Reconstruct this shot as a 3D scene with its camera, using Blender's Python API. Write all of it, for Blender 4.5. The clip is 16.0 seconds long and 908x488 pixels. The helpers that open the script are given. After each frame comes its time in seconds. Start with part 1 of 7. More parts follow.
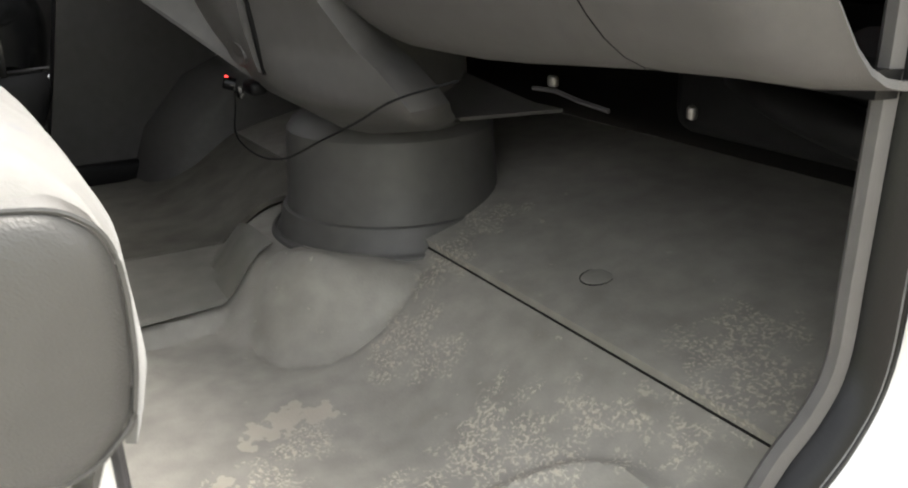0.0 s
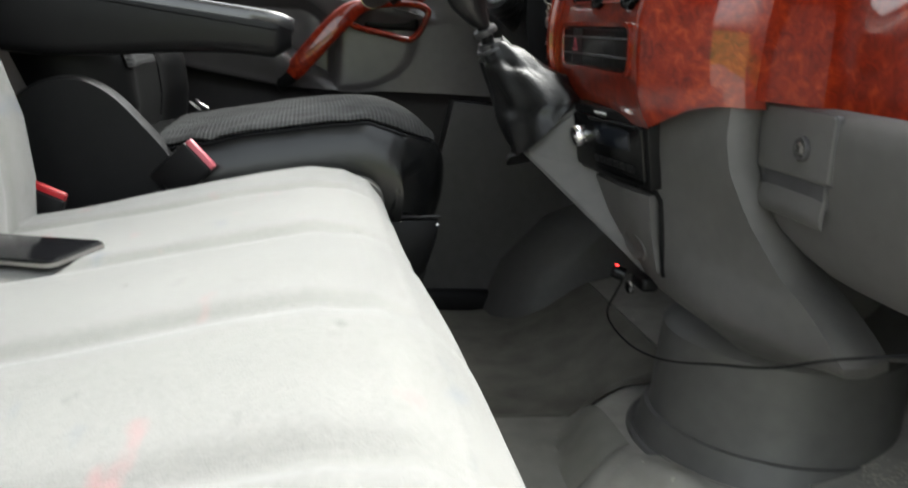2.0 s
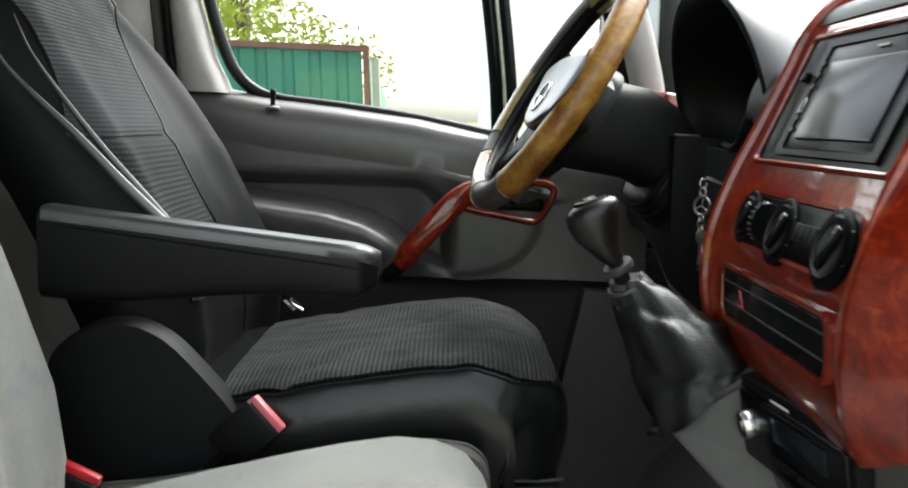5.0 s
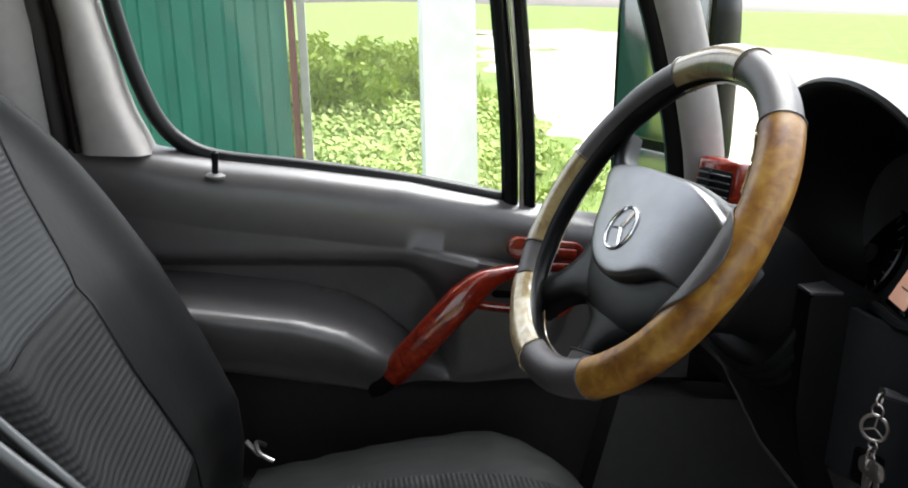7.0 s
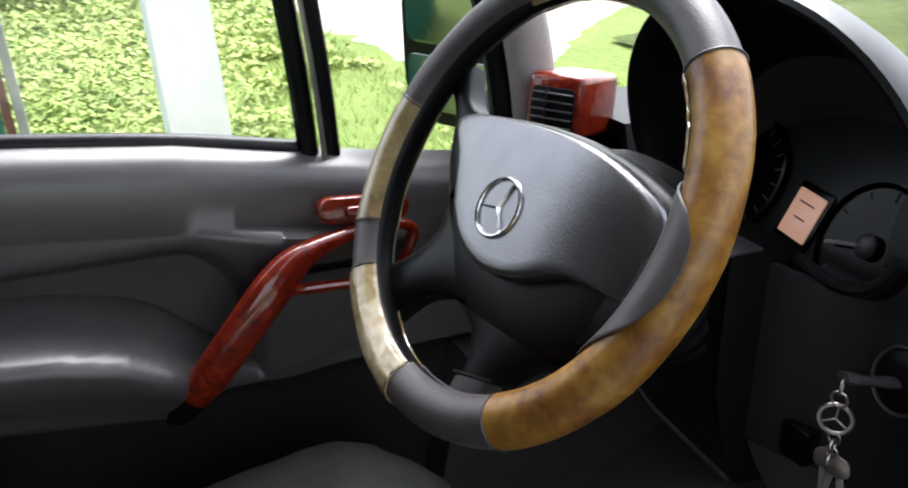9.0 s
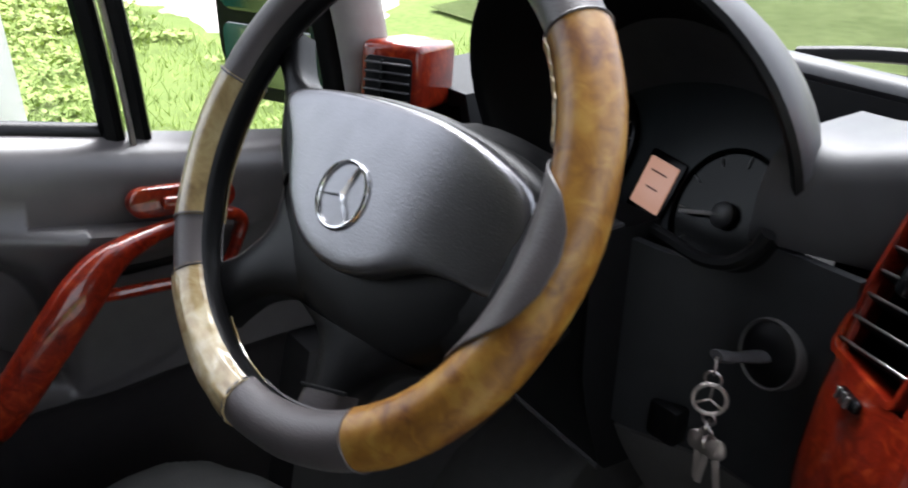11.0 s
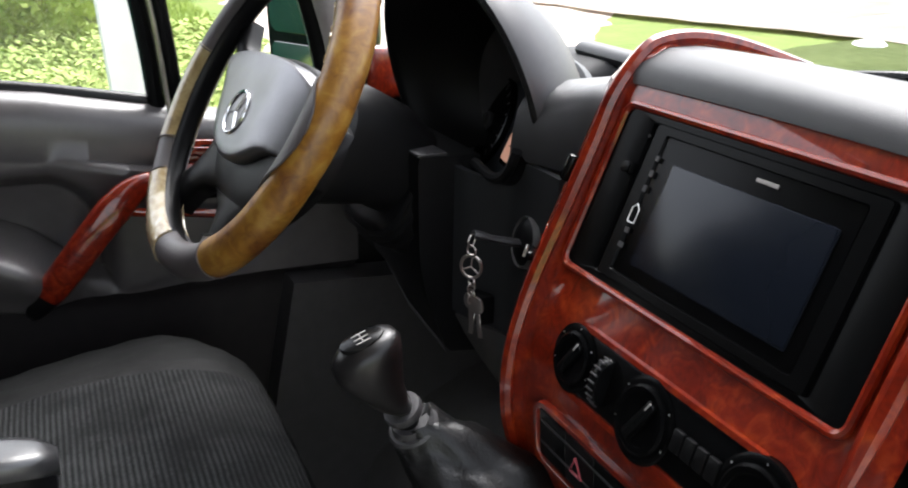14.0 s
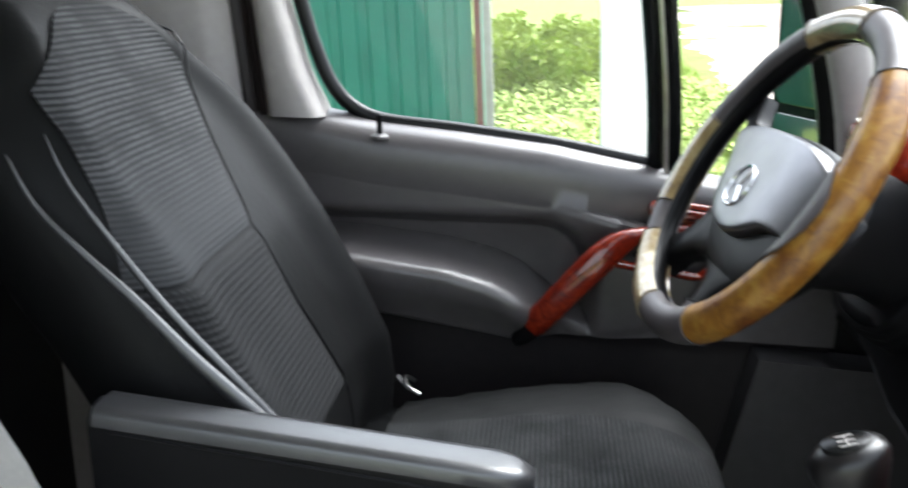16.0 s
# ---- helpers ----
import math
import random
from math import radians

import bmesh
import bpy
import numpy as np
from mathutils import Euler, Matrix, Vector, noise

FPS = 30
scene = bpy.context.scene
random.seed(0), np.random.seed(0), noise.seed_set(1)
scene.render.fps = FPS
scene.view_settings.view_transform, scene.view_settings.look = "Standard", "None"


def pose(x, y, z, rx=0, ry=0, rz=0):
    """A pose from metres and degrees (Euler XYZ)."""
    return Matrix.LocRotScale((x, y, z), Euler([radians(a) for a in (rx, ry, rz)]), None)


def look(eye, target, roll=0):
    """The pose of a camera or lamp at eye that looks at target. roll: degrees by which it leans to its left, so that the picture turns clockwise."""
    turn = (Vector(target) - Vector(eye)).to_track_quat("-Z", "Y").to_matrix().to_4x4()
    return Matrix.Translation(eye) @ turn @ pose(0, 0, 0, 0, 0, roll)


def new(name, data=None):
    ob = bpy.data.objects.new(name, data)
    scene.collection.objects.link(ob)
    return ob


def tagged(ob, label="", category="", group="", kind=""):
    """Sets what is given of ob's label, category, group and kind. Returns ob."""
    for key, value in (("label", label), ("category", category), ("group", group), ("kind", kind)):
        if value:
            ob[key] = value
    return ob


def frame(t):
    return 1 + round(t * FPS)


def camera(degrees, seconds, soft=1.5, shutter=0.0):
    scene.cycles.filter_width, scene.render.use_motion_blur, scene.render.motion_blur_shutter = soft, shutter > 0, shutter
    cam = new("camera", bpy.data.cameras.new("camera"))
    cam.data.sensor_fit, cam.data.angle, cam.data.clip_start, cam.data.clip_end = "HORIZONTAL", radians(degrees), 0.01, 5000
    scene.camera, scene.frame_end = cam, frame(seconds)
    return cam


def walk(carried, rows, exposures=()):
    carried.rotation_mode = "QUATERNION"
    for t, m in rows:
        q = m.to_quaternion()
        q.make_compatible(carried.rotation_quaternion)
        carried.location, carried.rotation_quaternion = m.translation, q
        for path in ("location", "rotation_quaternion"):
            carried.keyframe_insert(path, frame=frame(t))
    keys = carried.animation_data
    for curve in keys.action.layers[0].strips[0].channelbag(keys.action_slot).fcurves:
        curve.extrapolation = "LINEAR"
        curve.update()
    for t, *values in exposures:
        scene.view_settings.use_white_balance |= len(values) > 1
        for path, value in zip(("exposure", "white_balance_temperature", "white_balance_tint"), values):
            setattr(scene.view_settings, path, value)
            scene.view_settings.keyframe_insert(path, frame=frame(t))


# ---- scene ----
cam = camera(54.6, 16.0, soft=1.8, shutter=0.4)
PATH = [
    (0, (1.255, 0.31, 0.542), (-0.372, 1.261, -0.129), -1.1),
    (0.5, (1.245, 0.346, 0.525), (-0.382, 1.247, -0.21), 0.0),
    (1, (1.21, 0.338, 0.555), (-0.5, 1.114, -0.147), 1.1),
    (1.5, (1.141, 0.296, 0.604), (-0.717, 0.839, 0.031), 3.4),
    (2, (1.095, 0.254, 0.642), (-0.817, 0.597, 0.17), 3.7),
    (2.5, (1.045, 0.265, 0.679), (-0.896, 0.527, 0.275), 3.3),
    (3, (0.982, 0.296, 0.71), (-0.971, 0.493, 0.325), 3.0),
    (3.5, (0.934, 0.311, 0.727), (-1.029, 0.453, 0.37), 2.7),
    (4, (0.903, 0.323, 0.734), (-1.067, 0.434, 0.41), 2.7),
    (4.5, (0.87, 0.334, 0.773), (-1.104, 0.427, 0.466), 2.4),
    (5, (0.799, 0.311, 0.795), (-1.182, 0.333, 0.521), 2.2),
    (5.2, (0.731, 0.294, 0.786), (-1.251, 0.319, 0.52), 2.3),
    (7.3, (0.326, 0.155, 1.084), (-1.567, 0.431, 0.499), 2.0),
    (7.5, (0.301, 0.16, 1.091), (-1.576, 0.446, 0.463), 1.3),
    (8, (0.243, 0.139, 1.091), (-1.586, 0.545, 0.391), 0.6),
    (8.5, (0.157, 0.131, 1.083), (-1.601, 0.725, 0.337), 0.8),
    (8.7, (0.123, 0.134, 1.083), (-1.6, 0.806, 0.322), 0.5),
    (10.8, (-0.013, 0.167, 1.076), (-1.478, 1.228, 0.222), 0.6),
    (11, (0.006, 0.167, 1.064), (-1.447, 1.256, 0.226), 1.6),
    (11.5, (0.085, 0.181, 1.058), (-1.37, 1.283, 0.24), 3.9),
    (12, (0.175, 0.203, 1.033), (-1.317, 1.302, 0.281), 5.2),
    (12.5, (0.25, 0.218, 1.035), (-1.287, 1.263, 0.297), 5.2),
    (13, (0.307, 0.228, 1.029), (-1.292, 1.2, 0.322), 4.8),
    (13.5, (0.381, 0.257, 1.033), (-1.283, 1.126, 0.344), 3.2),
    (14, (0.443, 0.27, 1.028), (-1.265, 1.056, 0.347), 1.1),
    (14.5, (0.482, 0.246, 1.024), (-1.319, 0.799, 0.355), -0.0),
    (15, (0.495, 0.221, 1.025), (-1.374, 0.531, 0.385), 0.4),
    (15.5, (0.483, 0.237, 1.037), (-1.418, 0.338, 0.423), 0.5),
    (16, (0.457, 0.23, 1.046), (-1.448, 0.042, 0.466), 1.1),
]
walk(cam, [(t, look(eye, target, roll)) for t, eye, target, roll in PATH], exposures=[(0, 2.55, 6850, 9), (0.5, 2.38, 6800, 9), (1, 2.65, 6550, 7), (1.5, 2.6, 6500, 6), (2, 2.5, 6450, 5), (2.5, 2.4, 6450, 4), (3.5, 2.5, 6450, 3), (5, 2.25, 6400, 3), (7.5, 1.95, 6150, 8), (11, 2.0, 6050, 11), (13.5, 2.0, 6350, 11), (15, 2.1, 6100, 10), (15.5, 2.22, 6050, 9), (16, 2.4, 6000, 7)])

# ---- world, sun, exposure ----
world = bpy.data.worlds.new("world")
scene.world = world
world.use_nodes = True
wn = world.node_tree.nodes
sky = wn.new("ShaderNodeTexSky")
sky.sky_type = 'NISHITA'
sky.sun_disc = False
sky.sun_elevation, sky.sun_rotation = radians(58), radians(-50)
sky.air_density, sky.dust_density, sky.ozone_density = 1.4, 4.0, 0.6
haze = wn.new("ShaderNodeHueSaturation")
haze.inputs["Saturation"].default_value = 0.25
world.node_tree.links.new(sky.outputs[0], haze.inputs["Color"])
world.node_tree.links.new(haze.outputs[0], wn["Background"].inputs[0])
wn["Background"].inputs[1].default_value = 0.15
sun = new("sun", bpy.data.lights.new("sun", 'SUN'))
sun.data.energy, sun.data.angle, sun.data.color = 1.0, radians(40), (1.0, 0.98, 0.95)
sun.rotation_euler = look((math.sin(radians(-50)) * 0.53, math.cos(radians(-50)) * 0.53, 0.85), (0, 0, 0)).to_euler()


# ---- materials ----
def mat(name, c1, c2=None, rough=0.5, metal=0.0, scale=40.0, detail=3.0, bump=0.0, bscale=None, coat=0.0, coat_rough=0.08,
        spec=0.5, sheen=0.0, scale2=4.0):
    """Principled surface with colour that varies at two scales and a fine relief."""
    m = bpy.data.materials.new(name)
    m.use_nodes = True
    nt = m.node_tree
    n, lk = nt.nodes, nt.links
    p = n["Principled BSDF"]
    p.inputs["Roughness"].default_value = rough
    p.inputs["Metallic"].default_value = metal
    p.inputs["Specular IOR Level"].default_value = spec
    p.inputs["Coat Weight"].default_value = coat
    p.inputs["Coat Roughness"].default_value = coat_rough
    p.inputs["Sheen Weight"].default_value = sheen
    tc = n.new("ShaderNodeTexCoord")
    c2 = c2 or tuple(v * 0.8 for v in c1)
    a = n.new("ShaderNodeTexNoise")
    a.inputs["Scale"].default_value, a.inputs["Detail"].default_value = scale, detail
    b = n.new("ShaderNodeTexNoise")
    b.inputs["Scale"].default_value, b.inputs["Detail"].default_value = scale2, 4.0
    mx = n.new("ShaderNodeMath")
    mx.operation = 'ADD'
    hv = n.new("ShaderNodeMath")
    hv.operation = 'MULTIPLY'
    hv.inputs[1].default_value = 0.5
    ramp = n.new("ShaderNodeValToRGB")
    ramp.color_ramp.elements[0].position, ramp.color_ramp.elements[1].position = 0.36, 0.64
    ramp.color_ramp.elements[0].color, ramp.color_ramp.elements[1].color = (*c2, 1), (*c1, 1)
    for t in (a, b):
        lk.new(tc.outputs["Object"], t.inputs["Vector"])
    lk.new(a.outputs[0], mx.inputs[0])
    lk.new(b.outputs[0], mx.inputs[1])
    lk.new(mx.outputs[0], hv.inputs[0])
    lk.new(hv.outputs[0], ramp.inputs[0])
    lk.new(ramp.outputs[0], p.inputs["Base Color"])
    if bump:
        g = n.new("ShaderNodeTexNoise")
        g.inputs["Scale"].default_value, g.inputs["Detail"].default_value = bscale or scale * 6, 3.0
        bp = n.new("ShaderNodeBump")
        bp.inputs["Strength"].default_value, bp.inputs["Distance"].default_value = bump, 0.002
        lk.new(tc.outputs["Object"], g.inputs["Vector"])
        lk.new(g.outputs[0], bp.inputs["Height"])
        lk.new(bp.outputs[0], p.inputs["Normal"])
    return m


def node_of(m, kind):
    return next(x for x in m.node_tree.nodes if x.bl_idname == kind)


GREY = mat("grey_plastic", (0.090, 0.086, 0.084), (0.073, 0.070, 0.068), 0.5, scale=60, bump=0.25, bscale=900)
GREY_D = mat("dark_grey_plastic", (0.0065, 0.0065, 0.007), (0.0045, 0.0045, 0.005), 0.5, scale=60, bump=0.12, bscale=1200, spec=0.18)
GREY_M = mat("mid_grey_plastic", (0.045, 0.043, 0.046), (0.034, 0.033, 0.035), 0.42, scale=50, bump=0.12, bscale=1200)
DOOR_G = mat("door_grey_plastic", (0.084, 0.077, 0.078), (0.068, 0.062, 0.063), 0.30, scale=50, bump=0.10, bscale=1200, spec=0.6)
PED_G = mat("pedestal_grey_plastic", (0.098, 0.095, 0.092), (0.078, 0.075, 0.073), 0.5, scale=40, bump=0.15, bscale=900)
BLACK = mat("black_plastic", (0.0045, 0.0045, 0.005), (0.003, 0.003, 0.0035), 0.45, scale=50, bump=0.15, bscale=1200, spec=0.18)
GLOSS = mat("gloss_black_plastic", (0.004, 0.0042, 0.0046), (0.003, 0.0032, 0.0035), 0.2, scale=30, spec=0.18)
RUBBER = mat("black_rubber", (0.006, 0.006, 0.0065), (0.004, 0.004, 0.0045), 0.35, scale=30, bump=0.2, bscale=200, spec=0.25)
LEATHER = mat("black_vinyl", (0.006, 0.006, 0.0065), (0.004, 0.004, 0.0045), 0.32, scale=30, bump=0.10, bscale=800, spec=0.17)
KNOB = mat("worn_black_leather", (0.009, 0.008, 0.0083), (0.0055, 0.005, 0.0052), 0.30, scale=40, bump=0.12, bscale=700, spec=0.42)
BOOT = mat("creased_black_leather", (0.0075, 0.0075, 0.008), (0.005, 0.005, 0.0053), 0.36, scale=30, bump=0.25, bscale=350, spec=0.36)
BACK_V = mat("dull_black_vinyl", (0.0062, 0.0064, 0.0066), (0.004, 0.004, 0.0042), 0.5, scale=14, detail=5, bump=0.2, bscale=90, spec=0.12)
SEAT_V = mat("shiny_black_vinyl", (0.007, 0.0075, 0.0078), (0.005, 0.0052, 0.0055), 0.27, scale=18, detail=5, bump=0.25, bscale=60, spec=0.4)
# Paler copy of the black vinyl: reflected daylight put into its colour.
SHINE = mat("highlight_black_vinyl", (0.03, 0.03, 0.032), (0.02, 0.02, 0.022), 0.33, scale=25, bump=0.12, bscale=600, spec=1.0)
SEAL_BR = mat("dark_brown_rubber", (0.022, 0.016, 0.015), (0.013, 0.010, 0.0095), 0.45, scale=30, bump=0.2, bscale=200, spec=0.25)
KICK = mat("footwell_plastic", (0.060, 0.057, 0.058), (0.046, 0.044, 0.045), 0.45, scale=50, bump=0.12, bscale=1200)
DOOR_D = mat("dark_door_plastic", (0.024, 0.021, 0.022), (0.018, 0.016, 0.017), 0.5, scale=50, bump=0.12, bscale=1200, spec=0.25)
PIANO = mat("piano_black_plastic", (0.0025, 0.0027, 0.003), (0.002, 0.002, 0.0022), 0.25, scale=30, spec=0.09)
# HOOD, DASH_D, IGN_D: one plastic, windscreen reflection and shade put into its tones.
HOOD = mat("lit_hood_plastic", (0.058, 0.056, 0.060), (0.046, 0.0445, 0.048), 0.42, scale=50, bump=0.12, bscale=1200, spec=0.55)
DASH_D = mat("part_lit_dash_plastic", (0.042, 0.042, 0.045), (0.034, 0.034, 0.036), 0.42, scale=50, bump=0.12, bscale=1200, spec=0.45)
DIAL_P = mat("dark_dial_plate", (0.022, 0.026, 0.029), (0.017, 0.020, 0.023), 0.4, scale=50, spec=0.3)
IGN_D = mat("shaded_panel_plastic", (0.028, 0.0295, 0.032), (0.022, 0.023, 0.025), 0.42, scale=50, bump=0.12, bscale=1200, spec=0.4)
KEY_M = mat("dull_bronze_metal", (0.55, 0.50, 0.47), (0.40, 0.36, 0.34), 0.34, 1.0, scale=60)
MAT_T = mat("darker_tunnel_rubber", (0.205, 0.198, 0.175), (0.14, 0.135, 0.118), 0.6, scale=22, scale2=4, detail=6, bump=0.2, bscale=250)
MAT_D = mat("dark_brown_mat", (0.15, 0.142, 0.12), (0.08, 0.075, 0.062), 0.8, scale=18, scale2=3, bump=0.5, bscale=250)
RIM_GREY = mat("grey_leather", (0.072, 0.062, 0.063), (0.052, 0.045, 0.046), 0.42, scale=30, bump=0.18, bscale=600)
HUB_GREY = mat("silver_grey_grained_plastic", (0.25, 0.246, 0.257), (0.215, 0.211, 0.221), 0.28, metal=0.92, scale=40, bump=0.15, bscale=700)
HUB_DARK = mat("black_hub_plastic", (0.0042, 0.0042, 0.0046), (0.003, 0.003, 0.0033), 0.38, scale=40, bump=0.12, bscale=900, spec=0.24)
CHROME = mat("chrome", (0.75, 0.75, 0.76), (0.6, 0.6, 0.61), 0.14, 1.0, scale=30)
STEEL = mat("worn_steel", (0.5, 0.49, 0.47), (0.35, 0.34, 0.33), 0.3, 1.0, scale=60)
WHITE_PAINT = mat("white_car_paint", (0.80, 0.80, 0.79), (0.74, 0.74, 0.73), 0.3, scale=8, coat=0.6)
RED_PL = mat("red_plastic", (0.40, 0.012, 0.02), (0.33, 0.009, 0.015), 0.35, scale=30)
PINK_PL = mat("faded_red_plastic", (0.58, 0.15, 0.18), (0.5, 0.10, 0.13), 0.35, scale=30)
VINYL = mat("grey_beige_vinyl", (0.078, 0.076, 0.071), (0.063, 0.061, 0.057), 0.42, scale=20, bump=0.4, bscale=600)
CREAM = mat("pale_headliner", (0.55, 0.54, 0.51), (0.5, 0.49, 0.46), 0.8, scale=60, bump=0.3)
PILLAR = mat("light_grey_trim", (0.36, 0.335, 0.32), (0.31, 0.288, 0.277), 0.5, scale=60, bump=0.25, bscale=900)
WHITE_INK = mat("white_print", (0.75, 0.75, 0.75), (0.65, 0.65, 0.65), 0.5)
MUDDY_W = mat("white_limewash", (0.82, 0.81, 0.79), (0.7, 0.69, 0.66), 0.85, scale=14, bump=0.4, bscale=60)
CONCRETE = mat("grey_concrete", (0.30, 0.31, 0.28), (0.22, 0.23, 0.20), 0.85, scale=20, bump=0.4, bscale=120)
RUSTY = mat("red_oxide_paint", (0.13, 0.045, 0.032), (0.09, 0.032, 0.024), 0.6, scale=25, bump=0.2)
TEAL = mat("green_painted_sheet", (0.014, 0.155, 0.105), (0.010, 0.122, 0.083), 0.45, scale=7, scale2=1.5, bump=0.1, bscale=80)
BARK = mat("bark", (0.13, 0.1, 0.075), (0.08, 0.06, 0.045), 0.9, scale=30, bump=0.8, bscale=60)
LEAF = mat("spring_leaves", (0.40, 0.42, 0.09), (0.24, 0.29, 0.05), 0.55, scale=3)
SHRUB = mat("shrub_leaves", (0.40, 0.48, 0.11), (0.27, 0.35, 0.065), 0.55, scale=4)
BOUNCE_GROUND = mat("bounce_earth", (0.33, 0.30, 0.26), (0.25, 0.225, 0.19), 0.95, scale=6, scale2=0.6, bump=0.4, bscale=30)
ROAD = mat("pale_dirt_road", (0.62, 0.55, 0.48), (0.5, 0.44, 0.38), 0.95, scale=3, scale2=0.4, bump=0.3, bscale=30, spec=0.1)
BLADE = mat("grass_blades", (0.40, 0.48, 0.14), (0.30, 0.39, 0.11), 0.7, scale=2, scale2=0.5, spec=0.15)


def burl(name, lo, mid, hi, scale=26.0):
    """Lacquered burl-look veneer: swirling red-brown figure under a glossy coat."""
    m = mat(name, mid, lo, 0.28, scale=scale, detail=5, coat=1.0, coat_rough=0.04, scale2=scale * 0.35)
    n = m.node_tree.nodes
    for t in n:
        if t.bl_idname == "ShaderNodeTexNoise":
            t.inputs["Distortion"].default_value = 2.2
    r = node_of(m, "ShaderNodeValToRGB").color_ramp
    e = r.elements.new(0.52)
    e.color = (*mid, 1)
    r.elements[0].position, r.elements[2].position = 0.34, 0.68
    r.elements[2].color = (*hi, 1)
    return m


WOOD = burl("red_burl_veneer", (0.085, 0.0062, 0.0030), (0.18, 0.0135, 0.0040), (0.30, 0.042, 0.0085), 58.0)
WOOD.node_tree.nodes["Principled BSDF"].inputs["Specular IOR Level"].default_value = 0.15
YELLOW = burl("yellow_wood_look_vinyl", (0.10, 0.030, 0.004), (0.225, 0.102, 0.0115), (0.33, 0.185, 0.034), 32)
OLIVE = burl("faded_olive_wood_look_vinyl", (0.13, 0.085, 0.035), (0.26, 0.19, 0.085), (0.36, 0.29, 0.15), 32)
FILM = burl("worn_pale_film", (0.22, 0.13, 0.035), (0.42, 0.33, 0.18), (0.60, 0.54, 0.40), 40)
for t in YELLOW.node_tree.nodes:
    if t.bl_idname == "ShaderNodeTexNoise":
        t.inputs["Distortion"].default_value = 0.9
        t.inputs["Scale"].default_value *= 2.2
YELLOW.node_tree.nodes["Principled BSDF"].inputs["Coat Weight"].default_value = 0.2
YELLOW.node_tree.nodes["Principled BSDF"].inputs["Coat Roughness"].default_value = 0.2
YELLOW.node_tree.nodes["Principled BSDF"].inputs["Roughness"].default_value = 0.42


def fabric_light():
    """Pale grey woven seat cloth with faint pink and blue flecks."""
    m = mat("pale_seat_cloth", (0.16, 0.157, 0.146), (0.125, 0.123, 0.115), 0.85, scale=200, scale2=5, bump=0.35, bscale=700, sheen=0.3)
    nt = m.node_tree
    n, lk = nt.nodes, nt.links
    p = n["Principled BSDF"]
    base = node_of(m, "ShaderNodeValToRGB").outputs[0]
    tc = node_of(m, "ShaderNodeTexCoord")
    for k, (col, sc, off) in enumerate((((0.27, 0.115, 0.115), 15.0, 0.0), ((0.085, 0.10, 0.125), 13.0, 7.3), ((0.065, 0.06, 0.058), 26.0, 3.1))):
        mp = n.new("ShaderNodeMapping")
        mp.inputs["Location"].default_value = (off, off * 0.7, 0)
        mp.inputs["Scale"].default_value = (0.7, 1.5, 1)
        ns = n.new("ShaderNodeTexNoise")
        ns.inputs["Scale"].default_value, ns.inputs["Detail"].default_value = sc, 4
        rp = n.new("ShaderNodeValToRGB")
        rp.color_ramp.elements[0].position, rp.color_ramp.elements[1].position = 0.66, 0.76
        rp.color_ramp.elements[1].color = (0.6, 0.6, 0.6, 1)
        mx = n.new("ShaderNodeMix")
        mx.data_type = 'RGBA'
        lk.new(tc.outputs["Object"], mp.inputs["Vector"])
        lk.new(mp.outputs[0], ns.inputs["Vector"])
        lk.new(ns.outputs[0], rp.inputs[0])
        lk.new(rp.outputs[0], mx.inputs["Factor"])
        lk.new(base, mx.inputs["A"])
        mx.inputs["B"].default_value = (*col, 1)
        base = mx.outputs["Result"]
    lk.new(base, p.inputs["Base Color"])
    return m


CLOTH = fabric_light()


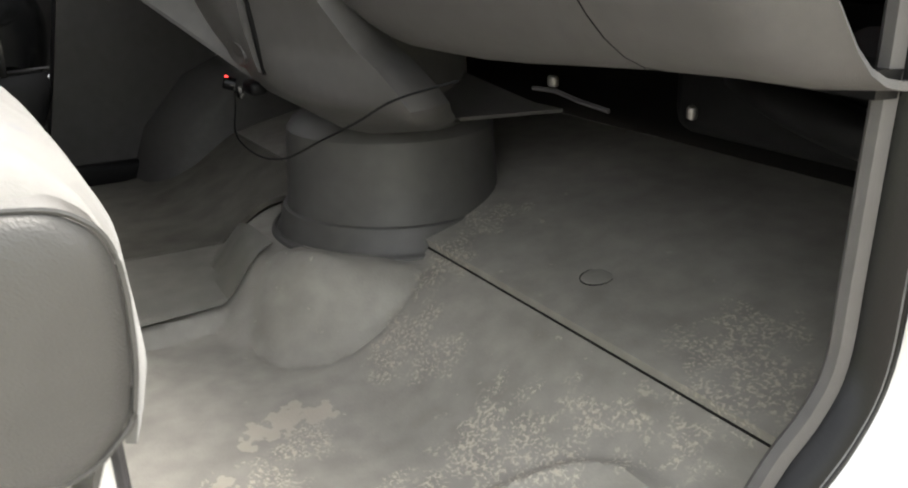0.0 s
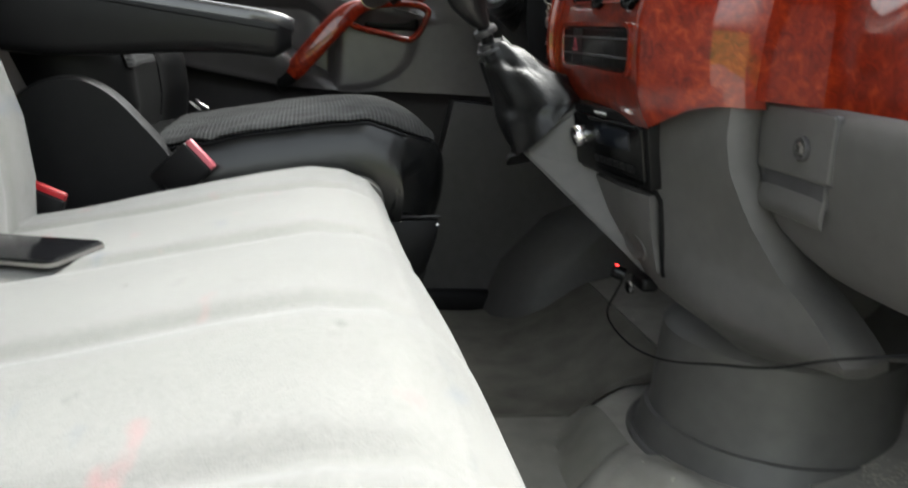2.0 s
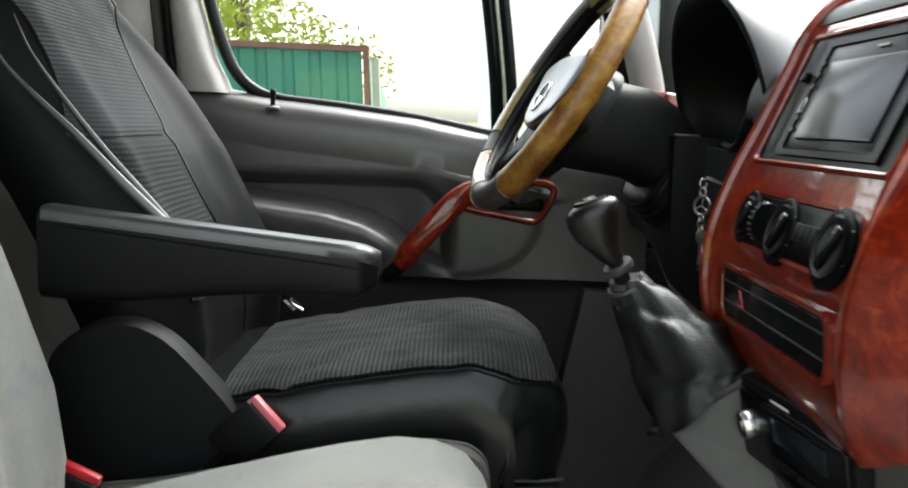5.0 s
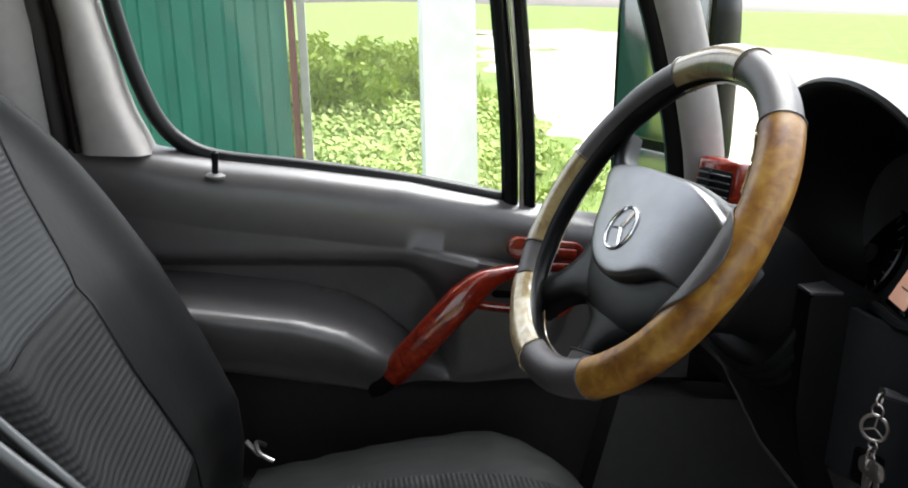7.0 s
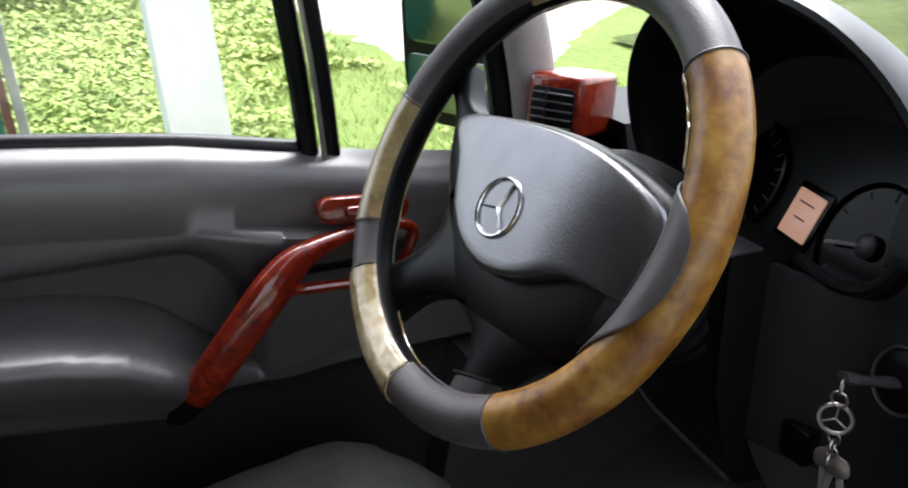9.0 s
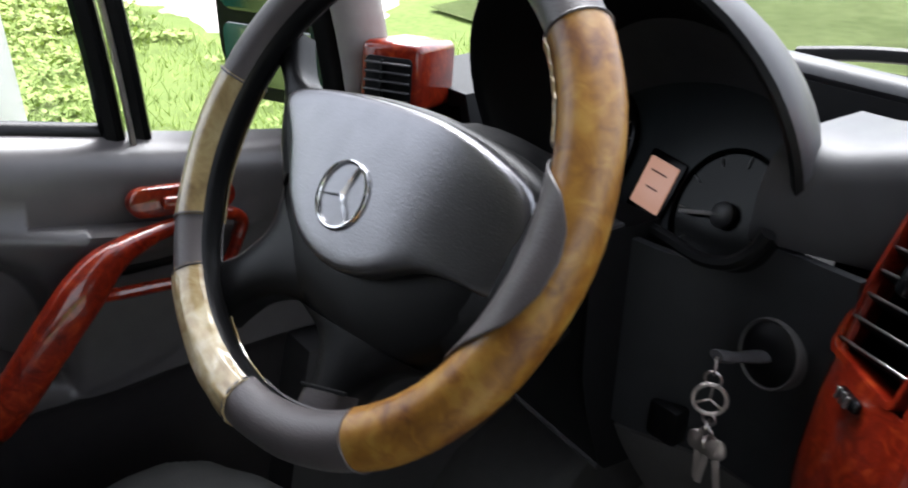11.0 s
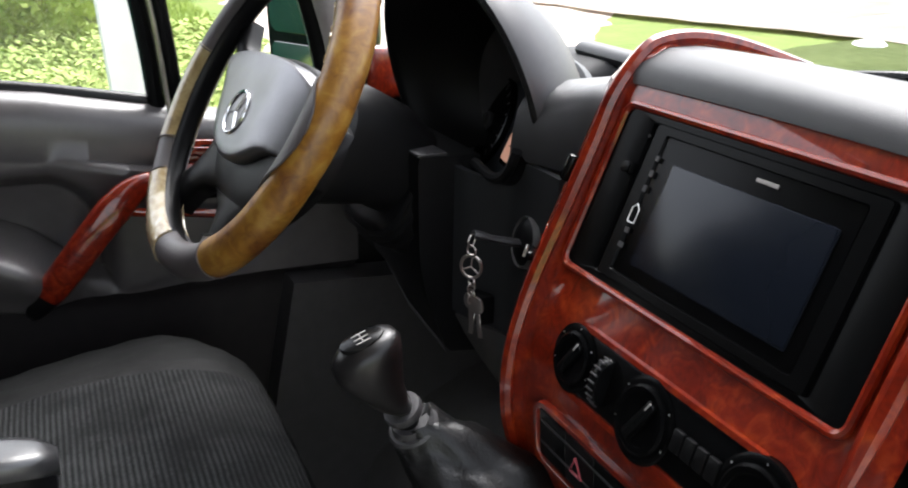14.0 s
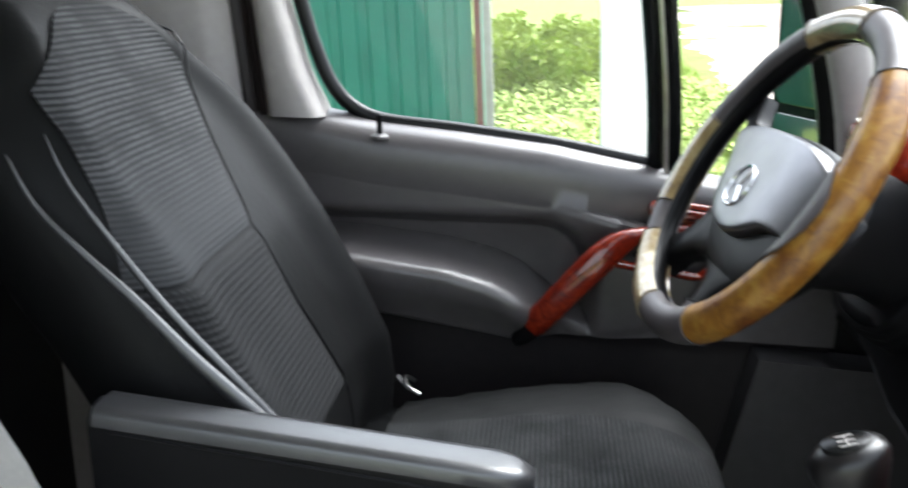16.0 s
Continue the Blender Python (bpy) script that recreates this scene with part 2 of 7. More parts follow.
def fabric_rib(name, rot, scale, lo, hi, cross):
    """Dark seat cloth with fine woven ribs."""
    m = mat(name, hi, lo, 0.75, scale=300, scale2=6, spec=0.15)
    nt = m.node_tree
    n, lk = nt.nodes, nt.links
    p = n["Principled BSDF"]
    tc = node_of(m, "ShaderNodeTexCoord")
    mp = n.new("ShaderNodeMapping")
    mp.inputs["Rotation"].default_value = rot
    w = n.new("ShaderNodeTexWave")
    w.inputs["Scale"].default_value, w.inputs["Distortion"].default_value = scale, 0.6
    w.inputs["Detail Scale"].default_value = 2.0
    if cross:
        w2 = n.new("ShaderNodeTexWave")
        w2.inputs["Scale"].default_value, w2.inputs["Distortion"].default_value = cross, 0.4
    else:
        w2 = n.new("ShaderNodeTexNoise")
        w2.inputs["Scale"].default_value = 260
    mu = n.new("ShaderNodeMath")
    mu.operation = 'MULTIPLY'
    mx = n.new("ShaderNodeMix")
    mx.data_type = 'RGBA'
    mx.inputs["A"].default_value, mx.inputs["B"].default_value = (*lo, 1), (*hi, 1)
    bp = n.new("ShaderNodeBump")
    bp.inputs["Strength"].default_value, bp.inputs["Distance"].default_value = 0.35, 0.002
    lk.new(tc.outputs["Object"], mp.inputs[0])
    lk.new(mp.outputs[0], w.inputs[0])
    lk.new(tc.outputs["Object"], w2.inputs[0])
    lk.new(w.outputs["Fac"], mu.inputs[0])
    lk.new(w2.outputs["Fac"], mu.inputs[1])
    mu2 = n.new("ShaderNodeMath")
    mu2.operation = 'MULTIPLY'
    worn, wr = n.new("ShaderNodeTexNoise"), n.new("ShaderNodeMapRange")
    worn.inputs["Scale"].default_value, worn.inputs["Detail"].default_value = 16, 4
    wr.inputs["From Min"].default_value, wr.inputs["From Max"].default_value = 0.35, 0.65
    wr.inputs["To Min"].default_value, wr.inputs["To Max"].default_value = (0.75, 1.2) if cross else (0.7, 2.4)
    lk.new(tc.outputs["Object"], worn.inputs[0])
    lk.new(worn.outputs["Fac"], wr.inputs["Value"])
    lk.new(wr.outputs[0], mu2.inputs[1])
    lk.new(mu.outputs[0], mu2.inputs[0])
    lk.new(mu2.outputs[0], mx.inputs["Factor"])
    lk.new(mx.outputs["Result"], p.inputs["Base Color"])
    lk.new(w.outputs["Fac"], bp.inputs["Height"])
    lk.new(bp.outputs[0], p.inputs["Normal"])
    return m


RIB_SEAT = fabric_rib("ribbed_seat_cloth", (0, 0, radians(90)), 50.0, (0.004, 0.004, 0.0045), (0.036, 0.038, 0.0385), 0.0)
SEAT_DARK = mat("plain_dark_seat_cloth", (0.0088, 0.0092, 0.0092), (0.0055, 0.0058, 0.0058), 0.6, scale=30, bump=0.3, bscale=500, spec=0.2)
RIB_UP = fabric_rib("ribbed_back_cloth", (0, radians(90), 0), 55.0, (0.014, 0.014, 0.015), (0.062, 0.063, 0.066), 0.0)
RIB_BACK = fabric_rib("woven_back_cloth", (0, radians(90), 0), 46.0, (0.012, 0.012, 0.0125), (0.030, 0.031, 0.0325), 60.0)


def fade_ribs(m, z0, z1, plain):
    """Lets the ribs of the upper back die out into plain cloth below."""
    n, lk = m.node_tree.nodes, m.node_tree.links
    p = n["Principled BSDF"]
    src = p.inputs["Base Color"].links[0].from_socket
    sp, mr, mx = n.new("ShaderNodeSeparateXYZ"), n.new("ShaderNodeMapRange"), n.new("ShaderNodeMix")
    mx.data_type = 'RGBA'
    mr.inputs["From Min"].default_value, mr.inputs["From Max"].default_value = z0, z1
    lk.new(node_of(m, "ShaderNodeTexCoord").outputs["Object"], sp.inputs[0])
    lk.new(sp.outputs["Z"], mr.inputs["Value"])
    lk.new(mr.outputs[0], mx.inputs["Factor"])
    mx.inputs["A"].default_value = (*plain, 1)
    lk.new(src, mx.inputs["B"])
    lk.new(mx.outputs["Result"], p.inputs["Base Color"])


fade_ribs(RIB_UP, 0.80, 0.88, (0.040, 0.041, 0.043))


def mat_rubber():
    """Grey-green rubber mat, worn and caked with pale dried mud in patches."""
    m = mat("worn_rubber_mat", (0.36, 0.345, 0.312), (0.25, 0.238, 0.215), 0.55, scale=26, detail=7, scale2=4.5, bump=0.18, bscale=260, spec=0.35)
    nt = m.node_tree
    n, lk = nt.nodes, nt.links
    p = n["Principled BSDF"]
    tc = node_of(m, "ShaderNodeTexCoord")
    base = node_of(m, "ShaderNodeValToRGB").outputs[0]
    big = n.new("ShaderNodeTexNoise")
    big.inputs["Scale"].default_value, big.inputs["Detail"].default_value = 34, 6
    fine = n.new("ShaderNodeTexNoise")
    fine.inputs["Scale"].default_value, fine.inputs["Detail"].default_value = 210, 7
    fine.inputs["Distortion"].default_value = 0.5
    r1 = n.new("ShaderNodeValToRGB")
    r1.color_ramp.elements[0].position, r1.color_ramp.elements[1].position = 0.66, 0.80
    r2 = n.new("ShaderNodeValToRGB")
    r2.color_ramp.elements[0].position, r2.color_ramp.elements[1].position = 0.50, 0.60
    mu = n.new("ShaderNodeMath")
    mu.operation = 'MULTIPLY'
    m2 = n.new("ShaderNodeMath")
    m2.operation = 'MULTIPLY'
    m2.inputs[1].default_value = 0.8
    cake, ragged = None, n.new("ShaderNodeTexNoise")
    ragged.inputs["Scale"].default_value, ragged.inputs["Detail"].default_value = 62, 9
    lk.new(tc.outputs["Object"], ragged.inputs[0])
    for cx, cy, rr in ((0.476, 0.474, 0.026), (0.455, 0.490, 0.020), (0.425, 0.515, 0.011), (0.395, 0.538, 0.018), (0.376, 0.562, 0.024), (0.365, 0.592, 0.028), (0.372, 0.632, 0.026), (0.350, 0.610, 0.02), (0.352, 0.77, 0.016)):
        ds = n.new("ShaderNodeVectorMath")
        ds.operation = 'DISTANCE'
        ds.inputs[1].default_value = (cx, cy, 0.012)
        lk.new(tc.outputs["Object"], ds.inputs[0])
        mr = n.new("ShaderNodeMapRange")
        mr.inputs["From Min"].default_value, mr.inputs["From Max"].default_value = rr * 1.6, rr * 0.4
        lk.new(ds.outputs["Value"], mr.inputs["Value"])
        if cake is None:
            cake = mr.outputs[0]
        else:
            hi = n.new("ShaderNodeMath")
            hi.operation = 'MAXIMUM'
            lk.new(cake, hi.inputs[0])
            lk.new(mr.outputs[0], hi.inputs[1])
            cake = hi.outputs[0]
    ca = n.new("ShaderNodeMath")
    ca.operation = 'MULTIPLY_ADD'
    ca.inputs[1].default_value = 0.42
    lk.new(cake, ca.inputs[0])
    lk.new(ragged.outputs[0], ca.inputs[2])
    r3 = n.new("ShaderNodeValToRGB")
    r3.color_ramp.elements[0].position, r3.color_ramp.elements[1].position = 0.70, 0.735
    r3.color_ramp.elements[1].color = (0.5, 0.5, 0.5, 1)
    lk.new(ca.outputs[0], r3.inputs[0])
    both = n.new("ShaderNodeMath")
    both.operation = 'MAXIMUM'
    lk.new(r3.outputs[0], both.inputs[0])
    mx = n.new("ShaderNodeMix")
    mx.data_type = 'RGBA'
    mx.inputs["B"].default_value = (0.55, 0.50, 0.42, 1)
    for t in (big, fine):
        lk.new(tc.outputs["Object"], t.inputs[0])
    spots = None
    for cx, cy, rr in ((0.355, 0.765, 0.05), (0.31, 0.775, 0.03), (0.40, 0.775, 0.04), (0.714, 0.951, 0.06), (0.70, 0.985, 0.05), (0.731, 0.865, 0.06), (0.65, 0.84, 0.05), (0.22, 0.98, 0.05), (0.27, 0.88, 0.045), (0.29, 0.82, 0.035), (0.56, 0.74, 0.06), (0.64, 0.745, 0.06), (0.42, 0.60, 0.035), (0.47, 0.54, 0.035), (0.325, 0.745, 0.045), (0.24, 0.95, 0.04), (0.73, 0.853, 0.05), (0.77, 0.91, 0.05), (0.32, 0.815, 0.03), (0.59, 0.66, 0.05)):
        ds = n.new("ShaderNodeVectorMath")
        ds.operation = 'DISTANCE'
        ds.inputs[1].default_value = (cx, cy, 0.0 if cy < 0.7 else 0.05 if cy < 0.87 else 0.12)
        lk.new(tc.outputs["Object"], ds.inputs[0])
        mr = n.new("ShaderNodeMapRange")
        mr.inputs["From Min"].default_value, mr.inputs["From Max"].default_value = rr * 1.7, rr * 0.5
        lk.new(ds.outputs["Value"], mr.inputs["Value"])
        if spots is None:
            spots = mr.outputs[0]
        else:
            hi = n.new("ShaderNodeMath")
            hi.operation = 'MAXIMUM'
            lk.new(spots, hi.inputs[0])
            lk.new(mr.outputs[0], hi.inputs[1])
            spots = hi.outputs[0]
    half = n.new("ShaderNodeMath")
    half.operation = 'MULTIPLY_ADD'
    half.inputs[1].default_value = 0.36
    lk.new(spots, half.inputs[0])
    lk.new(big.outputs[0], half.inputs[2])
    lk.new(half.outputs[0], r1.inputs[0])
    lk.new(fine.outputs[0], r2.inputs[0])
    lk.new(r1.outputs[0], mu.inputs[0])
    lk.new(r2.outputs[0], mu.inputs[1])
    lk.new(mu.outputs[0], m2.inputs[0])
    lk.new(m2.outputs[0], both.inputs[1])
    lk.new(both.outputs[0], mx.inputs["Factor"])
    lk.new(base, mx.inputs["A"])
    lk.new(mx.outputs["Result"], p.inputs["Base Color"])
    return m


MATR = mat_rubber()


def grass_mat():
    m = mat("grass_ground", (0.20, 0.26, 0.075), (0.13, 0.175, 0.05), 0.9, scale=14, detail=9, scale2=1.6, bump=1.0, bscale=25, spec=0.05)
    r = node_of(m, "ShaderNodeValToRGB").color_ramp
    e = r.elements.new(0.30)
    e.color = (0.16, 0.13, 0.085, 1)
    return m


GRASS = grass_mat()
VERGE = mat("pale_verge_grass", (0.21, 0.255, 0.10), (0.14, 0.18, 0.065), 0.9, scale=9, detail=9, scale2=1.1, bump=0.6, bscale=25, spec=0.05)


def glowing(name, col, k):
    m = mat(name, col, col, 0.3)
    p = m.node_tree.nodes["Principled BSDF"]
    p.inputs["Emission Color"].default_value, p.inputs["Emission Strength"].default_value = (*col, 1), k
    return m


AMBER = glowing("amber_lcd", (0.62, 0.33, 0.23), 0.15)
RED_LED = glowing("red_led", (0.9, 0.03, 0.03), 1.5)
SCREEN = mat("dark_touch_screen", (0.008, 0.010, 0.016), (0.006, 0.008, 0.013), 0.20, scale=4, spec=0.32)
MIRROR = mat("mirror_glass", (0.30, 0.31, 0.31), (0.25, 0.26, 0.26), 0.12, 1.0, scale=3)
PHONE_G = mat("phone_glass", (0.008, 0.008, 0.009), (0.006, 0.006, 0.007), 0.1, scale=4, spec=0.25)


def clear_glass():
    m = bpy.data.materials.new("window_glass")
    m.use_nodes = True
    n, lk = m.node_tree.nodes, m.node_tree.links
    n.remove(n["Principled BSDF"])
    tr, gl, mx = (n.new("ShaderNode" + k) for k in ("BsdfTransparent", "BsdfGlossy", "MixShader"))
    gl.inputs["Roughness"].default_value = 0.02
    mx.inputs[0].default_value = 0.03
    lk.new(tr.outputs[0], mx.inputs[1])
    lk.new(gl.outputs[0], mx.inputs[2])
    lk.new(mx.outputs[0], n["Material Output"].inputs[0])
    return m


GLASS = clear_glass()


# ---- building helpers ----
V = Vector


def thing(name, label, category, at=(0, 0, 0), group="", kind=""):
    ob = new(name)
    ob.empty_display_size = 0.05
    ob.location = at
    return tagged(ob, label, category, group, kind)


def part(name, bm, material, parent=None, label="", angle=38, kind="", category=""):
    """Links a bmesh, built in world coordinates, as one mesh object under a thing or a part."""
    bmesh.ops.recalc_face_normals(bm, faces=bm.faces)
    me = bpy.data.meshes.new(name)
    bm.to_mesh(me)
    bm.free()
    me.materials.append(material)
    me.polygons.foreach_set("use_smooth", [True] * len(me.polygons))
    me.set_sharp_from_angle(angle=radians(angle))
    ob = new(name, me)
    if parent is not None:
        ob.parent = parent
        if parent.type == 'EMPTY':
            ob.matrix_parent_inverse = Matrix.Translation(parent.location).inverted()
    return tagged(ob, label, category, "", kind)


def axes(origin, xdir, normal):
    """A frame with z along normal and x near xdir."""
    z = V(normal).normalized()
    x = V(xdir)
    x = (x - z * x.dot(z)).normalized()
    y = z.cross(x)
    return Matrix(((x[0], y[0], z[0], origin[0]), (x[1], y[1], z[1], origin[1]), (x[2], y[2], z[2], origin[2]), (0, 0, 0, 1)))


def rbox(c, size, r=0.01, seg=3, m=None, bm=None, taper=1.0):
    """A box with rounded edges; taper scales its top."""
    bm = bm or bmesh.new()
    g = bmesh.ops.create_cube(bm, size=1.0)["verts"]
    for v in g:
        k = taper if v.co.z > 0 else 1.0
        v.co = V((v.co.x * size[0] * k, v.co.y * size[1] * k, v.co.z * size[2]))
    if r > 0:
        es = list({e for v in g for e in v.link_edges})
        out = bmesh.ops.bevel(bm, geom=es, offset=min(r, min(size) * 0.49), segments=seg, profile=0.5, affect='EDGES')
        g = list({v for f in out["faces"] for v in f.verts} | {v for v in g if v.is_valid})
    mm = (m or Matrix.Identity(4))
    if m is None:
        mm = Matrix.Translation(c)
    else:
        mm = m @ Matrix.Translation(c)
    bmesh.ops.transform(bm, matrix=mm, verts=g)
    return bm


def cr(pts, k=6, closed=False):
    """A smooth curve through points."""
    p = [V(q) for q in pts]
    n = len(p)
    out = []
    for i in range(n if closed else n - 1):
        a, b, c, d = (p[(i + j) % n] if closed else p[min(max(i + j, 0), n - 1)] for j in (-1, 0, 1, 2))
        for s in range(k):
            t = s / k
            out.append(0.5 * ((2 * b) + (c - a) * t + (2 * a - 5 * b + 4 * c - d) * t * t + (3 * b - a - 3 * c + d) * t ** 3))
    if not closed:
        out.append(p[-1])
    return out


def loft(rings, closed=True, cap=True, bm=None, loop=False):
    bm = bm or bmesh.new()
    vs = [[bm.verts.new(p) for p in r] for r in rings]
    n = len(vs[0])
    rows = len(vs)
    for i in range(rows if loop else rows - 1):
        a, b = vs[i], vs[(i + 1) % rows]
        for j in range(n if closed else n - 1):
            q = (a[j], a[(j + 1) % n], b[(j + 1) % n], b[j])
            if len(set(q)) == 4:
                bm.faces.new(q)
    if cap and closed and not loop:
        bm.faces.new(vs[0][::-1])
        bm.faces.new(vs[-1])
    return bm


def tube(pts, r, n=10, bm=None, up=(0, 0, 1), flat=1.0, loop=False, cap=True):
    """A rod along points; r one radius or one for each; flat squeezes it along up."""
    pts = [V(p) for p in pts]
    rings = []
    rs = r if isinstance(r, (list, tuple)) else [r] * len(pts)
    m = len(pts)
    for i, p in enumerate(pts):
        a, b = (pts[(i - 1) % m], pts[(i + 1) % m]) if loop else (pts[max(i - 1, 0)], pts[min(i + 1, m - 1)])
        d = (b - a).normalized()
        u = V(up)
        if abs(u.dot(d)) > 0.97:
            u = V((1, 0, 0))
        s = d.cross(u).normalized()
        u = s.cross(d)
        rings.append([p + s * (rs[i] * math.cos(2 * math.pi * k / n)) + u * (rs[i] * flat * math.sin(2 * math.pi * k / n)) for k in range(n)])
    return loft(rings, True, cap, bm, loop)


def rrect(w, h, r, n=5):
    r = min(r, w * 0.499, h * 0.499)
    return [(sx * (w / 2 - r) + r * math.cos(a), sy * (h / 2 - r) + r * math.sin(a))
            for sx, sy, a0 in ((1, 1, 0), (-1, 1, 90), (-1, -1, 180), (1, -1, 270))
            for a in (radians(a0 + 90 * i / n) for i in range(n + 1))]


def plate(outline, m, depth, bev=0.0015, bm=None):
    """A flat piece with the given outline in m's xy plane, its face at z 0 and its back at z -depth, edges eased."""
    bm = bm or bmesh.new()
    c = V((sum(p[0] for p in outline) / len(outline), sum(p[1] for p in outline) / len(outline)))

    def ring(k, z):
        return [m @ V((c[0] + (p[0] - c[0]) * k[0], c[1] + (p[1] - c[1]) * k[1], z)) for p in outline]
    w = max(p[0] for p in outline) - min(p[0] for p in outline)
    h = max(p[1] for p in outline) - min(p[1] for p in outline)
    k = (1 - 2 * bev / max(w, 1e-6), 1 - 2 * bev / max(h, 1e-6))
    k2 = (1 - 0.6 * bev / max(w, 1e-6), 1 - 0.6 * bev / max(h, 1e-6))
    return loft([ring((1, 1), -depth), ring((1, 1), -bev), ring(k2, -bev * 0.3), ring(k, 0)], True, True, bm)


def frame_ring(outer, inner, m, depth, bm=None, raise_=0.0):
    """A flat ring between two outlines with the same count of points."""
    bm = bm or bmesh.new()
    o, i = [V((*p, 0)) for p in outer], [V((*p, 0)) for p in inner]
    z = V((0, 0, 1))
    rings = [[m @ (p - z * depth) for p in o], [m @ (p + z * (raise_ - 0.0012)) for p in o],
             [m @ (p * 0.985 + q * 0.015 + z * raise_) for p, q in zip(o, i)], [m @ (p * 0.1 + q * 0.9 + z * raise_) for p, q in zip(o, i)],
             [m @ (q + z * (raise_ - 0.0015)) for q in i], [m @ (q - z * depth) for q in i]]
    return loft(rings, True, False, bm, True)


def lathe(profile, m, n=24, bm=None):
    """A turned piece: profile of (radius, z) in m's frame."""
    return loft([[m @ V((r * math.cos(2 * math.pi * k / n), r * math.sin(2 * math.pi * k / n), z)) for k in range(n)] for r, z in profile], True, True, bm)


def sheet(us, vs, f, thick=0.004, hole=None):
    """A curved panel f(u, v) with real thickness; hole(u, v) leaves cells out."""
    bm = bmesh.new()
    g = [[bm.verts.new(f(u, v)) for u in us] for v in vs]
    for j in range(len(vs) - 1):
        for i in range(len(us) - 1):
            if hole and hole((us[i] + us[i + 1]) / 2, (vs[j] + vs[j + 1]) / 2):
                continue
            bm.faces.new((g[j][i], g[j][i + 1], g[j + 1][i + 1], g[j + 1][i]))
    for v in [v for v in bm.verts if not v.link_faces]:
        bm.verts.remove(v)
    bmesh.ops.recalc_face_normals(bm, faces=bm.faces)
    if thick:
        bm.normal_update()
        vs_, fs_ = bm.verts[:], bm.faces[:]
        rim = [e for e in bm.edges if len(e.link_faces) == 1]
        back = {v: bm.verts.new(v.co - v.normal * thick) for v in vs_}
        for f in fs_:
            bm.faces.new([back[v] for v in reversed(f.verts)])
        for e in rim:
            a, b = e.verts
            bm.faces.new((a, b, back[b], back[a]))
    return bm


def lerp(x, table):
    """Piecewise linear."""
    if x <= table[0][0]:
        return table[0][1]
    for (a, p), (b, q) in zip(table, table[1:]):
        if x <= b:
            return p + (q - p) * (x - a) / (b - a)
    return table[-1][1]


def span(a, b, n):
    return [a + (b - a) * i / n for i in range(n + 1)]


def sstep(a, b, x):
    t = min(max((x - a) / (b - a), 0), 1)
    return t * t * (3 - 2 * t)


# ---- setting: floor, body shell ----
def floor_z(x, y):
    """Height of the cab floor: flat, with a ramp up to the toe board and a hump beside the console foot."""
    z = lerp(y, [(0.64, 0.0), (0.70, 0.008), (0.75, 0.030), (0.80, 0.060), (0.85, 0.096), (0.88, 0.111), (0.92, 0.122), (1.0, 0.140), (1.08, 0.157), (1.2, 0.175), (1.36, 0.19)])
    z = max(z, 0.098 * sstep(0.34, 0.222, math.hypot(x - 0.016, y - 0.92)))
    edge = x - 0.05 - 0.10 * (0.62 - y)
    z = max(z, 0.034 * (0.75 * sstep(0.03, 0.005, edge) + 0.25 * sstep(0.0, -0.06, edge)) * sstep(-0.24, -0.17, x) * sstep(0.80, 0.72, y))
    # moulded tongue in front of the console foot, with a dome on it
    d = (abs((x - 0.165) / 0.105) ** 2.4 + abs((y - 0.750) / 0.118) ** 2.4) ** (1 / 2.6)
    fade = sstep(0.05, 0.11, x) if y > 0.64 else 1.0
    z += 0.008 * sstep(1.0, 0.80, d) * sstep(0.86, 0.80, y) - 0.005 * math.exp(-((d - 1.04) / 0.045) ** 2) * fade
    z += 0.015 * sstep(1.0, 0.05, math.hypot((x - 0.155) / 0.066, (y - 0.715) / 0.060))
    z += 0.011 * math.exp(-(((math.hypot(x - 0.755, y - 0.680)) - 0.118) / 0.009) ** 2)
    return z


part("floor", sheet(span(-0.93, 0.93, 230), span(-0.6, 0.8815, 190), lambda x, y: V((x, y, floor_z(x, y))), -0.012), MATR, None,
     "worn grey rubber cab floor caked with dried mud", kind="structure", category="floor")
part("floor_mat", sheet(span(0.12, 0.885, 60), span(0.8827, 1.36, 50), lambda x, y: V((x, y, floor_z(x, y) + 0.0008)), -0.0125), MATR, None,
     "grey rubber front footwell mat with scuffs and mud", kind="structure", category="floor mat")
part("toe_board", sheet(span(-0.93, 0.14, 50), span(0.882, 1.36, 40), lambda x, y: V((x, y, floor_z(x, y))), -0.012), MATR, None,
     "dark grey rubber toe board on the driver side", kind="structure", category="floor")
part("floor_mat", sheet(span(-0.86, -0.165, 44), span(-0.2, 0.878, 50), lambda x, y: V((x, y, floor_z(x, y) + 0.006)), 0.008), MAT_D, None,
     "dark brownish floor mat under the driver", kind="structure", category="floor mat")
part("floor_mat", sheet(span(0, 1, 40), span(-0.2, 0.70, 70), lambda k, y: V((-0.20 + k * (0.262 + 0.10 * (0.62 - y)), y, floor_z(-0.20 + k * (0.262 + 0.10 * (0.62 - y)), y) + 0.0122)), -0.0008), MAT_T, None,
     "darker rubber over the floor tunnel", kind="structure", category="floor mat")
bm = bmesh.new()
bm = tube([(x, 0.882, floor_z(x, 0.882) - 0.001) for x in span(0.20, 0.875, 60)], 0.0019, 6, bm)
part("trim", bm, RUBBER, None, "black rubber edge strip along the mat joint", kind="structure", category="trim")
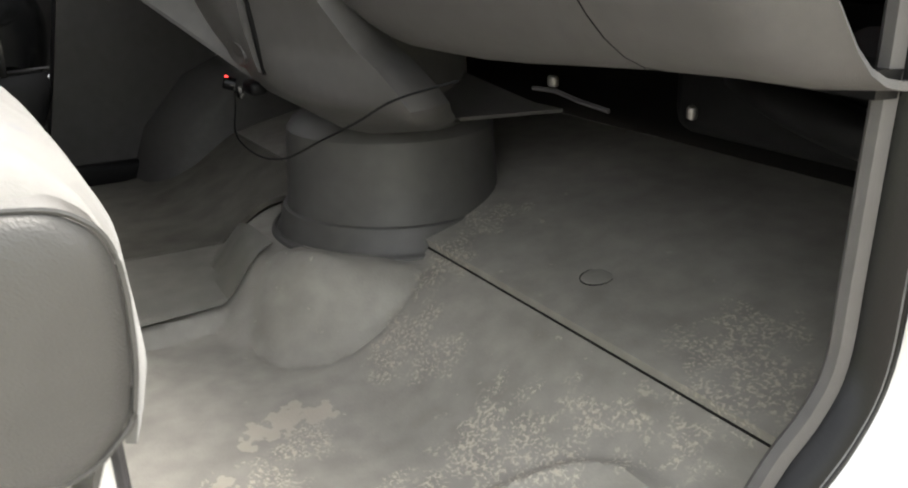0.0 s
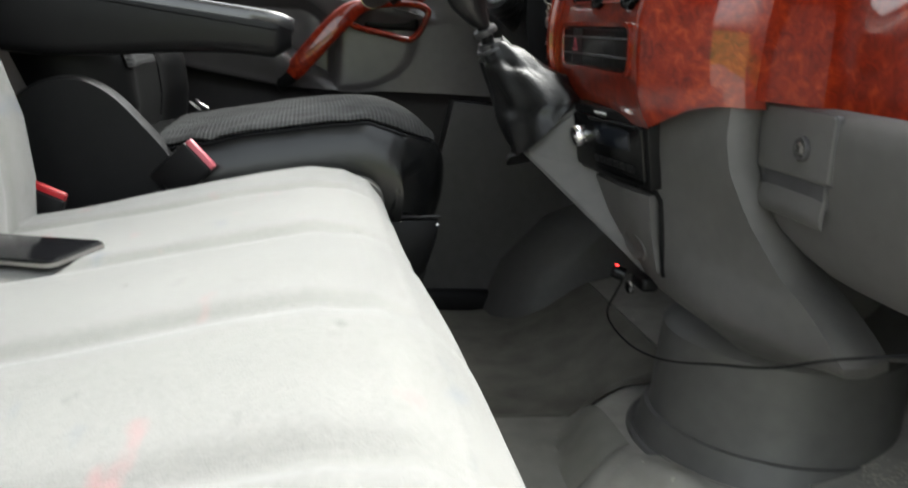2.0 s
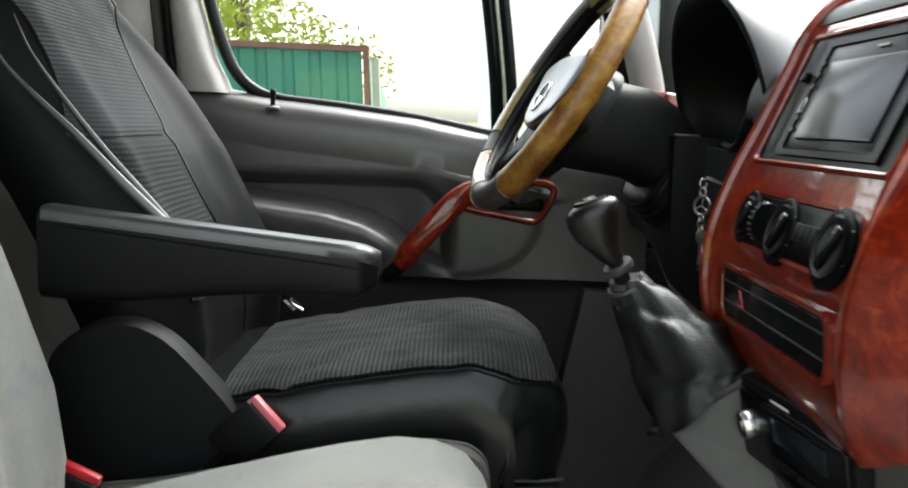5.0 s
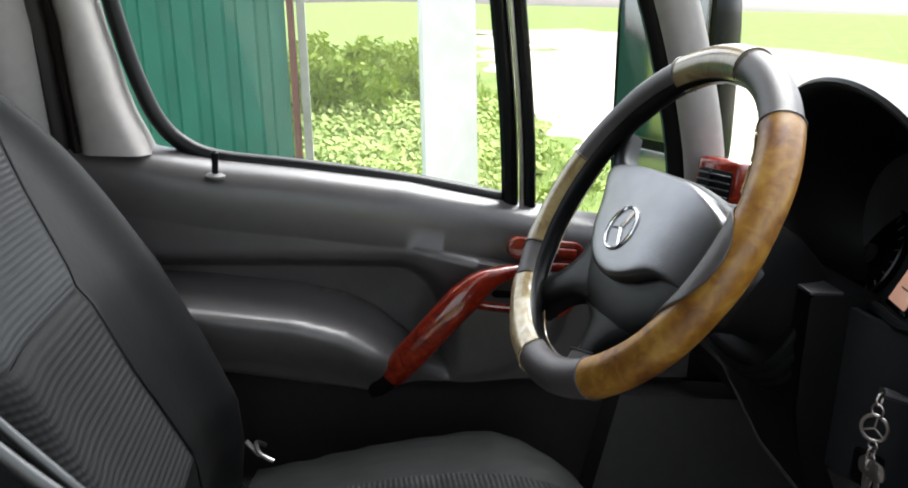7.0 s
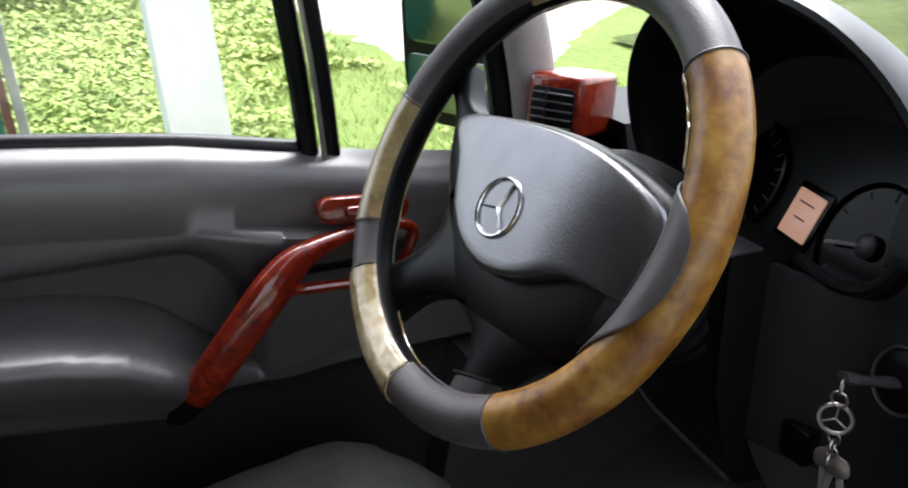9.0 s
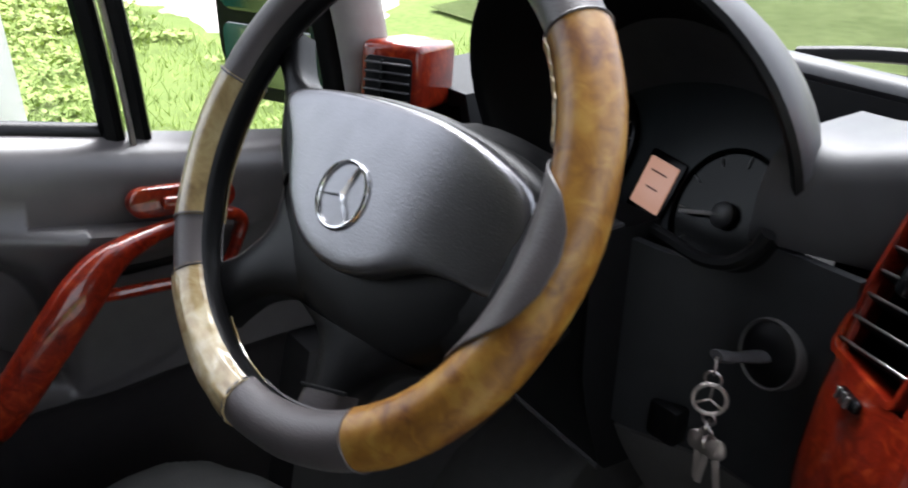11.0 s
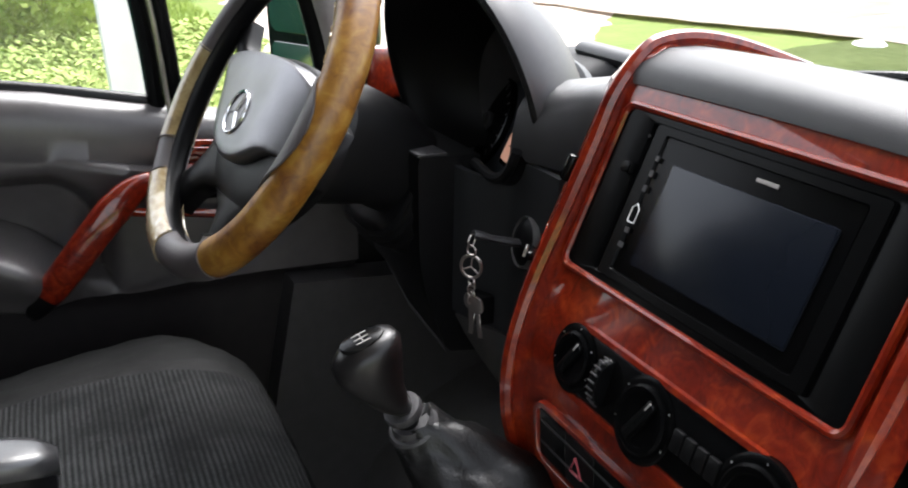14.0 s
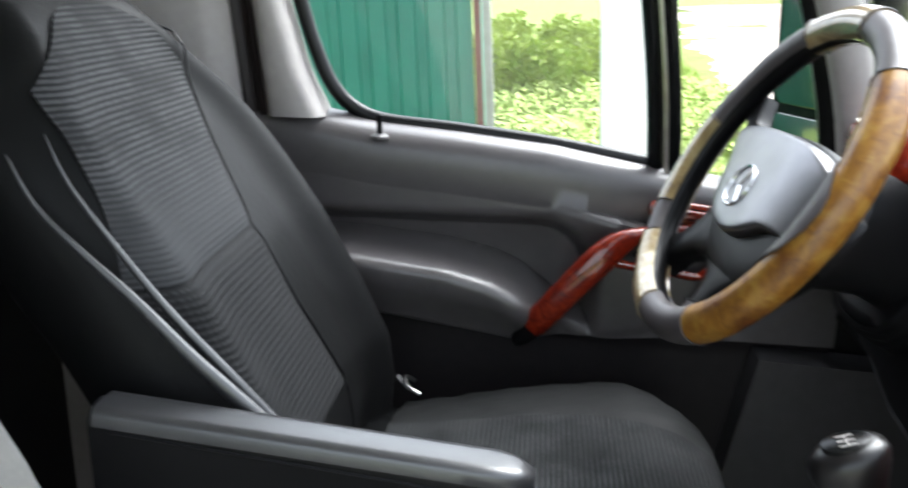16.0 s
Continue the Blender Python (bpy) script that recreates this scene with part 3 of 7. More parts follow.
bm = plate([(0.0195 * math.cos(a), 0.0195 * math.sin(a)) for a in span(0, 2 * math.pi, 20)[:-1]],
           axes((0.488, 0.958, floor_z(0.488, 0.958) + 0.0145), (1, 0, 0), (0, -0.17, 1)), 0.008, 0.001)
part("trim", bm, MATR, None, "round moulded plug in the grey footwell mat", kind="structure", category="trim")
PLUG = axes((0.488, 0.958, floor_z(0.488, 0.958) + 0.0135), (1, 0, 0), (0, -0.17, 1))
part("trim", frame_ring([(0.0215 * math.cos(a), 0.0215 * math.sin(a)) for a in span(0, 2 * math.pi, 28)[:-1]], [(0.0203 * math.cos(a), 0.0203 * math.sin(a)) for a in span(0, 2 * math.pi, 28)[:-1]], PLUG, 0.004, raise_=0.0006), RUBBER, None,
     "thin dark ring round the mat plug", kind="structure", category="trim")
part("trim", tube(cr([(0.245, 0.8822, floor_z(0.245, 0.8822) + 0.0115), (0.222, 0.887, 0.119), (0.205, 0.893, 0.124), (0.192, 0.90, 0.136)], 5), 0.0018, 6), RUBBER, None,
     "dark seam running up the console foot", kind="structure", category="trim")

# fire wall behind the dashboard, roof, rear wall and side walls close the cab
part("wall_front", rbox((0, 1.40, 0.20), (1.9, 0.04, 1.06), 0.005), BLACK, None, "black bulkhead behind the dashboard", kind="structure", category="wall")
part("wall_rear", rbox((0, -0.64, 0.85), (1.9, 0.05, 1.9), 0.01), GREY_D, None, "dark trimmed rear cab wall", kind="structure", category="wall")


def roof_f(x, y):
    return V((x, y, 1.78 - 0.10 * (abs(x) / 0.9) ** 4 - 0.25 * sstep(0.15, 0.55, y)))


part("ceiling", sheet(span(-0.92, 0.92, 24), span(-0.62, 0.45, 16), roof_f, 0.03), CREAM, None, "pale cloth headliner", kind="structure", category="ceiling")

# open passenger doorway: trimmed jamb, rubber seal and painted step
jamb = cr([(0.892, 0.95, 1.05), (0.892, 0.872, 0.62), (0.892, 0.858, 0.43), (0.892, 0.852, 0.31), (0.892, 0.847, 0.235), (0.892, 0.825, 0.198),
           (0.892, 0.79, 0.168), (0.892, 0.755, 0.125), (0.892, 0.71, 0.06), (0.892, 0.66, 0.015), (0.892, 0.55, 0.004), (0.892, 0.2, 0.004), (0.892, -0.3, 0.004)], 5)


def swept(path, section, up=(1, 0, 0)):
    """Sweeps an open section of (across, out) pairs; out lies along up, across beside the path."""
    rings = []
    for i, p in enumerate(path):
        d = (path[min(i + 1, len(path) - 1)] - path[max(i - 1, 0)]).normalized()
        s = d.cross(V(up)).normalized()
        rings.append([p + s * a + V(up) * b for a, b in section])
    return loft(rings, True, True)


part("trim", swept(jamb, [(-0.007, -0.006), (0.004, -0.006), (0.007, -0.002), (0.006, 0.006), (-0.007, 0.008)]), GREY, None,
     "grey plastic edge trim round the passenger doorway", kind="structure", category="trim")
part("trim", swept(jamb, [(-0.008, -0.006), (-0.009, 0.012), (-0.016, 0.022), (-0.026, 0.026), (-0.036, 0.022), (-0.042, 0.014), (-0.042, -0.006)]), RUBBER, None, "black rubber door seal round the passenger doorway", kind="structure", category="trim")
part("trim", swept(jamb, [(-0.043, 0.002), (-0.043, 0.014), (-0.047, 0.018), (-0.051, 0.018), (-0.054, 0.013), (-0.055, 0.002)]), RUBBER, None, "outer black rubber lip of the passenger doorway", kind="structure", category="trim")


part("wall_side", swept(jamb, [(-0.056, 0.0), (-0.057, 0.010), (-0.075, 0.032), (-0.12, 0.055), (-0.20, 0.07), (-0.34, 0.075), (-0.34, 0.04), (-0.1, 0.0)]), WHITE_PAINT, None,
     "white painted body side in front of the passenger doorway", kind="structure", category="body panel")
part("door_step", rbox((0.99, 0.2, -0.18), (0.16, 1.3, 0.30), 0.02), WHITE_PAINT, None, "white painted entry step", kind="structure", category="step")
part("wall_side", rbox((0.92, -0.50, 0.85), (0.05, 0.26, 1.8), 0.02), PILLAR, None, "light grey pillar trim behind the passenger door", kind="structure", category="wall")

# driver-side body: rear pillar, front pillar
bm = loft([[V((x, y, z)) for x, y in ((-0.95, yb), (-0.95, yf + 0.06), (-0.925, yf + 0.06), (-0.895, yf), (-0.865, yf - 0.012), (-0.845, yf - 0.04), (-0.85, yb))]
           for z, yb, yf in ((0.0, -0.45, -0.232), (0.8, -0.45, -0.232), (1.0, -0.46, -0.250), (1.3, -0.5, -0.30), (1.75, -0.58, -0.42))])
part("pillar", bm, PILLAR, None, "light grey trimmed pillar behind the driver door", kind="structure", category="pillar")
part("wall_side", rbox((-0.935, 1.05, 0.24), (0.04, 0.74, 1.06), 0.01), BLACK, None, "black footwell side wall", kind="structure", category="wall")
part("wall_side", rbox((0.925, 1.17, 0.24), (0.03, 0.50, 1.06), 0.01), GREY_D, None, "dark footwell side wall", kind="structure", category="wall")
part("wall_side", rbox((-0.95, -0.55, 0.85), (0.05, 0.2, 1.8), 0.01), PILLAR, None, "light grey side trim behind the driver", kind="structure", category="wall")


def apillar(sx):
    pts = cr([(sx * 0.875, 0.70, 0.76), (sx * 0.865, 0.672, 0.90), (sx * 0.85, 0.60, 1.10), (sx * 0.82, 0.47, 1.36), (sx * 0.79, 0.36, 1.56)], 5)
    return tube(pts, 0.021, 12, up=(0, 1, 0.5), flat=1.5)


part("pillar", apillar(-1), PILLAR, None, "light grey windscreen pillar trim on the driver side", kind="structure", category="pillar")
part("trim", tube(cr([(-0.905, 0.672, 0.76), (-0.896, 0.645, 0.90), (-0.881, 0.575, 1.10), (-0.851, 0.445, 1.36), (-0.82, 0.335, 1.56)], 5), 0.015, 10, up=(0, 1, 0.5), flat=1.4), RUBBER, None, "black rubber seal along the driver windscreen pillar", kind="structure", category="trim")
part("pillar", tube(cr([(0.90, 0.98, 0.80), (0.89, 0.90, 1.05), (0.86, 0.66, 1.36), (0.82, 0.42, 1.58)], 5), 0.04, 10, up=(0, 1, 0.5), flat=1.2),
     PILLAR, None, "light grey windscreen pillar trim beside the passenger door", kind="structure", category="pillar")


def screen_f(u, v):
    k = 1 - (abs(u) / 0.9) ** 2
    y0, z0 = 1.22 + 0.16 * k, 0.79
    y1, z1 = 0.38 + 0.10 * k, 1.56
    return V((u * (1 - 0.08 * v), y0 + (y1 - y0) * v, z0 + (z1 - z0) * v))


ob = part("windscreen", sheet(span(-0.9, 0.9, 20), span(0, 1, 10), screen_f, 0.005), GLASS, None, "clear curved windscreen glass", kind="structure", category="windscreen")
ob.visible_shadow = False
part("windscreen_edge", sheet(span(-0.92, 0.92, 30), span(-0.05, 0.012, 3), lambda u, v: screen_f(u, v) + V((0, 0, 0.0)), 0.012), BLACK, None,
     "black band along the foot of the windscreen", kind="structure", category="trim")

part("cowl", sheet(span(-0.80, 0.86, 20), span(0, 1, 5), lambda x, v: V((x, 1.385 + 0.11 * v - 0.10 * (x / 0.9) ** 2, 0.776 - 0.02 * v + 0.012 * math.sin(v * 3.1))), 0.02), KICK, None,
     "dark plastic cowl outside the windscreen", kind="structure", category="cowl")

# ---- outside: sloping grass, pale road, sheet-metal fence ----
SLOPE = 0.062


def ground_z(x, y):
    return -0.62 + SLOPE * y * (1 - sstep(30, 90, abs(y)) * 0.8)


def gcoords(n, far):
    s = [(-1 + 2 * i / n) for i in range(n + 1)]
    return [far * (abs(t) ** 3.2) * (1 if t > 0 else -1) for t in s]


def ground_f(x, y):
    r = math.hypot(x, y)
    b = 0.10 * noise.noise(V((x * 0.25, y * 0.25, 0))) + 0.035 * noise.noise(V((x * 1.1, y * 1.1, 3)))
    return V((x, y, ground_z(x, y) + b * sstep(1.5, 5, r)))


part("ground", sheet(gcoords(90, 900), gcoords(90, 900), ground_f, 0), GRASS, None, "bright spring grass on sloping ground", kind="structure", category="grass")


def strip(path, width, lift, bm=None):
    rings = []
    for i, p in enumerate(path):
        d = (path[min(i + 1, len(path) - 1)] - path[max(i - 1, 0)]).normalized()
        s = V((-d.y, d.x, 0))
        rings.append([V((q.x, q.y, ground_f(q.x, q.y).z + lift)) for q in (p + s * width * k for k in (-0.5, -0.3, -0.1, 0.1, 0.3, 0.5))])
    bm = loft(rings, False, False, bm)
    bmesh.ops.solidify(bm, geom=bm.faces[:], thickness=0.03)
    return bm


part("road", strip(cr([(-45, 9, 0), (-25, 9.8, 0), (-14, 10.2, 0), (-8, 10.9, 0), (-3, 11.3, 0), (5, 12, 0), (30, 14, 0)], 12), 5.6, 0.06), ROAD, None,
     "pale dry dirt road beyond the grass", kind="structure", category="road")
rows = []
for x, a, b in ((-5.6, 3.05, 3.4), (-6.4, 2.85, 4.2), (-7.5, 2.74, 5.4), (-9.1, 2.55, 7.0), (-12.6, 2.6, 9.0), (-18, 2.9, 11), (-27, 3.6, 13), (-40, 5, 16)):
    rows.append([V((x, a, 0)), V((x, b, 0))])
TRACK_EDGE = [(r[0].x, r[0].y) for r in rows][::-1]
lo, hi = cr([r[0] for r in rows], 14), cr([r[1] for r in rows], 14)
tr = []
for i, (p, q) in enumerate(zip(lo, hi)):
    ra, rb = 0.10 * noise.noise(V((i * 0.45, 0, 7))), 0.14 * noise.noise(V((i * 0.5, 5, 3)))
    ring = []
    for k in span(0, 1, 9):
        y = p.y + ra + (q.y + rb - p.y - ra) * k
        ring.append(V((p.x, y, ground_f(p.x, y).z + 0.035 - 0.05 * (2 * abs(k - 0.5)) ** 4)))
    tr.append(ring)
part("road", loft(tr, False, False), ROAD, None, "pale worn track across the grass", kind="structure", category="path")


part("verge", strip(cr([(-6.5, 6.9, 0), (-5, 6.9, 0), (-3, 7.0, 0), (3, 7.6, 0), (8, 8.2, 0)], 10), 4.4, 0.05), VERGE, None,
     "pale dry grass verge along the road", kind="structure", category="grass")
# Unseen ground sheet, added to bounce daylight up into the cab.
part("bounce_ground", sheet(span(-1.5, 12, 20), span(-10, 6.5, 20), lambda x, y: V((x, y, ground_z(x, y) + 0.04)), 0.03), BOUNCE_GROUND, None, "unseen pale ground added beside the van to bounce light", kind="structure", category="yard")


def lean(p):
    """Plumb line outside: the ground and what stands on it lean slightly against the van."""
    return V((p[0], p[1] + SLOPE * -(p[2] + 0.62), p[2]))


FX = -3.0
fence = thing("fence", "green painted corrugated sheet-metal fence beside the yard", "fence", (FX, -1.5, -0.62))


def fence_sheet(y0, y1, top):
    us, prof = [], []
    pitch = 0.115
    n = int(round((y1 - y0) / pitch))
    for i in range(n):
        for f, d in ((0.0, 0.0), (0.10, 0.012), (0.42, 0.012), (0.52, 0.0)):
            us.append(y0 + (i + f) * (y1 - y0) / n)
            prof.append(d)
    us.append(y1)
    prof.append(0)
    table = list(zip(us, prof))
    return sheet(us, span(-0.68, top, 3), lambda u, v: lean((FX - lerp(u, table), u, v + (SLOPE * u if v < 0 else 0))), 0.003)


for y0, y1 in ((-0.88, 0.035), (-1.83, -0.89), (-2.78, -1.84), (-3.73, -2.79), (-4.68, -3.74)):
    part("sheet", fence_sheet(y0, y1, 1.085), TEAL, fence)
part("post", loft([[lean((FX + dx, 0.055 + dy, z)) for dx, dy in ((-0.03, -0.012), (0.02, -0.012), (0.02, 0.012), (-0.03, 0.012))] for z in (-0.7, 1.10)]), RUSTY, fence, "red oxide painted steel post")
part("cap_rail", loft([[lean((FX + dx, y, 1.088 + dz)) for dx, dz in ((-0.03, -0.012), (0.022, -0.012), (0.022, 0.012), (-0.03, 0.012))] for y in (-4.7, 0.07)]), RUSTY, fence, "thin rusty top rail")
fence2 = thing("fence", "green sheet fence panel running back from the corner", "fence", (FX - 2, 0.1, -0.62))
part("sheet", sheet(span(FX - 9.0, FX - 0.06, 90), span(-0.68, 1.06, 2), lambda u, v: lean((u, 0.06 + 0.062 * (u - FX) + 0.008 * math.sin(u * 54), v)), 0.003), TEAL, fence2)
tagged(part("concrete_post", loft([[lean((FX - 0.02 + dx, 0.092 + dy, z)) for dx, dy in ((-0.025, -0.015), (0.025, -0.015), (0.025, 0.015), (-0.025, 0.015))] for z in (-0.75, 1.05)]), CONCRETE),
       "weathered grey concrete post at the fence corner", "post")
tagged(part("white_post", loft([[lean((FX + 0.05 + dx * k, 0.622 + dy * k, z)) for dx, dy in ((-0.095, -0.095), (0.095, -0.095), (0.095, 0.095), (-0.095, 0.095))] for z, k in ((-0.8, 1.04), (1.9, 1.0), (1.95, 0.9))]), MUDDY_W),
       "tall square whitewashed post on the grass", "post")


def crown(bm, c, rad, n, leaf, rng, flat=0.8):
    """Many small leaf clumps scattered through an uneven crown."""
    for _ in range(n):
        d = V((rng.gauss(0, 1), rng.gauss(0, 1), rng.gauss(0, 1))).normalized()
        r = rad * (0.35 + 0.65 * rng.random() ** 0.5) * (0.8 + 0.45 * noise.noise(d * 2.3 + V(c)))
        p = V(c) + V((d.x * r, d.y * r, d.z * r * flat))
        a = V((rng.gauss(0, 1), rng.gauss(0, 1), rng.gauss(0, 1))).normalized()
        b = a.orthogonal().normalized()
        s = leaf * (0.6 + 0.8 * rng.random())
        vs = [bm.verts.new(p + q) for q in (a * s, b * s * 0.45, -a * s, -b * s * 0.45)]
        bm.faces.new(vs)
    return bm


rng = random.Random(5)


def tree(base, h, name_label):
    t = thing("tree", name_label, "tree", base)
    b = V(base)
    bm = tube(cr([b, b + V((0.05, 0.05, h * 0.3)), b + V((-0.05, 0.1, h * 0.6)), b + V((0.1, 0, h * 0.95))], 5), [0.16 - 0.13 * i / 15 for i in range(16)], 8)
    for i in range(9):
        s = b + V((0, 0, h * (0.35 + 0.06 * i)))
        a = rng.random() * 6.28
        e = s + V((math.cos(a), math.sin(a), 0.6)) * (0.9 + 0.5 * rng.random())
        bm = tube(cr([s, (s + e) / 2 + V((0, 0, 0.12)), e], 4), [0.05 - 0.005 * k for k in range(9)], 6, bm)
    part("trunk", bm, BARK, t)
    cb = bmesh.new()
    for _ in range(16):
        a, rr = rng.random() * 6.28, rng.random() ** 0.5 * h * 0.36
        crown(cb, b + V((math.cos(a) * rr, math.sin(a) * rr, h * (0.42 + 0.58 * rng.random()))), h * 0.17, 330, 0.06, rng)
    part("crown", cb, LEAF, t)
    return t


tree((-12.5, -2.85, -0.9), 5.4, "spring tree with sparse yellow-green leaves behind the fence")
tree((-14.5, -4.6, -0.9), 5.0, "small spring tree with thin yellow-green crown")


def shrub(base, r, label, n=170, leaf=0.045):
    t = thing("shrub", label, "shrub", base)
    cb = bmesh.new()
    for _ in range(7):
        crown(cb, V(base) + V((rng.gauss(0, r * 0.5), rng.gauss(0, r * 0.5), r * (0.4 + 0.5 * rng.random()))), r * 0.55, n, leaf, rng)
    part("crown", cb, SHRUB, t)
    st = bmesh.new()
    for _ in range(5):
        st = tube([V(base), V(base) + V((rng.gauss(0, r * 0.4), rng.gauss(0, r * 0.4), r * 0.9))], [0.02, 0.006], 5, st)
    part("trunk", st, BARK, t)


for bx, by, r in ((-4.6, 0.62, 0.13), (-4.9, 0.42, 0.12), (-6.6, 1.9, 0.10)):
    shrub((bx, by, ground_z(bx, by)), r, "low leafy green bush on the grass")
for bx, by, r in ((-13.2, -0.15, 0.95), (-14.5, 0.95, 0.9)):
    shrub((bx, by, ground_z(bx, by)), r, "rounded yellow-green bush far across the grass", 420, 0.07)
gb = bmesh.new()
for _ in range(44000):
    x, y = -3.2 - 24 * rng.random() ** 2.2, -2.2 + 7.2 * rng.random()
    if x < -5.6 and y > lerp(x, TRACK_EDGE) + 0.25 * noise.noise(V((x, y, 0))):
        continue
    g = ground_f(x, y)
    far = 1 + max(0, -x - 6) * 0.12
    h = (0.03 + 0.07 * rng.random()) * far
    a = rng.random() * 6.28
    w = V((math.cos(a), math.sin(a), 0)) * 0.005 * far ** 1.5
    t = V((rng.gauss(0, 0.04), rng.gauss(0, 0.04), h))
    gb.faces.new([gb.verts.new(g - w), gb.verts.new(g + w), gb.verts.new(g + t)])
for _ in range(1250):
    x, y = -3.25 - 10 * rng.random() ** 1.5, -0.4 + 3.6 * rng.random()
    if x < -5.6 and y > lerp(x, TRACK_EDGE) or y > 0.1 - 0.24 * x and rng.random() > 0.12:
        continue
    g, cl = ground_f(x, y), (0.05 + 0.15 * rng.random() ** 1.5) * (1 + max(0, -x - 5) * 0.10)
    for _ in range(46):
        p = g + V((rng.gauss(0, cl * 0.6), rng.gauss(0, cl * 0.6), cl * 0.7 * rng.random()))
        a = V((rng.gauss(0, 1), rng.gauss(0, 1), 0.4)).normalized()
        b = V((0, 0, 1)).cross(a).normalized()
        s = (0.014 + 0.02 * rng.random()) * (1 + max(0, -x - 5) * 0.12)
        gb.faces.new([gb.verts.new(p + q) for q in (a * s, b * s * 0.6, -a * s, -b * s * 0.6)])
part("grass", gb, BLADE, None, "tufts of long bright grass", kind="stuff", category="grass")
for x, y, r in ((-6.2, 8.0, 0.16), (-5.4, 8.3, 0.09), (-7.6, 8.6, 0.12)):
    bm = bmesh.new()
    bmesh.ops.create_icosphere(bm, subdivisions=3, radius=1)
    for v in bm.verts:
        v.co = V((v.co.x * r * 1.3, v.co.y * r, v.co.z * r * 0.7)) * (1 + 0.25 * noise.noise(v.co * 1.7 + V((x, y, 0)))) + ground_f(x, y)
    tagged(part("stone", bm, MUDDY_W), "pale rounded stone lying in the grass", "stone", "stones on the grass")


# ---- dashboard ----
X0 = 0.0                       # middle of the centre stack
FACE = [(0.545, 0.636), (0.575, 0.618), (0.62, 0.610), (0.67, 0.608), (0.72, 0.618), (0.77, 0.640), (0.82, 0.662), (0.87, 0.684), (0.905, 0.698), (0.93, 0.715)]


def face_y(z):
    return lerp(z, FACE)


SIDE = [(-0.2595, 0.090), (-0.258, 0.078), (-0.255, 0.0675), (-0.25, 0.0575), (-0.244, 0.0495), (-0.235, 0.0405), (-0.225, 0.0325), (-0.212, 0.0235), (-0.2, 0.016), (-0.19, 0.0095), (-0.18, 0.0035), (-0.170, 0.0), (-0.163, -0.005), (-0.155, -0.005), (-0.148, 0.0)]


def side_dy(u):
    return lerp(-abs(u), SIDE) * (1.1 if u > 0.17 else 1.0) if abs(u) > 0.148 else 0.0


dash = thing("dashboard", "grey van dashboard with red burl wood trim", "dashboard", (0, 1.0, 0.5))

# centre fascia: columns at the ridges and at the openings for vents and screen
us = [-0.2595, -0.2588, -0.2575, -0.255, -0.2525, -0.25, -0.246, -0.24, -0.228, -0.219, -0.21, -0.20, -0.19, -0.178, -0.174, -0.170, -0.163, -0.155, -0.148, -0.137, -0.07, 0.0, 0.07, 0.137]
us = us + [-u for u in us if u < -0.137][::-1]
vs = [0.548, 0.556, 0.565, 0.58, 0.60, 0.62, 0.64, 0.66, 0.68, 0.70, 0.72, 0.74, 0.758, 0.77, 0.80, 0.83, 0.86, 0.88, 0.893, 0.905, 0.918]


def wx(u):
    """The passenger half of the fascia is slightly wider between the middle and its ridge."""
    return lerp(u, [(-1, -1), (0, 0), (0.137, 0.152), (0.159, 0.172), (0.178, 0.189), (0.246, 0.2495), (0.2595, 0.2595), (1, 1)])


def fascia_f(u, z):
    z2 = z + 0.035 * sstep(0.14, 0.25, abs(u)) * sstep(0.72, 0.55, z)
    z2 -= 0.034 * sstep(0.175, 0.262, abs(u)) * sstep(0.80, 0.918, z)
    return V((X0 + wx(u), face_y(z2) + side_dy(u), z2))


def fascia_hole(u, z):
    vent = 0.178 < abs(u) < 0.246 and 0.758 < z < 0.893
    scr = abs(u) < 0.137 and 0.77 < z < 0.893
    return vent or scr


fascia = part("fascia", sheet(us, vs, fascia_f, 0.004, fascia_hole), WOOD, dash, "red burl wood centre fascia with glossy lacquer", angle=55)
# lacquered caps that carry the side facets over the top, and the ridges between cap and pad


def cap_f(sx):
    def f(u, v):
        y = lerp(v, [(0, face_y(0.918 - 0.034 * sstep(0.175, 0.262, u))), (0.2, 0.716), (0.4, 0.732), (0.6, 0.77), (1.0, 0.90)]) + side_dy(sx * u) * (1 - v * 0.6)
        z = lerp(v, [(0, 0.918), (0.2, 0.931), (0.4, 0.939), (0.6, 0.939), (0.8, 0.928), (1.0, 0.908)]) - 0.034 * sstep(0.175, 0.262, u) - 0.05 * v * sstep(0.19, 0.262, u)
        return V((X0 + wx(sx * u), y, z))
    return f


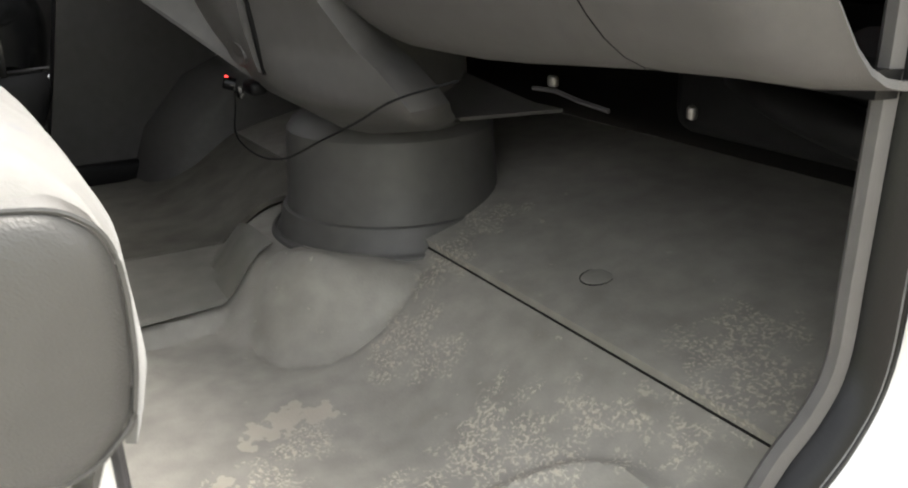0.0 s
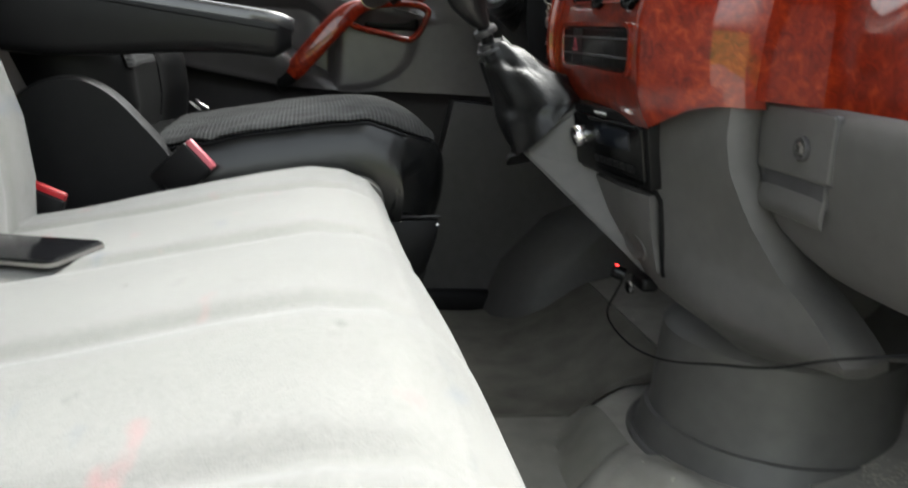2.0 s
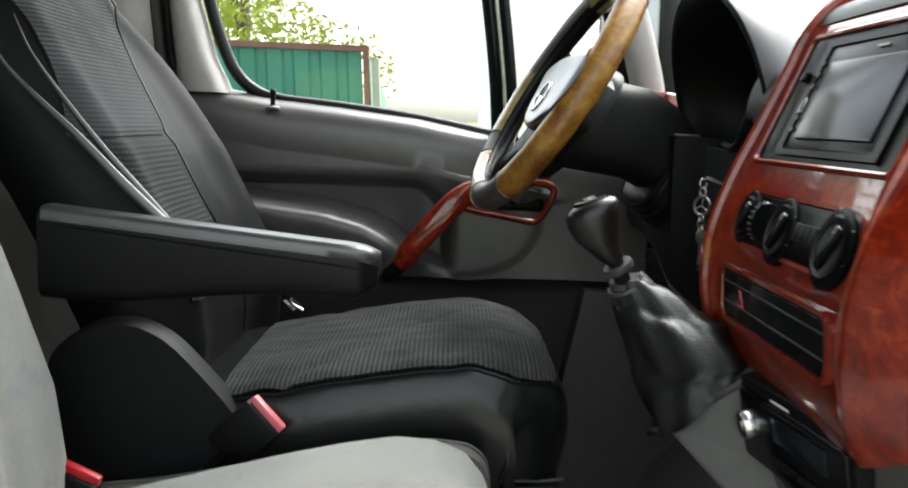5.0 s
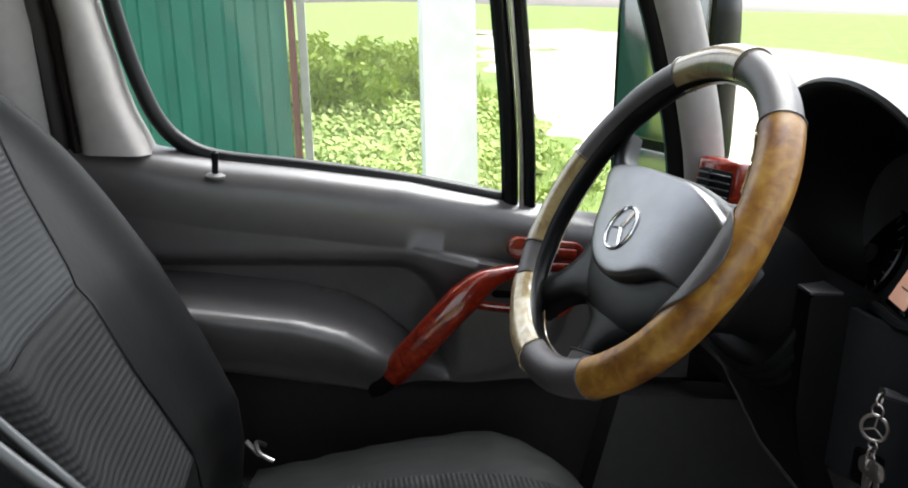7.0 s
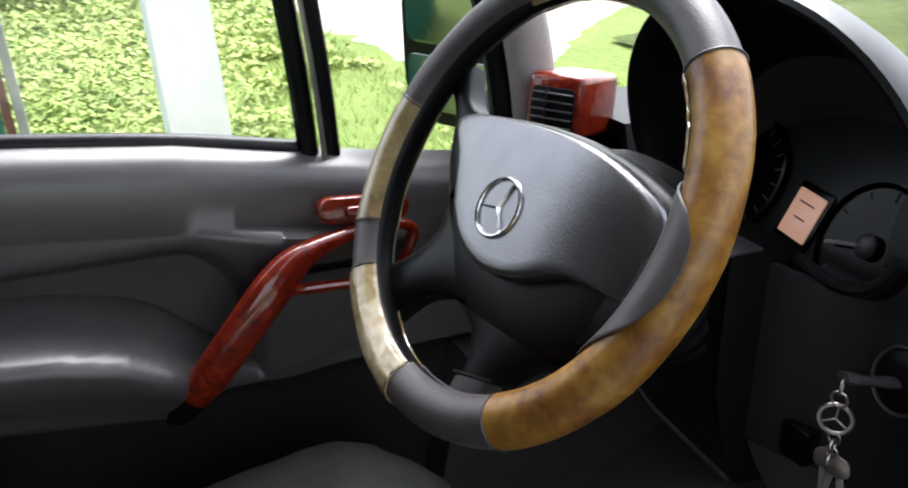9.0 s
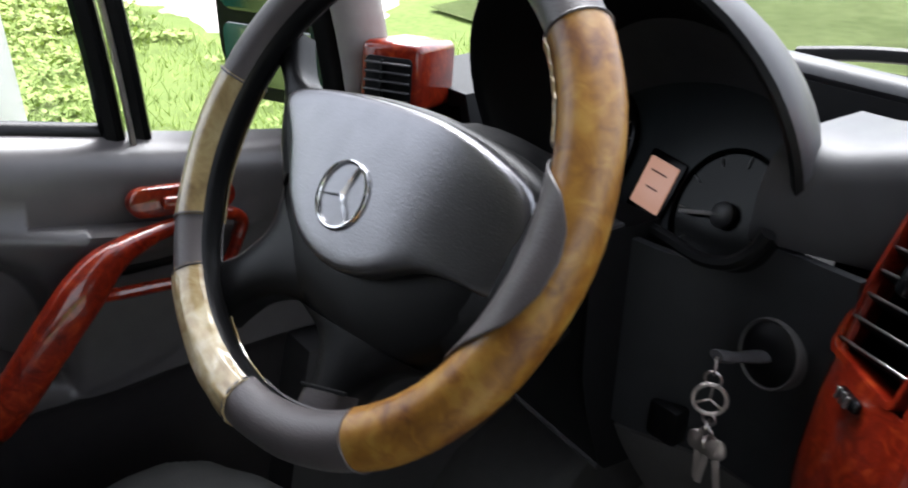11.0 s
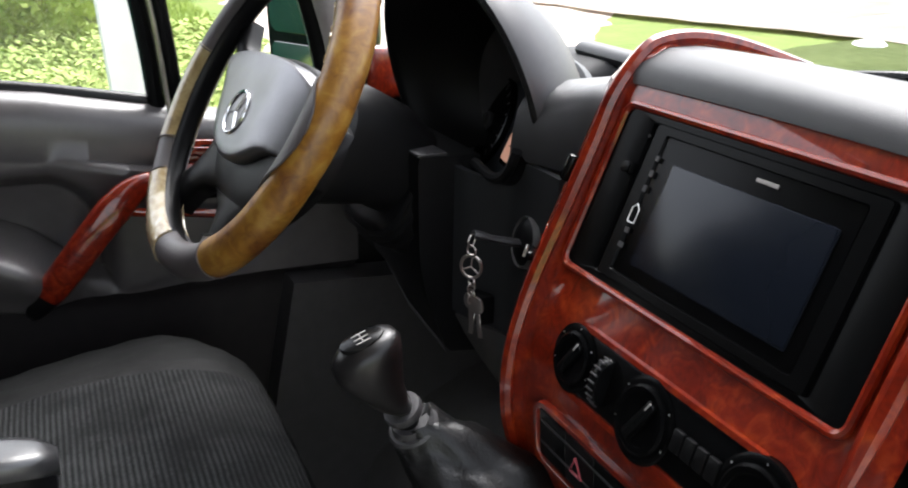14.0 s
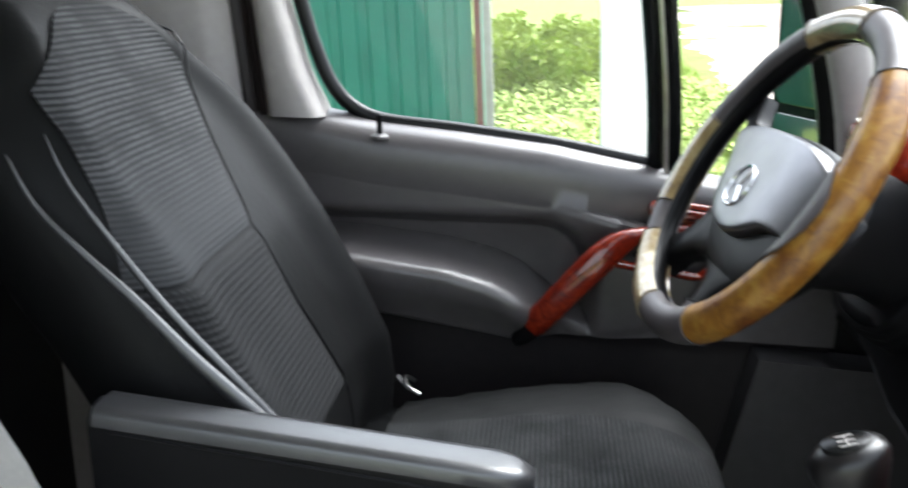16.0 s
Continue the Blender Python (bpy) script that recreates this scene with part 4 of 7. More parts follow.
for sx in (-1, 1):
    part("fascia_cap", sheet([0.148, 0.155, 0.163, 0.170, 0.18, 0.2, 0.22, 0.235, 0.247, 0.252, 0.255, 0.2575, 0.2595], span(0, 1, 20), cap_f(sx), 0.004), WOOD, dash, angle=85)
    ridge = cr([(X0 + wx(sx * 0.159), face_y(0.56) - 0.006, 0.56)] + [(X0 + wx(sx * 0.159), face_y(z) - 0.007, z) for z in (0.62, 0.68, 0.74, 0.80, 0.86, 0.90)]
               + [(X0 + wx(sx * 0.159), 0.714, 0.932), (X0 + wx(sx * 0.159), 0.734, 0.942), (X0 + wx(sx * 0.159), 0.77, 0.943), (X0 + wx(sx * 0.159), 0.82, 0.934), (X0 + wx(sx * 0.159), 0.90, 0.910)], 4)
    part("ridge", tube(ridge, [0.0065 * (sstep(0.69, 0.80, q.z) if sx > 0 else 1) + 0.0004 for q in ridge], 8, up=(1, 0, 0)), WOOD, dash)
    part("fascia_side", sheet(span(0, 1, 4), vs, lambda k, z: fascia_f(sx * 0.2592, z) + V((sx * 0.004 * k, 0.002 + 0.22 * k, 0)), 0.004), GREY_D, dash)
    # air vent in the facet
    mid = fascia_f(sx * 0.212, 0.8255)
    xd = (fascia_f(sx * 0.244, 0.8255) - fascia_f(sx * 0.18, 0.8255)) * sx
    yd = fascia_f(sx * 0.212, 0.893) - fascia_f(sx * 0.212, 0.758)
    m = axes(mid, xd, xd.cross(yd))
    kx = 0.93 if sx > 0 else 1.0
    vent = part("air_vent", frame_ring(rrect(0.086 * kx, 0.148, 0.008), rrect(0.078 * kx, 0.138, 0.006), m, 0.02, raise_=-0.0005), WOOD, dash, "air vent with black slats and chrome edges")
    part("backing", plate(rrect(0.09 * kx, 0.15, 0.006), m @ Matrix.Translation((0, 0, -0.045)), 0.004), BLACK, vent)
    sl, tip = rbox((0, 0, 0), (0.078, 0.003, 0.030), 0.001, 1), rbox((0, 0, 0), (0.078, 0.0022, 0.0025), 0.0006, 1)
    for i in range(8):
        mm = m @ Matrix.Translation((0, -0.062 + 0.0177 * i, -0.0172)) @ Matrix.Rotation(radians(-9 * sx), 4, 'Z') @ Matrix.Rotation(radians(-18), 4, 'X')
        b = rbox((0, 0, 0), (0.080 * kx, 0.003, 0.028), 0.001, 1, mm)
        s = part("slat", b, BLACK, vent)
        part("slat_edge", rbox((0, 0.0005, 0.0148), (0.080 * kx, 0.0020, 0.0018), 0.0006, 1, mm), STEEL, vent, "thin bright slat edge")
    part("vent_box", frame_ring(rrect(0.084 * kx, 0.146, 0.007), rrect(0.0795 * kx, 0.139, 0.006), m @ Matrix.Translation((0, 0, -0.004)), 0.046), BLACK, vent)
    part("thumb_tab", rbox((0, 0.0, 0.002), (0.012, 0.026, 0.012), 0.004, 2, m), GLOSS, vent)
    badge = m @ Matrix.Translation((0.004 if sx > 0 else 0.012, -0.085, 0.004))
    part("vent_wheel", rbox((0, 0, 0), (0.026, 0.009, 0.008), 0.0035, 2, badge), GLOSS, vent, "small ribbed vent wheel")
    for k in (-0.006, 0, 0.006):
        part("rib", rbox((k, 0, 0.005), (0.002, 0.0085, 0.003), 0.0005, 1, badge), STEEL, vent)

# pad above the screen


def pad_f(u, v):
    y = lerp(v, [(0, 0.700), (0.06, 0.703), (0.15, 0.715), (0.25, 0.732), (0.4, 0.765), (0.6, 0.82), (1, 1.0)])
    z = lerp(v, [(0, 0.912), (0.06, 0.922), (0.15, 0.933), (0.25, 0.9395), (0.4, 0.940), (0.6, 0.930), (1, 0.875)])
    return V((X0 + wx(u), y, z - 0.002 * (u / 0.15) ** 2))


part("top_pad", sheet(span(-0.157, 0.157, 14), span(0, 1, 16), pad_f, 0.01), DASH_D, dash, "soft dark grey pad over the screen")


# upper dashboard surface, left part low with a tray, right part over the glovebox
def top_f(x, v):
    zt = lerp(x, [(-0.92, 0.80), (-0.36, 0.80), (-0.26, 0.81), (0.26, 0.84), (0.92, 0.82)])
    y = 0.76 + v * 0.6
    tray = 0.018 * sstep(0.50, 0.56, v) * sstep(0.72, 0.62, v) - 0.14 * sstep(0.10, 0.14, v) * sstep(0.56, 0.51, v) * sstep(-0.78, -0.7, x) * sstep(-0.2, -0.28, x)
    tray -= 0.16 * sstep(0.30, 0.24, v) * sstep(-0.76, -0.73, x) * sstep(-0.30, -0.33, x)
    return V((x, y, zt + 0.035 * math.sin(min(v, 1) * 2.4) * (1 if x > -0.2 else 0.35) + tray - 0.05 * sstep(0.8, 1, v)))


part("tray_liner", sheet(span(-0.72, -0.255, 24), span(0.11, 0.552, 20), lambda x, v: top_f(x, v) + V((0, -0.004, 0.003)), 0.002), BLACK, dash, "black tray behind the instruments")
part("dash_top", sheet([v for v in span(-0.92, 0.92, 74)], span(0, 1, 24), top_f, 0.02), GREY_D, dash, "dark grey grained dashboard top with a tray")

part("screen_ledge", tube([(x, 1.112, 0.832 + 0.004 * math.sin(x * 4)) for x in span(-0.86, -0.16, 24)], 0.015, 12, up=(0, 1, 0), flat=1.5), DASH_D, dash, "dark rounded ledge behind the tray")
# lower dash under the fascia: tapering grey console tongue with drawer
XL = [(0.295, 0.18), (0.305, 0.15), (0.32, 0.10), (0.345, 0.042), (0.40, -0.025), (0.47, -0.085), (0.55, -0.13)]
XR = [(0.295, 0.235), (0.31, 0.285), (0.325, 0.33), (0.34, 0.362), (0.352, 0.374), (0.366, 0.363), (0.389, 0.332), (0.408, 0.298), (0.46, 0.266), (0.51, 0.252), (0.55, 0.246), (0.60, 0.243)]
YF = [(0.295, 0.80), (0.305, 0.765), (0.32, 0.745), (0.345, 0.705), (0.36, 0.695), (0.42, 0.674), (0.48, 0.656), (0.55, 0.641), (0.60, 0.640)]


def tongue_f(k, z):
    xl, xr = lerp(z, XL), lerp(z, XR)
    x = xl + (xr - xl) * min(max(k, 0), 1)
    y = lerp(z, YF) + lerp(z, [(0.30, 0.08), (0.40, 0.075), (0.52, 0.048), (0.60, 0.052)]) * sstep(0.35, 1.15, k) + (0.012 * sstep(0.12, 0, k))
    if k < 0:
        y += -k * 0.28
        x += -k * 0.06
    if k > 1:
        y += 0.05 * ((k - 1) / 0.6) ** 0.75
        x -= 0.02 * sstep(1.05, 1.6, k)
    return V((x, y, z))


part("console_tongue", sheet([-1.0, -0.6, -0.3, -0.12, -0.05, -0.02, 0, 0.02, 0.05, 0.1, 0.2, 0.3, 0.4, 0.5, 0.6, 0.7, 0.8, 0.9, 0.95, 1.0, 1.03, 1.08, 1.15, 1.3, 1.6], span(0.295, 0.592, 32), tongue_f, 0.006),
     GREY, dash, "grey plastic lower centre console")


def at_x(x, z, out):
    k = (x - lerp(z, XL)) / (lerp(z, XR) - lerp(z, XL))
    return tongue_f(k, z) + V((0, -out, 0))


DL = [(0.36, 0.045), (0.40, 0.0), (0.47, -0.035)]
drawer = part("drawer", sheet(span(0, 1, 12), span(0.372, 0.466, 10), lambda k, z: at_x(lerp(z, DL) + (0.128 - lerp(z, DL)) * k, z, 0.012 + 0.006 * sstep(0.372, 0.44, z)), -0.012), GREY, dash, "grey plastic pull-out drawer")
part("drawer_gap", tube([at_x(x, z, 0.006) for x, z in ((-0.04, 0.470), (0.04, 0.470), (0.126, 0.470), (0.132, 0.462), (0.133, 0.42), (0.133, 0.37))], 0.0042, 6), BLACK, dash)
m = axes(at_x(0.072, 0.395, 0.013), (1, 0, 0), (0, -1, -0.25))
part("finger_pull", lathe([(0.024, -0.003), (0.024, 0.003), (0.021, 0.004), (0.012, -0.001), (0.002, -0.002)], m @ Matrix.Diagonal((1.5, 0.8, 1, 1)), 20), GREY, drawer, "dished finger pull")

# pedestal under the console
PX, PY, PR = 0.024, 0.918, 0.168
mp = Matrix.Translation((PX, PY, 0))
part("pedestal", lathe([(PR + 0.003, 0.06), (PR + 0.003, 0.140), (PR, 0.1465), (PR - 0.002, 0.20), (PR - 0.006, 0.262), (PR - 0.016, 0.276), (PR - 0.045, 0.290), (PR - 0.05, 0.45)], mp, 64), PED_G, dash,
     "dark grey round console foot", angle=30)
part("pedestal_collar", lathe([(PR + dr, z) for dr, z in ((0.031, 0.05), (0.0305, 0.096), (0.0285, 0.103), (0.0245, 0.1065), (0.020, 0.105), (0.0155, 0.111), (0.0105, 0.134), (0.0075, 0.1405), (0.004, 0.1425))], mp, 72), PED_G, dash, "stepped rubber collar round the console foot", angle=30)


# passenger side: glovebox lid, lock flap, wood band, underside
GLOVE_L = [(0.40, 0.41), (0.41, 0.365), (0.419, 0.325), (0.457, 0.261), (0.487, 0.232), (0.517, 0.218), (0.554, 0.213), (0.60, 0.224)]
GLOVE_SEC = [(0.742, 0.597), (0.727, 0.590), (0.722, 0.580), (0.7215, 0.565), (0.722, 0.545), (0.726, 0.515), (0.733, 0.487), (0.743, 0.463), (0.757, 0.443), (0.773, 0.428), (0.790, 0.419), (0.81, 0.4145), (0.85, 0.412), (1.02, 0.43)]


def glove_f(x, i):
    """Lid with a rounded side edge beside the console; x runs from 0.245 to 0.912."""
    y, z = GLOVE_SEC[int(i)]
    d = x - 0.245
    z += 0.024 * sstep(0.35, 0.85, x) * sstep(0.52, 0.45, z)
    lo = lerp(z, GLOVE_L)
    return V((lo + d * (0.912 - lo) / 0.667, y + 0.05 * sstep(0.86, 0.93, x) + 0.045 * (1 - min(1, d / 0.024)) ** 2.6, z))


gx = [0.245, 0.247, 0.2495, 0.253, 0.258, 0.264, 0.271, 0.285, 0.31, 0.34, 0.40, 0.5, 0.6, 0.7, 0.8, 0.84, 0.87, 0.89, 0.905, 0.912]
N_SEC = len(GLOVE_SEC)
part("glovebox_body", sheet(gx, range(N_SEC), glove_f, -0.006), GREY, dash,
     "grey grained glovebox front under the dashboard", angle=50)
part("glovebox_gap", tube([glove_f(0.72, i) + V((0, 0.0005, 0.0005)) for i in range(1, N_SEC - 2)], 0.0016, 6), BLACK, dash)
m = axes((0.315, 0.7215, 0.551), (1, 0.0, 0), (0.0, -1, -0.02))
part("flap_gap", plate(rrect(0.131, 0.066, 0.005), m @ Matrix.Translation((0.0, 0.006, 0.0015)), 0.006), GREY_M, dash)
flap = part("lock_flap", plate(rrect(0.128, 0.063, 0.005), m @ Matrix.Translation((0.0, 0.006, 0.003)), 0.012, 0.0014), GREY, dash, "grey glovebox latch flap")
part("lock", lathe([(0.0120, 0), (0.0120, 0.003), (0.0105, 0.0045), (0.008, 0.0035), (0.006, 0.001)], m @ Matrix.Translation((0.020, 0.003, 0.004)), 24), GREY_M, flap, "small round dark lock")
part("lock_barrel", lathe([(0.0065, 0), (0.0065, 0.004), (0.005, 0.005)], m @ Matrix.Translation((0.020, 0.003, 0.004)), 16), STEEL, flap, "worn steel lock barrel")
part("keyhole", rbox((0.020, 0.003, 0.0092), (0.0022, 0.007, 0.002), 0.0006, 1, m), BLACK, flap)
# Flat darker plate stands in for the shade of the scooped recess.
part("latch_recess", plate(rrect(0.112, 0.030, 0.006), m @ Matrix.Translation((0.003, -0.038, 0.0012)), 0.006, 0.001), GREY_M, flap, "darker plate for the shade inside the finger recess")
rows = []
for u in span(-1, 1, 16):
    e = 1 - abs(u) ** 6 * 0.5
    rows.append([m @ V((0.003 + 0.057 * u, yy * 1.0, zz * e)) for yy, zz in ((-0.032, -0.002), (-0.040, 0.0015), (-0.047, 0.0045), (-0.053, 0.0062), (-0.058, 0.0060), (-0.064, 0.0035), (-0.068, -0.002))])
part("latch_lip", loft(rows), GREY, flap, "rounded lip under the finger recess", angle=60)


def band_f(x, i):
    t = [(0.0, 0.0), (0.0, 0.03), (0.002, 0.075), (0.008, 0.12), (0.022, 0.165), (0.05, 0.205), (0.11, 0.235), (0.18, 0.248)][int(i)]
    k = sstep(0.24, 0.36, x)
    return V((x, 0.700 + 0.035 * k + t[0] + 0.05 * sstep(0.86, 0.93, x), 0.592 + t[1] + 0.006 * sstep(0.3, 0.8, x)))


part("wood_band", sheet(span(0.2515, 0.915, 34), range(8), band_f, 0.008), WOOD, dash, "dark red burl wood band over the glovebox")
part("underside", sheet(span(0.20, 0.90, 8), span(0.84, 1.36, 8), lambda x, y: V((x, y, 0.452 + 0.02 * math.sin(x * 20) * sstep(0.86, 1.0, y))), 0.02), BLACK, dash, "dark underside of the dashboard")
for x, y in ((0.717, 0.862), (0.512, 0.868)):
    part("clip", rbox((x, y, 0.392), (0.014 if x < 0.6 else 0.009, 0.008, 0.012), 0.003, 2), STEEL, dash, "small metal clip under the dashboard")
part("heater_box", rbox((0.70, 1.17, 0.385), (0.36, 0.30, 0.13), 0.03, 3), BLACK, dash, "black heater box under the dashboard")
part("heater_duct", tube(cr([(0.62, 1.03, 0.40), (0.70, 1.0, 0.385), (0.80, 1.0, 0.365), (0.87, 1.04, 0.35)], 5), 0.022, 10), BLACK, dash)
part("clip_rail", tube([(0.485, 0.862, 0.382), (0.52, 0.866, 0.383), (0.56, 0.866, 0.378), (0.60, 0.870, 0.374)], 0.0024, 6), GREY_M, dash)

# driver side: knee bolster with a box round the column, recessed ignition panel, grey lower panel
KNEE_LOW = [(-0.88, 0.635), (-0.72, 0.622), (-0.64, 0.590), (-0.55, 0.556), (-0.425, 0.545)]


def knee_f(x, i):
    zb = lerp(x, KNEE_LOW)
    k = sstep(-0.66, -0.60, x)
    y = 0.650 - 0.026 * k
    t = [(0.70, 0.786), (y + 0.006, 0.788), (y + 0.001, 0.785), (y, 0.778), (y + 0.001, 0.72), (y + 0.003, 0.66), (y + 0.012, 0.62), (0.652, zb + 0.03), (0.660, zb + 0.008), (0.668, zb), (0.70, zb - 0.004)][int(i)]
    return V((x, t[0], min(t[1], 0.788)))


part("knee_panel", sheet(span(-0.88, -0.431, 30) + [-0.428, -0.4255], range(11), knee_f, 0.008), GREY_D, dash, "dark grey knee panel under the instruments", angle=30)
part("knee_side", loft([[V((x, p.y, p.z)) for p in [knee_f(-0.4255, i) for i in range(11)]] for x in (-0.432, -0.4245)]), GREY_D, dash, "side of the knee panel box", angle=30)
part("knee_top_edge", rbox((-0.49, 0.642, 0.789), (0.128, 0.036, 0.004), 0.0015, 2), GREY_M, dash, "pale top edge of the knee panel box")
part("knee_edge", tube([knee_f(x, 9) for x in span(-0.88, -0.43, 40)], 0.0055, 8), GREY_M, dash)


def ign_f(x, z):
    return V((x, 0.706 - 0.030 * sstep(-0.33, -0.43, x), z))


IGN_TOP = [(-0.43, 0.776), (-0.375, 0.771), (-0.345, 0.778), (-0.327, 0.795), (-0.318, 0.802), (-0.25, 0.802)]
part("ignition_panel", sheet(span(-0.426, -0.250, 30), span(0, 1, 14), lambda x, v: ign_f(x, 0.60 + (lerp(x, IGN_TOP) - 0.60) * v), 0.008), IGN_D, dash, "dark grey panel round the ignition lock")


def lower_left_f(x, v):
    z = 0.598 - 0.0 * x - v * 0.34
    return V((x + 0.10 * v * sstep(-0.45, -0.15, x), ign_f(x, 0.60).y + 0.002 + 0.24 * v ** 1.15, z))


part("lower_panel", sheet(span(-0.424, -0.10, 20), span(0, 1, 12), lower_left_f, 0.008), GREY, dash, "grey lower dash panel beside the console")
part("switch_block", rbox((-0.375, 0.684, 0.622), (0.030, 0.02, 0.035), 0.004, 2), BLACK, dash, "small black switch block")
part("driver_underside", sheet(span(-0.88, -0.43, 8), span(0.70, 1.36, 6), lambda x, y: V((x, y, 0.57 - 0.12 * (y - 0.7))), 0.02), BLACK, dash, "black underside over the pedals")

# shoulder between binnacle and fascia


def shoulder_f(x, v):
    t = [(0.70, 0.802), (0.6905, 0.804), (0.689, 0.808), (0.6915, 0.835), (0.696, 0.853), (0.7015, 0.864), (0.710, 0.872), (0.722, 0.877), (0.75, 0.881), (0.81, 0.882), (0.83, 0.87), (0.84, 0.76)][int(v)]
    return V((x, t[0] + 0.030 * (x + 0.335) / 0.09 * sstep(0.80, 0.72, t[0]), t[1] + 0.012 * sstep(-0.31, -0.25, x) * sstep(0.83, 0.86, t[1])))


part("shoulder", sheet(span(-0.335, -0.240, 19), range(12), shoulder_f, 0.006), DASH_D, dash, "rounded grey dash shoulder beside the binnacle", angle=50)

# left air vent with wood frame
m = axes((-0.795, 0.672, 0.826), (1, 0.55, 0.0), (0.50, -0.86, 0.12))
vent = part("air_vent", rbox((0, 0, -0.05), (0.074, 0.076, 0.10), 0.010, 3, m), WOOD, dash, "side air vent in a red burl frame")
part("vent_inset", plate(rrect(0.056, 0.052, 0.005), m @ Matrix.Translation((0, -0.004, 0.0025)), 0.004), BLACK, vent)
for i in range(5):
    part("slat", rbox((0, -0.024 + 0.0098 * i, 0.005), (0.054, 0.0022, 0.007), 0.0008, 1, m), GREY_M, vent)
part("slat", rbox((-0.006, -0.004, 0.005), (0.003, 0.046, 0.006), 0.001, 1, m), GREY_D, vent)

# ---- instrument binnacle ----
BC = V((-0.522, 0.70, 0.775))
clu = thing("instrument_cluster", "instrument cluster with dials under a dark grey hood", "instrument cluster", BC)


def arch(hw, top, n=26, pw=2.5, a0=-12):
    """Part of a superellipse from the right foot over the top to the left foot."""
    return [(hw * (1 if math.cos(a) > 0 else -1) * abs(math.cos(a)) ** (2 / pw), top * (1 if math.sin(a) > 0 else -1) * abs(math.sin(a)) ** (2 / pw)) for a in span(radians(a0), radians(180 - a0), n)]


def hood_ring(grow, y, z0, rake, cx=-0.484, hw=0.168, top=0.148):
    """Egg-shaped opening whose upper edge leans over the dials."""
    return [V((cx + p[0], y + rake * p[1] + 0.055 * p[0], z0 + p[1])) for p in arch(hw + grow, top + grow, 44, 2.05, -42)]


lip = [hood_ring(-0.045, 0.80, 0.822, -0.06, -0.500), hood_ring(-0.016, 0.755, 0.834, -0.16, -0.492), hood_ring(-0.008, 0.725, 0.840, -0.23), hood_ring(-0.003, 0.703, 0.841, -0.27), hood_ring(0.0, 0.694, 0.842, -0.278),
       hood_ring(0.005, 0.692, 0.842, -0.278), hood_ring(0.009, 0.696, 0.842, -0.276)]
hood = [lip[-1], hood_ring(0.011, 0.703, 0.842, -0.27), hood_ring(0.010, 0.725, 0.840, -0.23, -0.488), hood_ring(0.0, 0.755, 0.832, -0.16, -0.495), hood_ring(-0.016, 0.785, 0.818, -0.08, -0.504),
        hood_ring(-0.045, 0.82, 0.79, 0.0, -0.512), hood_ring(-0.085, 0.85, 0.76, 0.0, -0.52)]
part("hood", loft(hood, False, False), HOOD, clu, "dark grey grained hood over the dials", angle=50)
part("hood_lining", loft(lip, False, False), BLACK, clu, "black lining and lip of the hood", angle=60)
FM = axes((-0.505, 0.803, 0.796), (1, -0.16, 0), (-0.13, -0.90, 0.40))
fo = [(p[0] * 0.98, p[1] * 1.0 - 0.03) for p in arch(0.170, 0.125)] + [(-0.17, -0.085), (-0.1, -0.10), (0.06, -0.10), (0.15, -0.09)]
part("dial_face", plate(fo, FM, 0.01, 0.002), DIAL_P, clu, "black dial plate")


def dial(cx, cy, r, needle, marks, sub=False):
    m = FM @ Matrix.Translation((cx, cy, 0.002))
    d = part("dial", lathe([(r, -0.002), (r, 0.006), (r - 0.003, 0.007), (r - 0.005, 0.003), (r * 0.3, 0.002)], m, 40), GLOSS, clu, "round black gauge with white marks")
    part("needle_hub", lathe([(0.012, 0.002), (0.012, 0.008), (0.009, 0.010)], m, 20), GREY_M, d)
    part("needle", rbox((r * 0.38, 0, 0.009), (r * 0.78, 0.004, 0.002), 0.0008, 1, m @ Matrix.Rotation(radians(needle), 4, 'Z')), PILLAR, d, "pale pointer")
    for i in range(marks):
        a = radians(225 - 270 * i / (marks - 1))
        part("mark", rbox((r * 0.82, 0, 0.0035), (r * (0.13 if i % 2 else 0.17), 0.0013, 0.001), 0, 1, m @ Matrix.Rotation(a, 4, 'Z')), GREY, d)


dial(0.092, -0.026, 0.060, 197, 9)
dial(-0.110, -0.022, 0.066, 205, 17)
m = FM @ Matrix.Translation((0.0, -0.030, 0.003)) @ Matrix.Rotation(radians(-3), 4, 'Z')
disp = part("display", plate(rrect(0.050, 0.062, 0.004), m, 0.004, 0.001), GLOSS, clu, "amber lit trip display")
part("display_glass", plate(rrect(0.040, 0.048, 0.002), m @ Matrix.Translation((0, 0, 0.0025)), 0.002, 0.0005), AMBER, disp, "glowing amber panel")
for i, w in enumerate((0.022, 0.016)):
    part("bar", rbox((0, 0.012 - 0.016 * i, 0.003), (w, 0.0016, 0.0006), 0, 1, m), RUSTY, disp)

